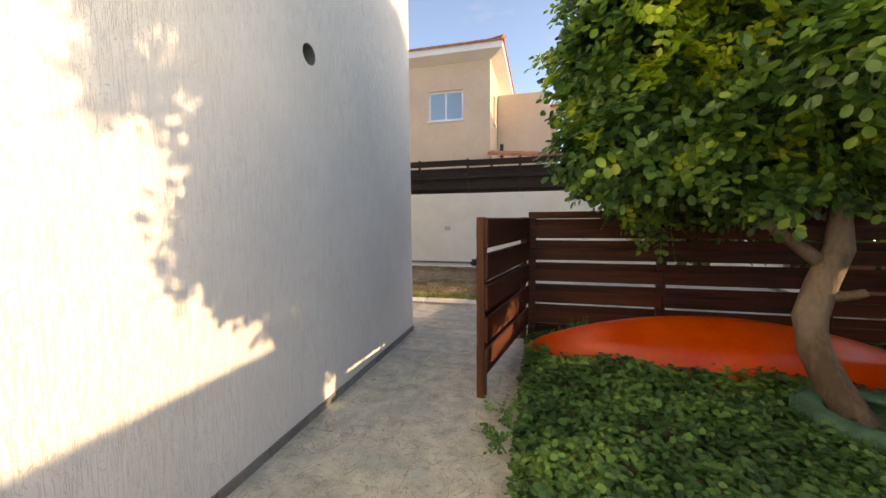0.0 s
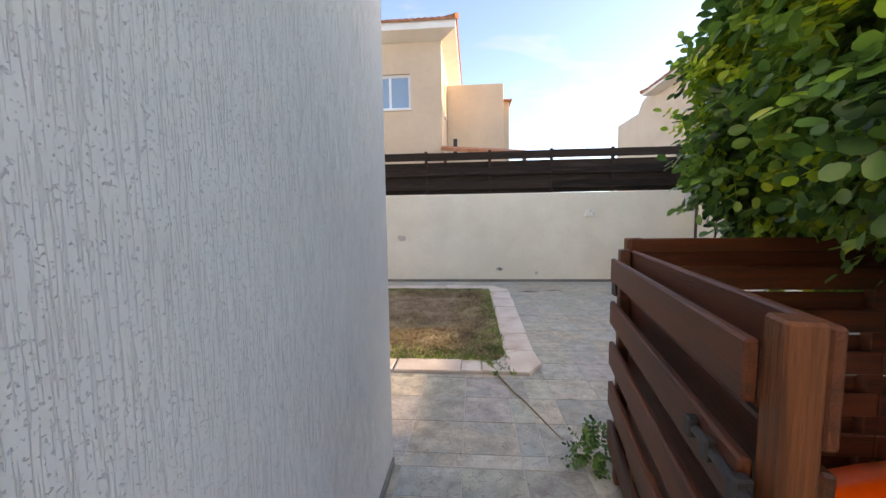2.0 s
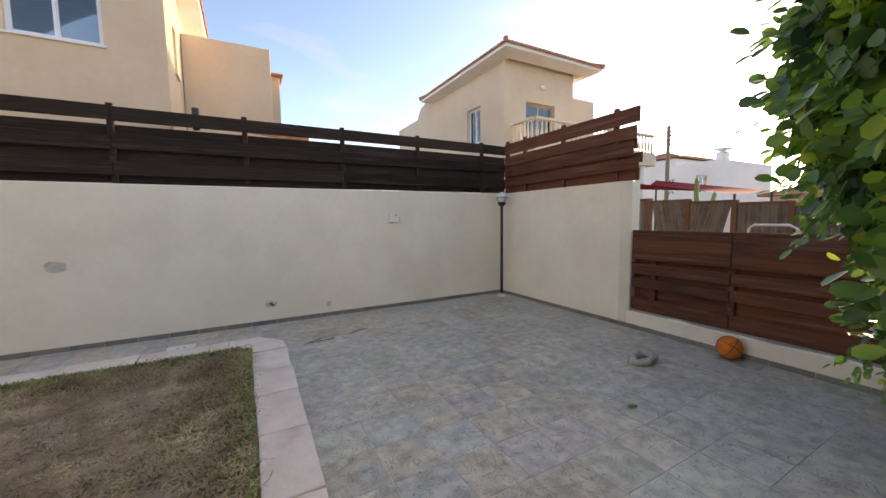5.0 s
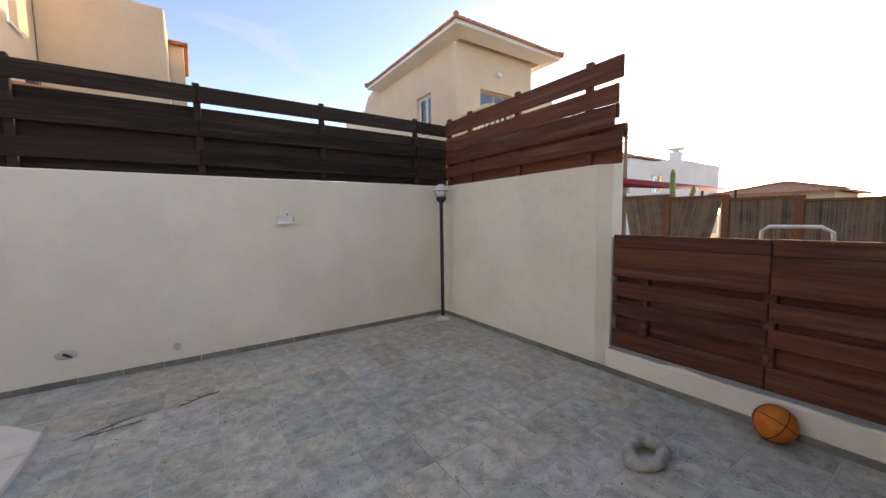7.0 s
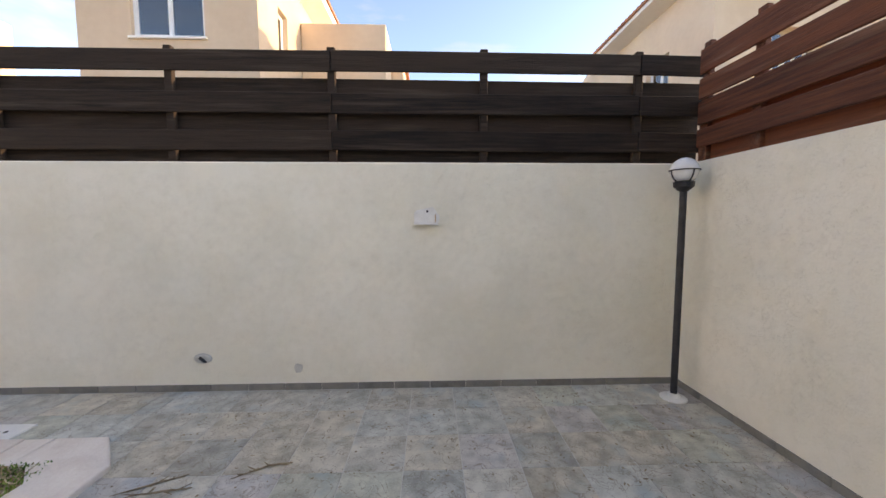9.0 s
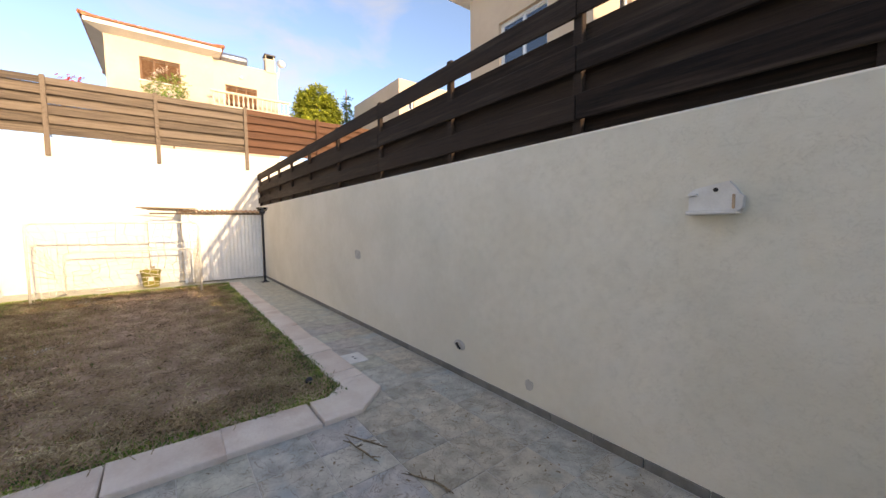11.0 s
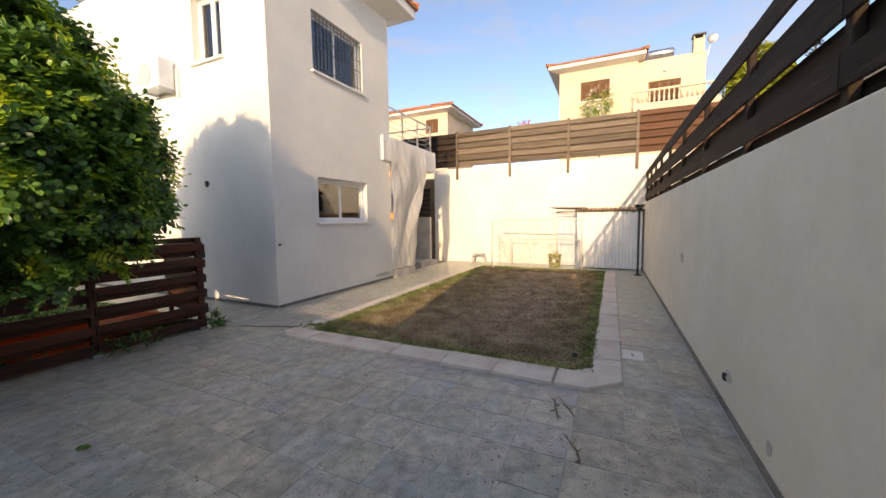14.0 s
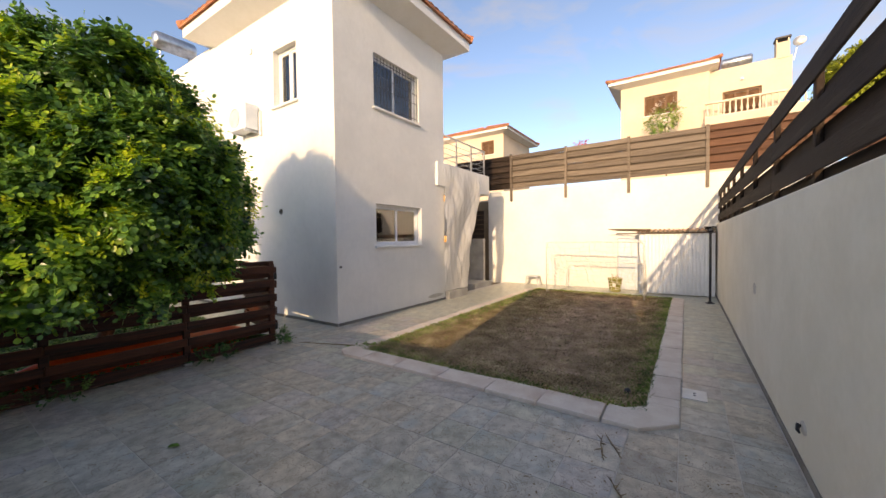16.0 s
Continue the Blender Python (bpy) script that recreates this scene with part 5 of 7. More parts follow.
hip_roof(h6, 30.0, 38.5, 8.1, 14.5, 2.75, 0.24, 0.12)
pole = thing("utility_pole", (22.3, 16.2, 0), "grey wooden utility pole with insulators", "utility pole")
part("shaft", tubed((22.3, 16.2, -0.06), (22.3, 16.2, 7.0), 0.13, 0.1), M["pole_wood"], pole)
for z in (5.9, 6.15, 6.4, 6.65, 6.9):
    part("insulator", tubed((22.3, 15.98, z), (22.3, 16.42, z), 0.035, seg=8), M["black_metal"], pole)
for z in (5.9, 6.15, 6.4):
    part("cable", swept([(22.3 + 30 * k / 8, 16.2 - 9 * k / 8, z - 0.9 * math.sin(math.pi * k / 8)) for k in range(9)], [0.012] * 9, 4), M["black_metal"], pole)
pole2 = thing("utility_pole", (4.5, 40, 0), "far wooden utility pole above the fence", "utility pole")
part("shaft", tubed((4.5, 40, -0.06), (4.5, 40, 8.3), 0.12, 0.09), M["pole_wood"], pole2)

# reed screen in the next yard
reed = thing("reed_screen", (7.0, 4.0, 0), "dark dried reed screen between brown posts", "fence")
rr = random.Random(11)
y, k = 8.6, 0
while y > -3.0:
    w = 0.78
    top = 1.9 - (8.1 - y) * 0.068
    post(reed, 7.0, y, -0.06, top + 0.05, 0.09, 0.09, M["brown_wood"])
    bm = bmesh.new()
    lean_ = rr.choice((-0.35, 0.0, 0.3, 0.0))
    for j in range(60):
        yy = y - 0.05 - (w - 0.1) * j / 59
        z1 = top - 0.02 - rr.uniform(0, 0.015)
        dx = rr.uniform(-0.008, 0.008)
        a = Vector((7.0 + dx, min(max(yy - lean_ * 0.6, y - w + 0.03), y - 0.03), 0.9))
        tube(bm, a, (7.0 + dx, yy, z1), 0.0085, seg=4, caps=False)
    part("reed_panel", bm, M["reed"], reed)
    part("top_rail", boxed(6.97, 7.03, y - w, y, top - 0.04, top, bevel=0.005), M["brown_wood"], reed)
    y, k = y - w, k + 1
cactus = thing("cactus", (8.2, 7.4, 0), "green columnar cactus behind the reed screen", "cactus")
part("stem", swept([(8.2, 7.4, -0.06), (8.2, 7.42, 1.2), (8.2, 7.5, 2.0), (8.2, 7.5, 2.32), (8.2, 7.5, 2.4)], [0.05, 0.055, 0.05, 0.045, 0.02], 10), M["cactus"], cactus, smooth=True)
part("arm", swept([(8.2, 7.42, 1.6), (8.2, 7.2, 1.75), (8.2, 7.14, 2.0), (8.2, 7.14, 2.08)], [0.04, 0.045, 0.04, 0.02], 10), M["cactus"], cactus, smooth=True)
chair_top = thing("garden_chair", (5.6, 5.2, 0), "chair with a curved steel back frame beyond the fence", "chair")
part("back_frame", swept([(5.6, 5.55, 0.45), (5.6, 5.5, 1.36), (5.6, 5.44, 1.41), (5.6, 5.06, 1.41), (5.6, 4.98, 1.36), (5.6, 4.9, 0.45)], [0.018] * 6, 8), M["steel"], chair_top)
part("seat", boxed(5.25, 5.62, 4.92, 5.53, 0.42, 0.47, bevel=0.015), M["white_plastic"], chair_top)
for lx in (5.28, 5.6):
    for ly in (4.92, 5.53):
        part("leg", tubed((lx, ly, -0.06), (lx, ly, 0.45), 0.016), M["steel"], chair_top)


# ---- trees and planting ----
def leafy(name, centres, radii, count, length, material, parent, seed, pinnate=True, droop=0.25, shell=0.5, label="", cut=None, cull=True, sprays=None):
    """A crown: many feathered leaves spread over lumps with an uneven outline, or set in the sprays given."""
    g = np.random.default_rng(seed)
    if sprays is not None:
        p, d, facing = sprays
        if cut is not None:
            keep = cut(p)
            p, d, facing = p[keep], d[keep], facing[keep]
        return feathered(name, g, p, d + g.normal(size=p.shape) * 0.15, facing + g.normal(size=p.shape) * 0.22, length, material, parent, label, rounded=True)
    c, r = np.array(centres, dtype=float), np.array(radii, dtype=float)
    vol = r.prod(1) ** (2 / 3)
    pick = g.choice(len(c), size=count, p=vol / vol.sum())
    d = g.normal(size=(count, 3))
    d /= np.linalg.norm(d, axis=1, keepdims=True)
    rad = shell + (1 - shell) * g.random(count) ** 0.6 + 0.10 * np.abs(g.normal(size=count)) * (g.random(count) < 0.3)
    p = c[pick] + d * r[pick] * rad[:, None]
    inside = np.zeros(count)
    for cc, cr in zip(c, r):
        inside = np.maximum(inside, (np.linalg.norm((p - cc) / cr, axis=1) < 0.55))
    keep = (inside < 0.5) | (not cull)
    if cut is not None:
        keep &= cut(p)
    p, d = p[keep], d[keep]
    n = len(p)
    out = d + g.normal(size=(n, 3)) * 0.55
    out[:, 2] -= droop
    out /= np.linalg.norm(out, axis=1, keepdims=True)
    nrm = d + np.array([0, 0, 0.9]) + g.normal(size=(n, 3)) * 0.3
    return feathered(name, g, p, out, nrm, length, material, parent, label, pinnate)


def feathered(name, g, p, out, nrm, length, material, parent, label, pinnate=True, rounded=False):
    """Pinnate leaves at p, along out, their upper side towards nrm."""
    n = len(p)
    out = out / np.linalg.norm(out, axis=1, keepdims=True)
    side = np.cross(out, nrm)
    side /= np.linalg.norm(side, axis=1, keepdims=True) + 1e-9
    pos, ax, no, le, wi = [], [], [], [], []
    size = length * g.uniform(0.7, 1.2, n)
    pairs = 4 if pinnate else 2
    for k in range(pairs):
        for s in (-1, 1):
            pos.append(p + out * (size * 0.82 * k)[:, None])
            ax.append(side * s + out * 0.45 + g.normal(size=(n, 3)) * 0.18)
            no.append(nrm + g.normal(size=(n, 3)) * 0.35)
            le.append(size * g.uniform(0.8, 1.15, n))
            wi.append(size * 0.37)
    pos.append(p + out * (size * 0.82 * pairs)[:, None])
    ax.append(out)
    no.append(nrm)
    le.append(size)
    wi.append(size * 0.36)
    pos.append(p)
    ax.append(out)
    no.append(nrm)
    le.append(size * 0.82 * pairs)
    wi.append(np.full(n, 0.0028))
    v, f = leaflets(np.concatenate(pos), np.concatenate(ax), np.concatenate(no), np.concatenate(le), np.concatenate(wi), 0.22, ROUND_LEAF if rounded else ((0.28, 0.85), (0.8, 0.85)))
    return part(name, array_mesh(name, v, f, material), None, parent, label)


def crown_sprays(centres, radii, lumps, per_lump, seed, size=(0.15, 0.33), leaves=6):
    """Leaf sprays on small knobs that sit all over the lumps, so that the crown has crevices between them."""
    g = np.random.default_rng(seed)
    c, r = np.array(centres, dtype=float), np.array(radii, dtype=float) * 0.8
    area = r.prod(1) ** (2 / 3)
    pick = g.choice(len(c), size=lumps, p=area / area.sum())
    d = g.normal(size=(lumps, 3))
    d /= np.linalg.norm(d, axis=1, keepdims=True)
    k = c[pick] + d * r[pick]
    deep = np.zeros(lumps, dtype=bool)
    for cc, cr in zip(c, r):
        deep |= np.linalg.norm((k - cc) / cr, axis=1) < 0.8
    k, d = k[~deep], d[~deep]
    kr = g.uniform(*size, len(k))
    idx = np.repeat(np.arange(len(k)), per_lump)
    w = g.normal(size=(len(idx), 3)) * 0.75 + d[idx] * 0.9 + np.array([0, 0, 0.25])
    w /= np.linalg.norm(w, axis=1, keepdims=True)
    base = k[idx] + w * (kr[idx] * g.uniform(0.55, 1.05, len(idx)))[:, None]
    P, D, F = [], [], []
    for j in range(leaves):
        a = g.normal(size=w.shape)
        a -= w * (a * w).sum(1, keepdims=True)
        a /= np.linalg.norm(a, axis=1, keepdims=True) + 1e-9
        way = w * g.uniform(0.3, 0.9, (len(w), 1)) + a
        way[:, 2] -= 0.18
        P.append(base + w * 0.018 * j)
        D.append(way)
        F.append(w * 0.9 + np.array([0.12, 0.0, 0.75]))
    return np.concatenate(P), np.concatenate(D), np.concatenate(F)


tree = thing("carob_tree", (1.74, 1.36, 0.0), "dense leafy carob tree with a leaning bare trunk", "tree")
part("trunk", swept([(1.76, 1.28, -0.02), (1.73, 1.31, 0.10), (1.66, 1.38, 0.28), (1.60, 1.45, 0.48), (1.60, 1.50, 0.66), (1.68, 1.55, 0.88), (1.79, 1.60, 1.10), (1.82, 1.68, 1.5), (1.76, 1.8, 2.2), (1.6, 1.9, 2.9)],
                    [0.14, 0.105, 0.09, 0.085, 0.09, 0.084, 0.078, 0.065, 0.05, 0.03], 14), M["bark"], tree, smooth=True)
limbs = (((1.72, 1.57, 0.98), (1.55, 1.64, 1.15), (1.2, 1.8, 1.5), (0.8, 2.0, 2.1)), ((1.81, 1.66, 1.4), (1.98, 1.9, 1.8), (2.4, 2.1, 2.2), (2.8, 2.3, 2.6)),
         ((1.66, 1.8, 1.9), (1.6, 2.2, 2.2), (1.5, 2.8, 2.4), (1.4, 3.2, 2.4)), ((1.66, 1.8, 2.0), (1.8, 1.5, 2.4), (2.0, 1.2, 2.8), (2.1, 1.0, 3.1)), ((1.81, 1.65, 1.3), (1.6, 2.1, 1.5), (1.45, 2.6, 1.7), (1.5, 3.1, 1.6)))
for pts in limbs:
    part("limb", swept(pts, [0.05, 0.038, 0.026, 0.012], 8), M["bark"], tree, smooth=True)
part("branch_stub", swept([(1.68, 1.52, 0.78), (1.80, 1.44, 0.83), (1.83, 1.42, 0.85)], [0.034, 0.03, 0.022], 8), M["bark"], tree, smooth=True)
C = [(1.75, 3.3, 2.0), (1.55, 2.0, 2.75), (0.85, 1.9, 2.45), (2.3, 1.7, 2.7), (1.5, 2.9, 2.35), (1.4, 1.5, 3.3), (0.86, 2.55, 2.15), (2.4, 2.7, 2.3), (1.6, 3.05, 1.55), (2.5, 3.0, 1.5), (1.12, 2.6, 2.8), (2.0, 2.4, 3.4), (1.8, 1.0, 2.6), (0.72, 1.75, 1.95), (3.0, 1.9, 2.4), (1.15, 1.9, 1.8), (1.9, 2.1, 1.85)]
R = [(0.6, 0.45, 0.6), (1.2, 1.2, 1.3), (0.75, 0.85, 0.85), (1.0, 1.0, 1.1), (0.95, 0.75, 0.95), (0.95, 0.85, 0.8), (0.5, 0.6, 0.7), (0.9, 0.75, 0.9), (0.8, 0.5, 0.75), (0.75, 0.5, 0.7), (0.5, 0.55, 0.55), (0.9, 0.8, 0.75), (0.85, 0.7, 0.75), (0.5, 0.5, 0.45), (0.8, 0.8, 0.9), (0.65, 0.55, 0.5), (0.7, 0.5, 0.45)]


def clear_of_bed(p):
    """The crown stays off the garden side below head height and out of the fence."""
    reach = np.where(p[:, 2] > 1.55, 2.89 + 0.378 * (p[:, 0] + 0.72), 2.86 + 0.25 * (p[:, 0] + 0.72))
    return ~((p[:, 2] < np.where(p[:, 0] < 1.5, 1.36, 1.5)) & (p[:, 1] < 2.85)) & (p[:, 2] > 1.02) & (p[:, 1] < reach)


leafy("crown", C, R, 0, 0.064, M["leaf"], tree, 3, cut=clear_of_bed, sprays=crown_sprays(C, R, 430, 13, 3, leaves=5), label="dense glossy green foliage")
leafy("young_foliage", C, R, 0, 0.05, M["young_lit_leaf"], tree, 14, cut=clear_of_bed, sprays=crown_sprays(C, [(a * 1.04, b * 1.04, c * 1.04) for a, b, c in R], 420, 3, 15, (0.2, 0.34), 5), label="pale yellow-green young and sunlit leaves")
leafy("inner_foliage", C, [(a * 0.68, b * 0.68, c * 0.68) for a, b, c in R], 4500, 0.07, M["leaf"], tree, 4, cut=clear_of_bed, shell=0.55, cull=False)
leafy("hanging_spray", [(0.72, 2.05, 1.45), (0.86, 2.0, 1.3)], [(0.2, 0.15, 0.25), (0.12, 0.12, 0.2)], 70, 0.06, M["leaf"], tree, 8, shell=0.1)
leafy("low_spray", [(1.75, 3.35, 1.2), (1.65, 3.42, 1.0), (1.5, 3.45, 1.9)], [(0.3, 0.12, 0.25), (0.2, 0.12, 0.15), (0.4, 0.2, 0.4)], 150, 0.052, M["leaf"], tree, 9, shell=0.1)

# low clover-like carpet
g = np.random.default_rng(21)
n = 30000
px, py = g.uniform(-0.22, 3.95, n), g.uniform(-4.1, 2.5, n)
near = (px < 3.0) & (py > -2.0)
keep = near | (g.random(n) < 0.5)
keep &= ~((np.hypot(px - 1.78, py - 1.32) < 0.22))
keep &= ~((px > -0.02) & (px < 2.6) & (np.abs(py - 2.09) < 0.33))
px, py = px[keep], py[keep]
hh = np.array([0.05 + 0.14 * (0.5 + 0.8 * noise.noise(Vector((a * 1.6, b * 1.6, 4.4)))) for a, b in zip(px, py)])
edge = np.clip((px + 0.3) / 0.25, 0.25, 1)
hh = np.maximum(hh, 0.02) * edge + g.uniform(-0.045, 0.04, len(px))
p = np.stack([px, py, 0.03 + np.maximum(hh, 0.005)], -1)
ang = g.uniform(0, 2 * np.pi, len(p))
pos, ax, no, le, wi = [], [], [], [], []
size = g.uniform(0.022, 0.05, len(p))
tilt = g.normal(size=(len(p), 3)) * 0.35 + np.array([0, 0, 1])
for k in range(5):
    a = ang + k * 2 * np.pi / 5 + g.normal(size=len(p)) * 0.2
    pos.append(p + g.normal(size=p.shape) * 0.012)
    ax.append(np.stack([np.cos(a), np.sin(a), g.normal(size=len(p)) * 0.35], -1))
    no.append(tilt)
    le.append(size * g.uniform(0.8, 1.2, len(p)))
    wi.append(size * 0.42)
v, f = leaflets(np.concatenate(pos), np.concatenate(ax), np.concatenate(no), np.concatenate(le), np.concatenate(wi), 0.15)
tagged(part("ground_cover", array_mesh("ground_cover", v, f, M["clover"]), None), "low leafy green ground cover spreading over the bed", "plants", kind="stuff")
weeds = np.random.default_rng(5)
for k, (wx, wy, sx, sy, cnt) in enumerate(((-0.33, 2.74, 0.12, 0.09, 70), (0.75, 2.86, 0.3, 0.07, 60), (0.35, 2.5, 0.3, 0.1, 80), (-0.3, 0.75, 0.1, 0.25, 60), (2.3, 2.86, 0.4, 0.06, 50))):
    tuft = thing("weed_tuft", (wx, wy, 0), "small green weeds growing at the fence foot", "plant", "weeds at the fence")
    leafy("leaves", [(wx, wy, 0.1)], [(sx, sy, 0.1)], cnt, 0.028, M["clover"], tuft, 30 + k, shell=0.05, droop=-0.3)

# lawn grass: green along the edges, straw inside
n = 150000
gx, gy = g.uniform(KW - 0.1, KI_E + 0.02, n), g.uniform(KI_S - 0.02, KI_N + 0.02, n)
d_edge = np.minimum.reduce([gx - KW, KI_E - gx, gy - KI_S, KI_N - gy])
patchy = np.array([noise.noise(Vector((a * 0.8, b * 0.8, 9.1))) + 0.5 * noise.noise(Vector((a * 2.9, b * 2.9, 1.1))) for a, b in zip(gx[:n], gy[:n])])
south = np.clip((6.3 - gy) / 2.0, 0, 1) * np.clip((gx + 9) / 2, 0, 1)
dens = np.clip(1.3 - d_edge * 1.7 + patchy * 0.9 + south * 0.6 + np.clip((gx + 3.2) / 2.5, 0, 1) * 0.4, 0.05, 1)
dens = np.maximum(dens, south * 1.2)
keep = g.random(n) < dens
gx, gy, d_edge, south, patchy = gx[keep], gy[keep], d_edge[keep], south[keep], patchy[keep]
green = g.random(len(gx)) < np.clip(0.95 - d_edge * 3.4 + south * 0.62 + patchy * 0.5, 0.06, 0.88)
for name, mask, mt, lab in (("grass", green, "grass", "green grass blades along the lawn edge"), ("dry_grass", ~green, "straw", "dead straw-coloured grass on the worn lawn")):
    bx, by, de = gx[mask], gy[mask], d_edge[mask]
    m = len(bx)
    a = g.uniform(0, 2 * np.pi, m)
    flat = g.uniform(0.5, 2.4, m) if name == "dry_grass" else g.uniform(0.3, 1.3, m)
    ax = np.stack([np.cos(a) * flat, np.sin(a) * flat, np.ones(m)], -1)
    L = g.uniform(0.022, 0.05, m) * (1 + 0.3 * np.clip((5.6 - by) / 1.2, 0, 1))
    v, f = leaflets(np.stack([bx, by, np.full(m, 0.012)], -1), ax, g.normal(size=(m, 3)), L, np.full(m, 0.0046), 0.1)
    tagged(part(name, array_mesh(name, v, f, M[mt]), None), lab, "grass", kind="stuff")
# matted thatch of dead blades and crumbs over the bare soil
m = 60000
tx, ty = g.uniform(KW + 0.02, KI_E - 0.02, m), g.uniform(KI_S + 0.02, KI_N - 0.02, m)
clump = np.array([noise.noise(Vector((a * 5.0, b * 5.0, 3.3))) + 0.6 * noise.noise(Vector((a * 13.0, b * 13.0, 8.3))) for a, b in zip(tx, ty)])
keep = g.random(m) < np.clip(0.42 + clump * 1.2, 0.05, 1)
tx, ty, clump = tx[keep], ty[keep], clump[keep]
m = len(tx)
a = g.uniform(0, 2 * np.pi, m)
v, f = leaflets(np.stack([tx, ty, 0.03 + 0.012 * np.clip(clump, -1, 1) + g.uniform(-0.006, 0.008, m)], -1), np.stack([np.cos(a), np.sin(a), g.normal(size=m) * 0.28], -1),
                np.array([0, 0, 1.0]) + g.normal(size=(m, 3)) * 0.5, g.uniform(0.02, 0.065, m), g.uniform(0.0025, 0.006, m), 0.4)
tagged(part("thatch", array_mesh("thatch", v, f, M["thatch"]), None), "matted brown thatch of dead grass on the soil", "grass", kind="stuff")
# loose bent straws lying over the lawn
m = 15000
sx, sy = g.uniform(KW + 0.1, KI_E - 0.05, m), g.uniform(KI_S + 0.05, KI_N - 0.1, m)
keep = g.random(m) < np.clip(0.22 + 0.7 * np.clip((sx + 4.5) / 3.5, 0, 1) + 0.5 * np.clip((5.6 - sy) / 1.2, 0, 1), 0, 1)
sx, sy = sx[keep], sy[keep]
m = len(sx)
at = np.stack([sx, sy, g.uniform(0.035, 0.065, m)], -1)
a, bend = g.uniform(0, 2 * np.pi, m), g.normal(size=m) * 0.45
step = g.uniform(0.025, 0.055, m)
P, A, L = [], [], []
for k in range(4):
    way = np.stack([np.cos(a + bend * k), np.sin(a + bend * k), g.normal(size=m) * 0.12], -1)
    P.append(at)
    A.append(way)
    L.append(step * 1.15)
    at = at + way * step[:, None]
v, f = leaflets(np.concatenate(P), np.concatenate(A), np.tile([0.0, 0.1, 1.0], (4 * m, 1)), np.concatenate(L), np.full(4 * m, 0.0042), 0.3)
tagged(part("loose_straw", array_mesh("loose_straw", v, f, M["straw"]), None), "bent dry straws strewn over the lawn", "straw", kind="stuff")


def simple_tree(name, base, top, centres, radii, count, leaf, material, label, seed):
    t = thing(name, base, label, "tree")
    part("trunk", swept([base, ((base[0] + top[0]) / 2, base[1], (base[2] + top[2]) / 2), top], [0.18, 0.12, 0.04], 8), M["bark"], t)
    leafy("crown", centres, radii, count, leaf, material, t, seed, pinnate=False, shell=0.3)
    return t


simple_tree("garden_tree", (-22.3, 15.2, 3.25), (-22.3, 15.2, 9.4), [(-22.3, 15.2, 9.0), (-22.3, 14.5, 8.6), (-22.3, 16.0, 8.7), (-22.3, 15.3, 9.9), (-22.3, 14.4, 9.5), (-22.3, 16.0, 9.6)],
            [(1.0, 1.2, 1.3), (0.8, 0.8, 1.1), (0.8, 0.8, 1.0), (0.6, 0.7, 0.8), (0.5, 0.45, 0.7), (0.5, 0.5, 0.6)], 4200, 0.13, M["conifer"], "bushy yellow-green tree above the fence", 41)
simple_tree("fir_tree", (-25.0, 18.4, 3.25), (-25.0, 18.4, 11.9), [(-25.0, 18.4, 6.5 + 0.55 * k) for k in range(9)], [(1.5 - 0.15 * k, 1.5 - 0.15 * k, 0.4) for k in range(9)], 1500, 0.12, M["fir"], "slim dark green conifer", 42)
rose = thing("rose_bush", (-21.6, 7.4, 3.25), "pale flowering bush in front of the shuttered window", "bush")
leafy("leaves", [(-21.6, 7.3, 8.6), (-21.6, 6.8, 8.4), (-21.6, 7.7, 8.9)], [(0.5, 0.8, 0.8), (0.4, 0.6, 0.6), (0.3, 0.5, 0.5)], 700, 0.07, M["grass"], rose, 43, pinnate=False, shell=0.2)
tagged(leafy("flowers", [(-21.45, 7.3, 8.8)], [(0.5, 0.8, 0.8)], 40, 0.1, M["pale_rose"], rose, 44, pinnate=False, shell=0.7), kind="stuff")
part("stem", swept([(-21.6, 7.4, 3.25), (-21.6, 7.4, 6), (-21.6, 7.3, 8.4)], [0.08, 0.06, 0.03], 6), M["bark"], rose)
red = thing("rose_bush", (-11.2, 4.9, 3.25), "bush with red flowers rising over the fence", "bush")
leafy("leaves", [(-11.2, 4.9, 4.75), (-11.2, 3.6, 4.8), (-11.2, 2.9, 4.8)], [(0.3, 0.5, 0.3), (0.3, 0.5, 0.25), (0.3, 0.4, 0.25)], 240, 0.04, M["fir"], red, 45, pinnate=False, shell=0.2)
tagged(leafy("flowers", [(-10.6, 5.1, 5.08), (-10.6, 5.25, 5.14)], [(0.1, 0.14, 0.08), (0.08, 0.1, 0.06)], 30, 0.06, M["rose"], red, 46, pinnate=False, shell=0.3), kind="stuff")
part("stem", swept([(-11.2, 4.9, 3.25), (-11.2, 4.6, 4.0), (-11.2, 4.9, 4.8)], [0.03, 0.025, 0.01], 6), M["bark"], red)

# ---- yard things ----
def garden_lamp(x, y, label):
    t = thing("garden_lamp", (x, y, 0), label, "lamp", "garden lamps")
    part("base_plate", lathe([(0.105, 0.0), (0.105, 0.012), (0.05, 0.02), (0.04, 0.05)], 18, pose(x, y, 0)), M["white_plastic"] if x > 0 else M["black_metal"], t)
    part("pole", tubed((x, y, 0.02), (x, y, 1.80), 0.027, seg=14), M["black_metal"], t, "black steel pole")
    return t


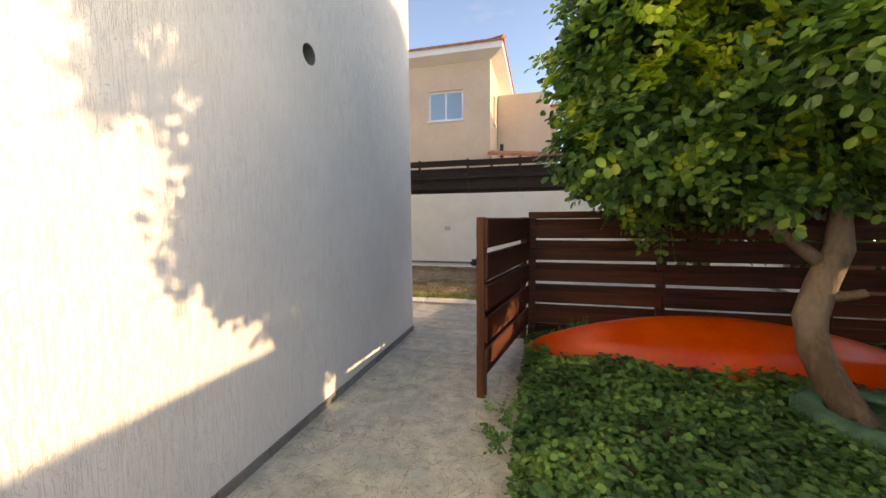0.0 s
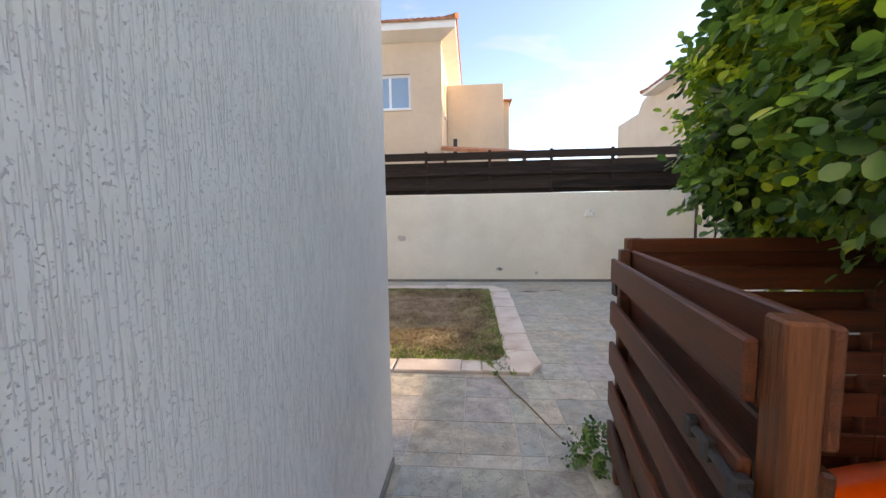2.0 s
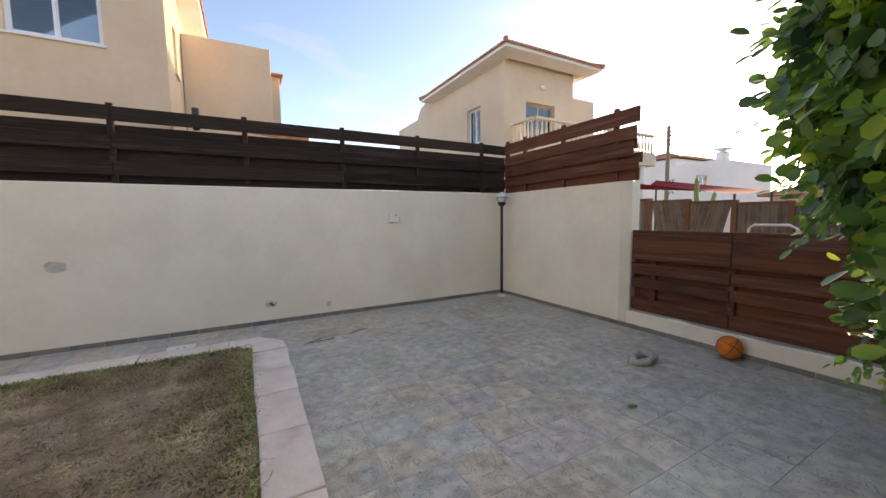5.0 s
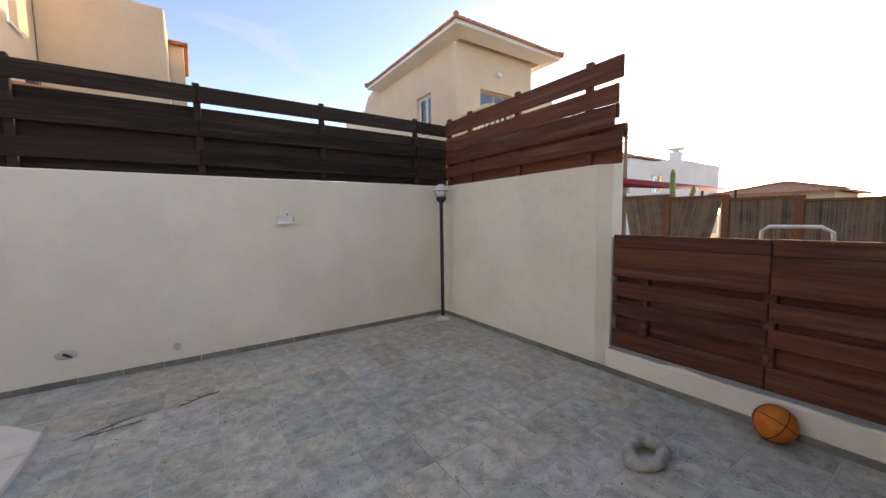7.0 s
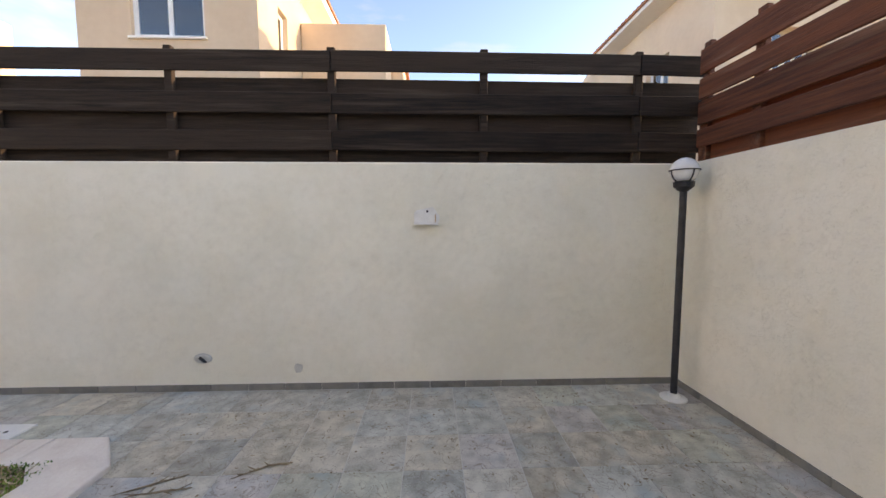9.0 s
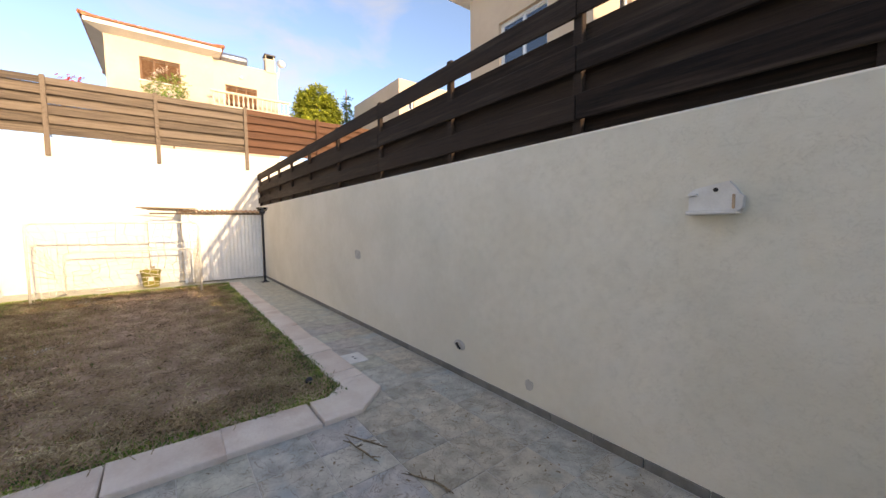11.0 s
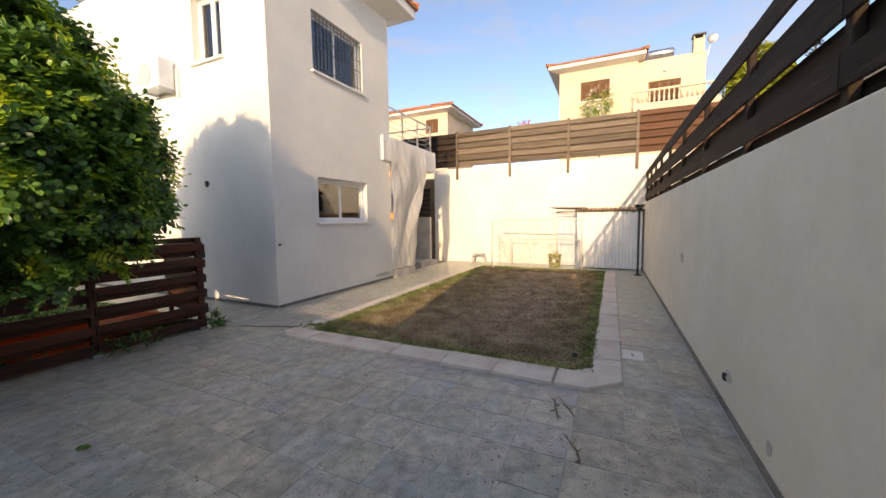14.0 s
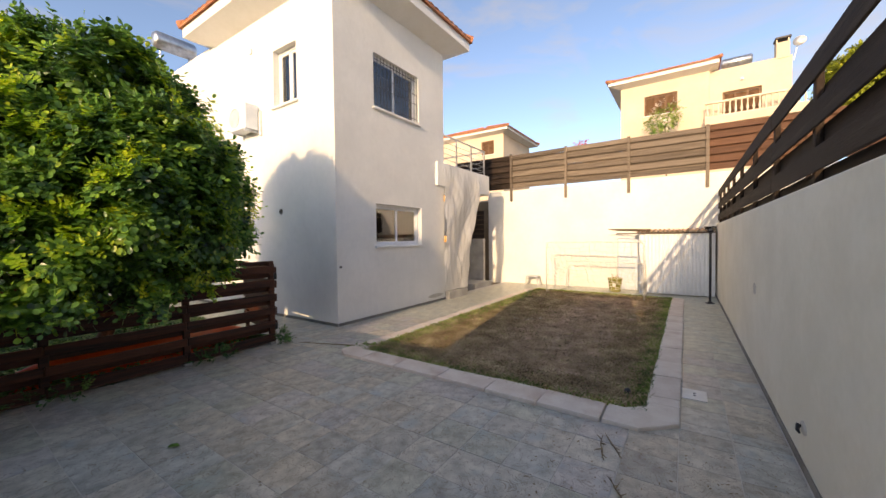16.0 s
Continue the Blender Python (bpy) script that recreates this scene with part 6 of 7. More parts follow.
lamp1 = garden_lamp(3.74, 8.79, "black garden lamp post with a white globe")
part("collar", lathe([(0.03, 1.78), (0.075, 1.82), (0.08, 1.86), (0.05, 1.87)], 16, pose(3.74, 8.79, 0)), M["black_metal"], lamp1)
gl = bmesh.new()
bmesh.ops.create_uvsphere(gl, u_segments=22, v_segments=14, radius=0.105, matrix=pose(3.74, 8.79, 1.955))
globe = part("globe", gl, M["globe"], lamp1, "white opal globe with a wire cage", smooth=True)
for a in (0, 90):
    cage = bmesh.new()
    pts = [(3.74 + 0.112 * math.cos(t) * math.cos(radians(a)), 8.79 + 0.112 * math.cos(t) * math.sin(radians(a)), 1.955 + 0.112 * math.sin(t)) for t in [math.pi * (-0.5 + k / 10) - math.pi / 2 * 0 for k in range(0, 6)]]
    part("cage_wire", swept(pts, [0.005] * 6, 6), M["black_metal"], globe)
    pts2 = [(2 * 3.74 - q[0], 2 * 8.79 - q[1], q[2]) for q in pts]
    part("cage_wire", swept(pts2, [0.005] * 6, 6), M["black_metal"], globe)
hoop = [(3.74 + 0.112 * math.cos(k * math.pi / 8), 8.79 + 0.112 * math.sin(k * math.pi / 8), 1.955) for k in range(17)]
part("cage_hoop", swept(hoop, [0.005] * 17, 6), M["black_metal"], globe)

lamp2 = garden_lamp(-8.2, 8.88, "black garden lamp post with an empty glass bowl")
part("collar", lathe([(0.03, 1.78), (0.07, 1.81), (0.07, 1.84), (0.05, 1.85)], 16, pose(-8.2, 8.88, 0)), M["black_metal"], lamp2)
bowl = part("bowl", lathe([(0.05, 1.84), (0.10, 1.87), (0.135, 1.93), (0.14, 1.96), (0.132, 1.96), (0.125, 1.93), (0.09, 1.88)], 20, pose(-8.2, 8.88, 0)), M["glass"], lamp2, smooth=True)
part("bulb_holder", tubed((-8.2, 8.88, 1.85), (-8.2, 8.88, 1.95), 0.035), M["white_plastic"], lamp2)

# broken lamp fitting on the long wall
fit_box = thing("wall_fitting", (1.60, YW, 1.59), "broken white plastic wall fitting with rust stains", "wall fitting")
bm = bmesh.new()
for px, pz in ((1.49, 1.515), (1.49, 1.615), (1.515, 1.635), (1.655, 1.665), (1.675, 1.64), (1.70, 1.60), (1.715, 1.59), (1.71, 1.535), (1.69, 1.515)):
    bm.verts.new((px, YW + 0.0, pz))
bm.faces.new(bm.verts)
r = bmesh.ops.extrude_face_region(bm, geom=list(bm.faces))
bmesh.ops.translate(bm, verts=[q for q in r["geom"] if isinstance(q, bmesh.types.BMVert)], vec=(0, -0.045, 0))
bmesh.ops.recalc_face_normals(bm, faces=bm.faces)
part("back_plate", bm, M["white_plastic"], fit_box)
part("ledge", boxed(1.485, 1.70, YW - 0.075, YW, 1.505, 1.525, bevel=0.004), M["white_plastic"], fit_box)
part("clip", boxed(1.49, 1.53, YW - 0.065, YW - 0.04, 1.60, 1.612, bevel=0.003), M["white_plastic"], fit_box)
# uncut plate: a black disc paints the dark inside of the cable hole
part("cable_hole_shade", tubed((1.605, YW - 0.05, 1.625), (1.605, YW - 0.035, 1.625), 0.011), M["black_metal"], fit_box)
part("rust_edge", boxed(1.672, 1.684, YW - 0.052, YW - 0.03, 1.53, 1.60, bevel=0.003), M["corr_roof"], fit_box)

# torn-out socket, plugged hole and bare patches in the long wall
def blotch(name, x, z, w, h, depth, material, label, seed, y=None):
    r_ = random.Random(seed)
    bm = bmesh.new()
    n = 18
    pts = []
    for k in range(n):
        t = 2 * math.pi * k / n
        q = 1 + 0.28 * noise.noise(Vector((math.cos(t) * 1.6, math.sin(t) * 1.6, seed * 3.7)))
        pts.append(bm.verts.new((x + w / 2 * q * math.cos(t), (y or YW) - depth, z + h / 2 * q * math.sin(t))))
    bm.faces.new(pts)
    e = bmesh.ops.extrude_face_region(bm, geom=list(bm.faces))
    bmesh.ops.translate(bm, verts=[q for q in e["geom"] if isinstance(q, bmesh.types.BMVert)], vec=(0, depth + 0.01, 0))
    bmesh.ops.recalc_face_normals(bm, faces=bm.faces)
    return tagged(part(name, bm, material), label, "wall mark", kind="structure")


blotch("wall_patch", -2.74, 1.045, 0.20, 0.15, 0.004, M["patch"], "bare grey cement patch in the stucco", 2)
blotch("wall_patch", 0.42, 0.20, 0.075, 0.09, 0.006, M["patch"], "round cement plug in the stucco", 3)
blotch("house_stain", -4.9, 0.17, 0.7, 0.10, -0.001 + 0.004, M["patch"], "bare damp plaster at the house foot", 7, y=YH + 0.006)
sock = thing("socket_stub", (-0.43, YW, 0.30), "torn-out socket stub in the garden wall", "socket")
part("cement", lathe([(0.075, -0.004), (0.06, 0.008), (0.03, 0.012)], 12, pose(-0.43, YW, 0.30, 90, 0, 0) @ Matrix.Diagonal((1.2, 0.7, 1, 1))), M["patch"], sock)
part("wires", swept([(-0.45, YW, 0.30), (-0.44, YW - 0.03, 0.315), (-0.40, YW - 0.04, 0.29), (-0.385, YW - 0.03, 0.275)], [0.012, 0.014, 0.012, 0.008], 6), M["black_metal"], sock)

drain = thing("drain_cover", (-1.49, 8.42, 0), "square white plastic drain cover set in the path", "drain cover")
part("plate", boxed(-1.64, -1.345, 8.335, 8.56, -0.01, 0.012, bevel=0.004), M["white_plastic"], drain)
# no openings cut: black discs paint the dark of two finger holes
for a in (-0.03, 0.03):
    part("finger_hole_shade", tubed((-1.49 + a, 8.45, 0.008), (-1.49 + a, 8.45, 0.0145), 0.014), M["black_metal"], drain)

# ball against the plinth
ball = thing("basketball", (3.86, 4.93, 0.0), "scuffed orange basketball resting against the plinth", "ball")
bs = bmesh.new()
bmesh.ops.create_uvsphere(bs, u_segments=32, v_segments=20, radius=0.122)
ball_m = pose(3.825, 4.93, 0.123, 35, 20, 40)
part("skin", mesh_of("skin", bs, M["ball"], True), None, ball, "", ball_m)
for rx, ry in ((0, 0), (90, 0), (90, 90)):
    pts = [(0.1225 * math.cos(2 * math.pi * k / 36), 0.1225 * math.sin(2 * math.pi * k / 36), 0) for k in range(37)]
    part("seam", mesh_of("seam", swept(pts, [0.003] * 37, 5), M["ball_seam"]), None, ball, "", ball_m @ pose(0, 0, 0, rx, 0, ry))

# worn stone ring on the tiles
stn = bmesh.new()
seg, ring_n = 26, 12
rows_ = []
for i in range(seg):
    a = 2 * math.pi * i / seg
    row = []
    for j in range(ring_n):
        b = 2 * math.pi * j / ring_n
        q = 0.042 + 0.016 * noise.noise(Vector((math.cos(a) * 2, math.sin(a) * 2, j * 0.4)))
        rr0 = 0.105 + q * math.cos(b)
        row.append(stn.verts.new((2.93 + rr0 * 1.2 * math.cos(a), 5.34 + rr0 * 0.85 * math.sin(a), max(0.045 + q * 1.1 * math.sin(b), 0.0) + 0.02 * math.cos(a))))
    rows_.append(row)
for i in range(seg):
    for j in range(ring_n):
        stn.faces.new((rows_[i][j], rows_[(i + 1) % seg][j], rows_[(i + 1) % seg][(j + 1) % ring_n], rows_[i][(j + 1) % ring_n]))
tagged(part("stone_dish", stn, M["stone"], smooth=True), "pale worn stone dish lying on the tiles", "stone dish")

# kayak upside down along the fence
nl, ns = 60, 22
kv = []
k0, k1, KY = -0.20, 2.78, 2.09


def kayak_half(s):
    return 0.43 * max(math.sin(math.pi * s), 0.0) ** 0.85 + 0.008


for i in range(nl + 1):
    s = i / nl
    x = k0 + (k1 - k0) * s
    w = kayak_half(s)
    h = 0.13 + 0.345 * max(math.sin(math.pi * s), 0.0) ** 0.7
    low = 0.045 + 0.06 * (abs(2 * s - 1) ** 3)
    for j in range(ns + 1):
        u = -math.cos(math.pi * j / ns)
        q = abs(u)
        rise = 1 - 0.42 * (q / 0.78) ** 1.7 if q < 0.78 else 0.58 * max(1 - (q - 0.78) / 0.22, 0) ** 0.75
        keel = 0.012 * math.exp(-((q - 0.0) / 0.07) ** 2) + 0.016 * math.exp(-((q - 0.76) / 0.05) ** 2)
        kv.append((x, KY + u * w, low + (h - low) * rise + keel * math.sin(math.pi * s)))
ki = np.arange((nl + 1) * (ns + 1)).reshape(nl + 1, ns + 1)
kf = np.stack([ki[:-1, :-1], ki[1:, :-1], ki[1:, 1:], ki[:-1, 1:]], -1).reshape(-1, 4)
kayak = thing("kayak", (1.3, 2.09, 0.03), "orange plastic kayak lying upside down by the fence", "kayak")
hull = part("hull", array_mesh("hull", kv, kf, M["kayak"], True), None, kayak)
for x in (-0.15, 2.73):
    part("toggle", boxed(x - 0.03, x + 0.03, KY - 0.03, KY + 0.03, 0.035, 0.12, bevel=0.01), M["black_metal"], kayak)
for sgn in (-1, 1):
    pts = []
    for i in range(0, nl + 1, 3):
        s = i / nl
        pts.append((k0 + (k1 - k0) * s, KY + sgn * kayak_half(s), 0.05 + 0.06 * (abs(2 * s - 1) ** 3)))
    part("gunwale", swept(pts, [0.016] * len(pts), 8), M["kayak"], kayak, smooth=True)

# tyre round the trunk
tyre = thing("tyre_planter", (1.78, 1.30, 0), "green painted tyre lying round the tree trunk", "tyre")
ty = bmesh.new()
prof_t = [(0.24, 0.02), (0.26, 0.0), (0.34, 0.0), (0.37, 0.035), (0.37, 0.155), (0.34, 0.19), (0.26, 0.185), (0.24, 0.165), (0.255, 0.14), (0.33, 0.15), (0.34, 0.06), (0.26, 0.045)]
seg = 48
rings = [[ty.verts.new((1.80 + q * 1.05 * math.cos(2 * math.pi * j / seg), 1.18 + q * math.sin(2 * math.pi * j / seg), z + 0.01)) for j in range(seg)] for q, z in prof_t]
for i in range(len(rings)):
    r0, r1 = rings[i], rings[(i + 1) % len(rings)]
    for j in range(seg):
        ty.faces.new((r0[j], r0[(j + 1) % seg], r1[(j + 1) % seg], r1[j]))
carc = part("carcass", ty, M["rubber"], tyre, smooth=True)
lug_me = mesh_of("tread_lug", boxed(-0.012, 0.012, -0.016, 0.016, -0.035, 0.035, bevel=0.004), M["rubber"])
for j in range(44):
    a = 2 * math.pi * j / 44
    for z in (0.06, 0.145):
        part("tread_lug", lug_me, None, tyre, "", pose(1.80 + 0.375 * 1.05 * math.cos(a), 1.18 + 0.375 * math.sin(a), z, 0, 0, math.degrees(a)))

# goal
goal = thing("football_goal", (-8.4, 6.1, 0), "small white tube football goal with a torn net", "goal")
A, B = Vector((-8.05, 4.72, 0)), Vector((-7.72, 7.45, 0))
back = Vector((-1.2, 0.12, 0))
H = 1.58
def tube_run(pts, rad, name, mt="goal_paint"):
    part(name, swept(pts, [rad] * len(pts), 10), M[mt], goal, smooth=True)
def corner(p, q, rr, k=4):
    return [p + (q - p) * (j / k) for j in range(k + 1)]
up_ = Vector((0, 0, 1))
arc = lambda c, a, b, n_=5: [c + a * math.cos(math.pi / 2 * k / n_) + b * math.sin(math.pi / 2 * k / n_) for k in range(n_ + 1)]
dAB = (B - A).normalized()
front = [A] + arc(A + up_ * (H - 0.12) + dAB * 0.12, -dAB * 0.12, up_ * 0.12) + arc(B + up_ * (H - 0.12) - dAB * 0.12, up_ * 0.12, dAB * 0.12) + [B]
tube_run(front, 0.021, "front_frame")
A2, B2 = A + back + dAB * 0.18, B + back - dAB * 0.18
rear = [A2 + up_ * 0.0] + arc(A2 + up_ * 0.83 + dAB * 0.1, -dAB * 0.1, up_ * 0.1) + arc(B2 + up_ * 0.83 - dAB * 0.1, up_ * 0.1, dAB * 0.1) + [B2]
tube_run(rear, 0.017, "rear_frame")
for p, q in ((A, A2), (B, B2)):
    tube_run([p + up_ * 0.02, q + up_ * 0.02], 0.017, "ground_bar")
rg = random.Random(4)
net = bmesh.new()
nx_, nz_ = 17, 12
def net_pt(u, v):
    top = A + (B - A) * u + up_ * H
    bot = A2 + (B2 - A2) * u + up_ * 0.06
    p = top.lerp(bot, v)
    sag = 0.14 * math.sin(math.pi * v) * (0.6 + 0.4 * math.sin(u * 9))
    return p + Vector((0.05 * math.sin(u * 17 + v * 5), 0.03 * math.sin(v * 13 + u * 3), -sag)) + Vector((rg.uniform(-0.03, 0.03), rg.uniform(-0.03, 0.03), rg.uniform(-0.03, 0.03)))
pts_ = [[net_pt(i / nx_, j / nz_) for j in range(nz_ + 1)] for i in range(nx_ + 1)]
for i in range(nx_ + 1):
    for j in range(nz_ + 1):
        if i < nx_ and rg.random() < 0.86:
            tube(net, pts_[i][j], pts_[i + 1][j], 0.0055, seg=4, caps=False)
        if j < nz_ and rg.random() < 0.86:
            tube(net, pts_[i][j], pts_[i][j + 1], 0.0055, seg=4, caps=False)
for p, q in ((A, A2), (B, B2)):
    for k in range(9):
        z0 = 0.1 + 0.16 * k
        tube(net, p + up_ * z0, p.lerp(q, 0.9 - 0.05 * k) + up_ * (z0 * 0.62 + 0.02), 0.0055, seg=4, caps=False)
    for k in range(5):
        w = (k + 0.5) / 5
        tube(net, p.lerp(q, w * 0.9) + up_ * (1.45 - 0.55 * w), p.lerp(q, w) + up_ * 0.05, 0.0055, seg=4, caps=False)
part("net", net, M["net"], goal, "torn knotted white net")

# shed in the corner
shed = thing("shed", (-9.6, 8.2, 0), "low shed of pale corrugated sheet with brown roof", "shed")
def corrugated(name, m, w, h, mt, label="", amp=0.012, pitch=0.095):
    n_ = int(w / pitch * 8)
    us = np.linspace(0, w, n_ + 1)
    ys = amp * np.sin(2 * np.pi * us / pitch)
    v = [(u, yy + o, z) for z in (0, h) for o in (0, 0.002) for u, yy in zip(us, ys)]
    k_ = n_ + 1
    f = []
    for i in range(n_):
        f += [(i, i + 1, 2 * k_ + i + 1, 2 * k_ + i), (3 * k_ + i, 3 * k_ + i + 1, k_ + i + 1, k_ + i)]
    me = array_mesh(name, v, f, mt, True)
    return part(name, me, None, shed, label, m)
corrugated("front_sheet", Matrix(((0, -1, 0, -9.25), (1, 0, 0, 7.28), (0, 0, 1, 0.03), (0, 0, 0, 1))), 1.76, 1.80, M["corrugated"], "pale corrugated front sheet")
part("side_panel", boxed(-9.98, -9.27, 7.24, 7.275, 0.02, 1.83), M["corrugated"], shed)
part("frame_post", boxed(-9.32, -9.26, 7.18, 7.24, 0.0, 1.84, bevel=0.004), M["white_metal"], shed)
corrugated("roof_sheet", Matrix(((0, -1, 0.0, -9.15), (1, 0, 0, 7.12), (0, 0, 1, 1.86), (0, 0, 0, 1))) @ pose(0, 0, 0, -84, 0, 0), 1.94, 0.86, M["corr_roof"], "brown corrugated roof sheet", 0.02, 0.12)
part("roof_batten", boxed(-9.24, -9.19, 6.55, 9.05, 1.80, 1.84, bevel=0.004), M["grey_wood"], shed)
for k in range(3):
    part("loose_stick", tubed((-9.5 + 0.1 * k, 6.5 - 0.1 * k, 1.93 + 0.02 * k), (-9.3 + 0.1 * k, 7.5, 1.88 + 0.03 * k), 0.014, seg=6), M["twig"], shed)
panel = thing("leaning_panel", (-9.75, 6.83, 0), "pale grey door panel leaning on the wall", "panel")
part("leaf", boxed(-9.86, -9.82, 6.5, 7.16, 0.01, 1.68, bevel=0.006), M["white_metal"], panel)
part("edge_trim", boxed(-9.82, -9.805, 6.5, 6.53, 0.01, 1.68), M["steel"], panel)
pot = thing("plant_pot", (-9.35, 6.5, 0), "olive green plastic pot with dry soil", "pot")
part("body", lathe([(0.15, 0.0), (0.165, 0.02), (0.20, 0.36), (0.215, 0.37), (0.215, 0.42), (0.195, 0.42), (0.185, 0.36)], 22, pose(-9.35, 6.5, 0)), M["pot"], pot, smooth=True)
part("label", boxed(-9.162, -9.155, 6.45, 6.55, 0.17, 0.27, bevel=0.002), M["white_plastic"], pot)
part("soil", lathe([(0.02, 0.38), (0.18, 0.385), (0.18, 0.36)], 18, pose(-9.35, 6.5, 0)), M["soil"], pot)
tagged(leafy("dry_stems", [(-9.35, 6.5, 0.46)], [(0.12, 0.14, 0.06)], 24, 0.03, M["straw"], pot, 77, pinnate=False, shell=0.1), kind="stuff")

stool = thing("stool", (-9.55, 3.72, 0), "small light grey plastic step stool", "stool")
part("seat", boxed(-9.72, -9.38, 3.50, 3.94, 0.32, 0.35, bevel=0.012), M["stool"], stool)
for lx in (-9.68, -9.42):
    for ly in (3.51, 3.93):
        part("leg", swept([(lx, ly + (0.02 if ly < 3.7 else -0.02), 0.33), (lx, ly, 0.15), (lx, ly + (-0.03 if ly < 3.7 else 0.03), 0.0)], [0.024, 0.024, 0.03], 8), M["stool"], stool)
for ly in (3.52, 3.92):
    part("side_rail", boxed(-9.66, -9.44, ly - 0.012, ly + 0.012, 0.2, 0.24, bevel=0.004), M["stool"], stool)

# outdoor unit on the east face
ac = thing("air_conditioner", (-1.38, -0.35, 4.3), "white outdoor air conditioner on wall brackets", "air conditioner")
part("casing", boxed(-1.50, -1.20, -0.75, 0.02, 4.32, 4.90, bevel=0.015), M["white_metal"], ac)
part("fan_grille", lathe([(0.02, 0.0), (0.05, 0.006), (0.08, 0.0), (0.11, 0.006), (0.14, 0.0), (0.17, 0.006), (0.20, 0.0), (0.22, 0.012), (0.22, 0.0)], 24, pose(-1.198, -0.45, 4.61, 0, 90, 0)), M["stool"], ac)
for y in (-0.65, -0.08):
    part("bracket", boxed(-1.555, -1.22, y - 0.02, y + 0.02, 4.28, 4.32), M["white_metal"], ac)
part("pipe_cover", boxed(-1.553, -1.50, 0.03, 0.10, 4.2, 4.75, bevel=0.006), M["white_plastic"], ac)

# litter on the tiles
lit = random.Random(17)
for k, (x0, y0) in enumerate(((0.25, 7.85), (0.75, 8.05), (0.15, 7.95))):
    p = [Vector((x0, y0, 0.006))]
    a = lit.uniform(0, 6.28)
    for j in range(5):
        a += lit.uniform(-0.3, 0.3)
        p.append(p[-1] + Vector((math.cos(a) * 0.07, math.sin(a) * 0.07, lit.uniform(-0.001, 0.006))))
    tw = thing("twig", p[0], "dry brown twig lying on the tiles", "twig", "litter on the tiles")
    part("stem", swept(p, [0.003, 0.005, 0.006, 0.005, 0.004, 0.0015], 6), M["twig"], tw)
    for j in (1, 1, 2, 2, 3, 3, 4):
        part("side_shoot", tubed(p[j], p[j] + Vector((lit.uniform(-0.08, 0.08), lit.uniform(-0.05, 0.05), lit.uniform(0.0, 0.015))), 0.005, 0.002, seg=5), M["twig"], tw)
drag = [Vector(q) for q in ((-0.95, 4.33, 0.05), (-0.915, 4.2, 0.05), (-0.885, 4.10, 0.052), (-0.84, 3.97, 0.02), (-0.80, 3.86, 0.008), (-0.755, 3.73, 0.008), (-0.71, 3.60, 0.008), (-0.64, 3.45, 0.007), (-0.58, 3.28, 0.007), (-0.51, 3.08, 0.007), (-0.46, 2.95, 0.005))]
runner = thing("grass_runner", drag[0], "dark dried grass runner trailing over the kerb onto tiles", "runner")
part("stem", swept(drag, [0.005, 0.009, 0.010, 0.009, 0.008, 0.008, 0.008, 0.007, 0.006, 0.005, 0.002], 7), M["twig"], runner)
leafy("leaves", [drag[1], drag[2], drag[3]], [(0.04, 0.07, 0.012), (0.03, 0.05, 0.01), (0.02, 0.05, 0.008)], 60, 0.018, M["grass"], runner, 91, pinnate=False, shell=0.05, cull=False)
fallen = np.random.default_rng(12)
n = 420
lx = fallen.uniform(-0.3, 3.8, n)
ly = np.where(fallen.random(n) < 0.55, fallen.uniform(7.4, 9.0, n), fallen.uniform(3.0, 8.9, n))
a = fallen.uniform(0, 6.28, n)
v, f = leaflets(np.stack([lx, ly, np.full(n, 0.006)], -1), np.stack([np.cos(a), np.sin(a), np.zeros(n) + 0.05], -1), np.tile([0.1, 0.0, 1.0], (n, 1)), fallen.uniform(0.012, 0.034, n), fallen.uniform(0.003, 0.008, n), 0.4)
tagged(part("leaf_litter", array_mesh("leaf_litter", v, f, M["twig"]), None), "scattered dry leaf litter on the yard tiles", "leaves", kind="stuff")
one = thing("fallen_leaf", (1.95, 4.85, 0.004), "single green leaf lying on the tiles", "leaf")
v, f = leaflets([(1.95, 4.85, 0.006)], [(0.7, -0.5, 0.05)], [(0, 0.1, 1)], [0.09], [0.028], 0.4)
part("blade", array_mesh("blade", v, f, M["leaf"]), None, one)
tuft = thing("grass_tuft", (-0.8, 4.1, 0.03), "grass growing through a joint in the kerb", "grass")
g2 = np.random.default_rng(90)
n = 90
tx = g2.uniform(0, 1, n)
a = g2.uniform(0, 6.28, n)
v, f = leaflets(np.stack([-0.84 + tx * 0.16 + g2.normal(size=n) * 0.015, 4.22 - tx * 0.32 + g2.normal(size=n) * 0.015, np.full(n, 0.02)], -1), np.stack([np.cos(a), np.sin(a), g2.uniform(0.4, 1.6, n)], -1), g2.normal(size=(n, 3)), g2.uniform(0.03, 0.06, n), np.full(n, 0.004), 0.1)
part("blades", array_mesh("blades", v, f, M["grass"]), None, tuft)
lb = bmesh.new()
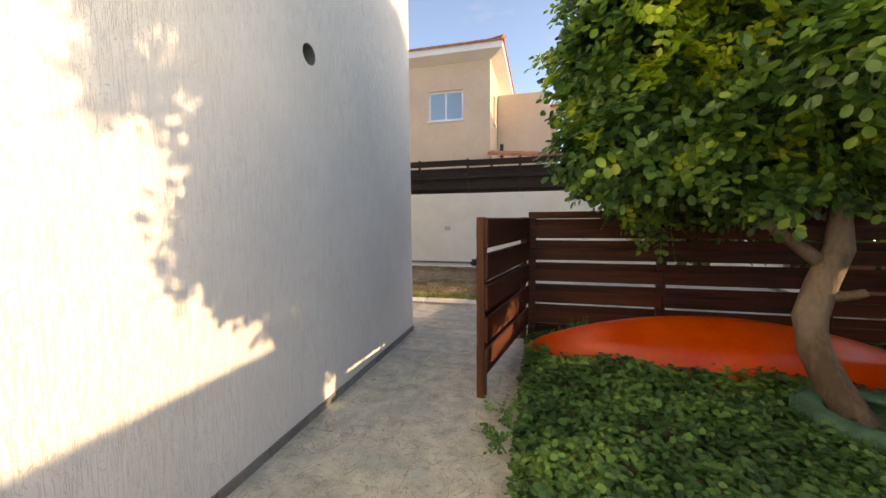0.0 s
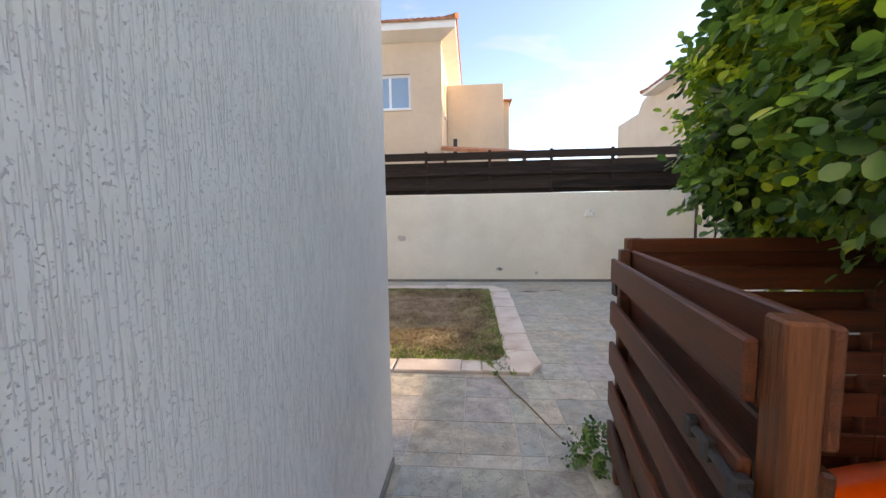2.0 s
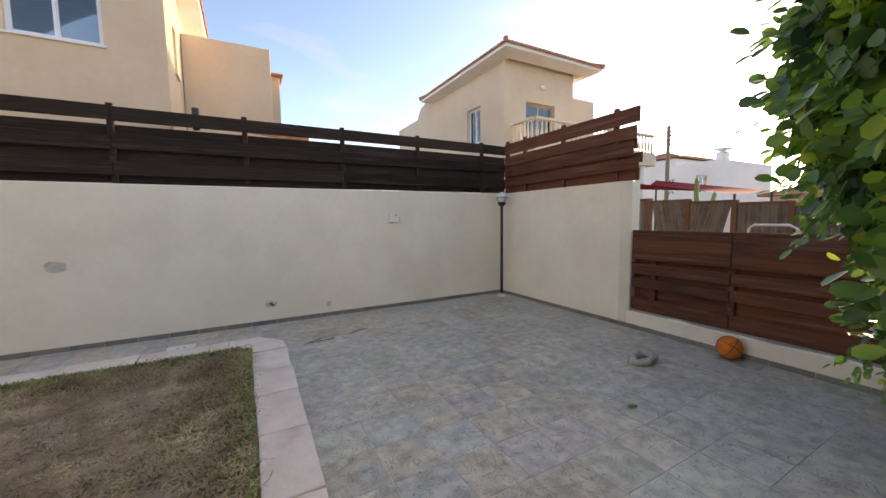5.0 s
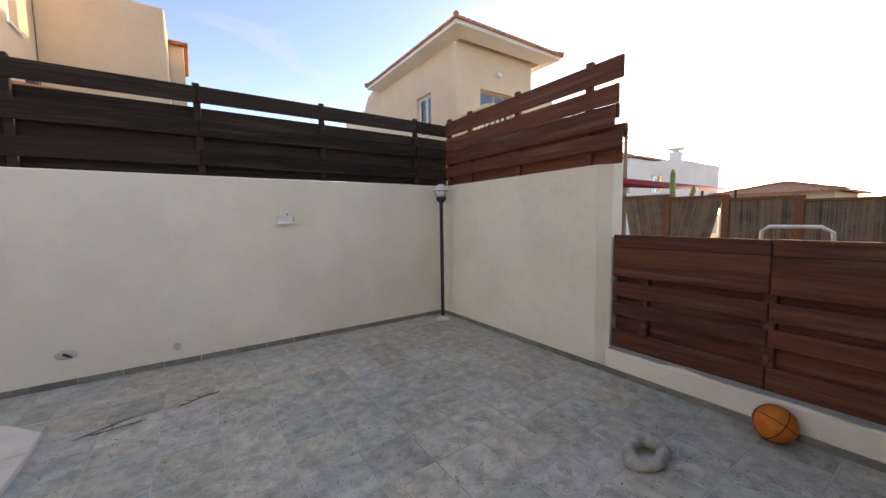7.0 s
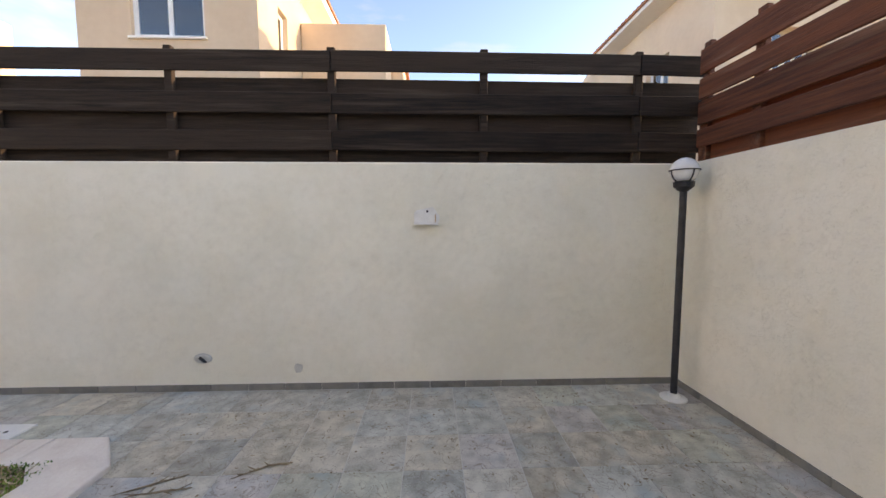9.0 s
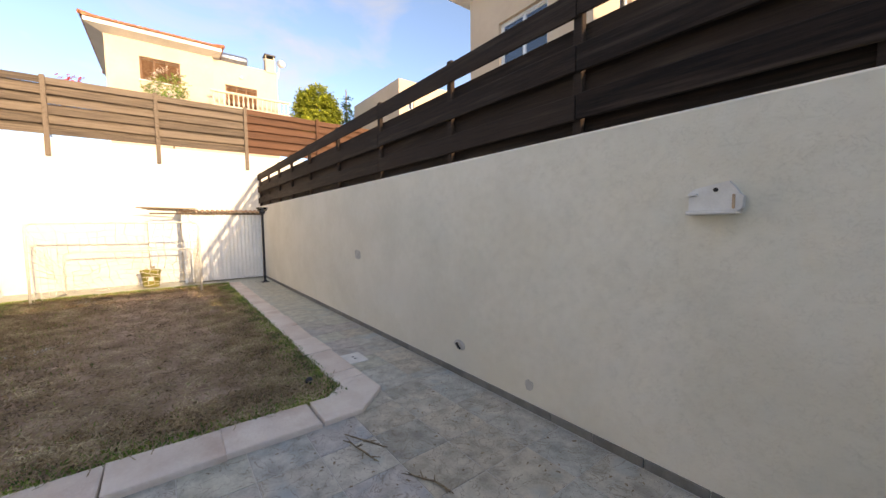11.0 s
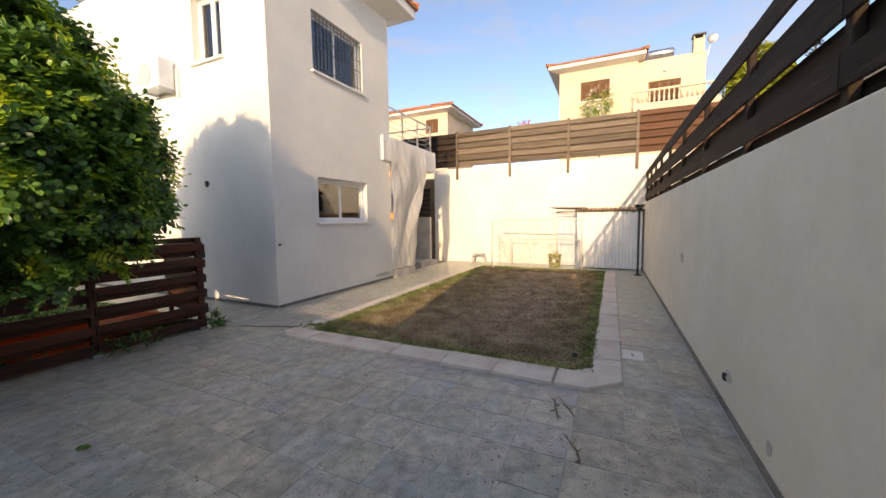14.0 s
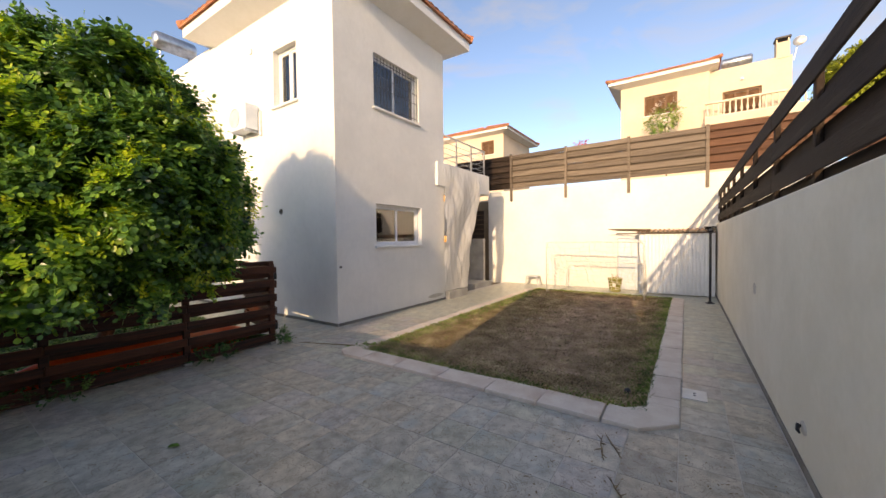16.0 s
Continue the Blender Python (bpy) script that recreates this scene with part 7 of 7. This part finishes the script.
bmesh.ops.create_uvsphere(lb, u_segments=14, v_segments=10, radius=0.035, matrix=pose(-1.12, 7.85, 0.045))
tagged(part("small_ball", lb, M["black_metal"], smooth=True), "small dark ball lying in the lawn grass", "ball")

# ---- paving tiles ----
TS, GAP = 0.37, 0.005
paving = thing("paving", (1.5, 6.0, 0), "grey-beige slate-look stoneware tiles", "paving", kind="structure")
tile_me = {}


def tile_mesh(w, d):
    key = (round(w, 3), round(d, 3))
    if key not in tile_me:
        tile_me[key] = mesh_of("tile", boxed(-w / 2, w / 2, -d / 2, d / 2, -0.012, 0.0, bevel=0.0012), M["tile"])
    return tile_me[key]


far_bm = bmesh.new()
cells = []
tr = random.Random(31)
x_lines = [-0.39 + TS * k for k in range(-26, 12)]
y_lines = [7.215 + TS * k for k in range(-31, 6)]


def clip_cells(x0, x1, y0, y1):
    for xa in x_lines:
        for ya in y_lines:
            a, b, c, d = max(xa, x0), min(xa + TS, x1), max(ya, y0), min(ya + TS, y1)
            if b - a > 0.03 and d - c > 0.03:
                cells.append((a, b, c, d))


clip_cells(-0.60, XE, YH + 0.0, YW)
clip_cells(XF, -0.60, YH, KO_S + 0.02)
clip_cells(XF, -0.60, KO_N, YW)
clip_cells(XF, KW, KO_S + 0.02, KO_N)
clip_cells(XH, -0.2, -4.2, YH)
cells = [c for c in cells if not (c[0] > -0.2 and c[3] < 2.62)]
cells.sort(key=lambda c: math.hypot((c[0] + c[1]) / 2 - 1.2, ((c[2] + c[3]) / 2 - 6.4) * 0.9))
for i, (a, b, c, d) in enumerate(cells):
    w, h = b - a - GAP, d - c - GAP
    if i < 300:
        part("tile", tile_mesh(w, h), None, paving, "", pose((a + b) / 2, (c + d) / 2, tr.uniform(-0.0012, 0.0012), tr.uniform(-0.12, 0.12), tr.uniform(-0.12, 0.12), 0))
    else:
        box(far_bm, a + GAP / 2, b - GAP / 2, c + GAP / 2, d - GAP / 2, -0.012, tr.uniform(-0.0012, 0.0012))
part("far_tiles", far_bm, M["tile"], paving, kind="stuff")
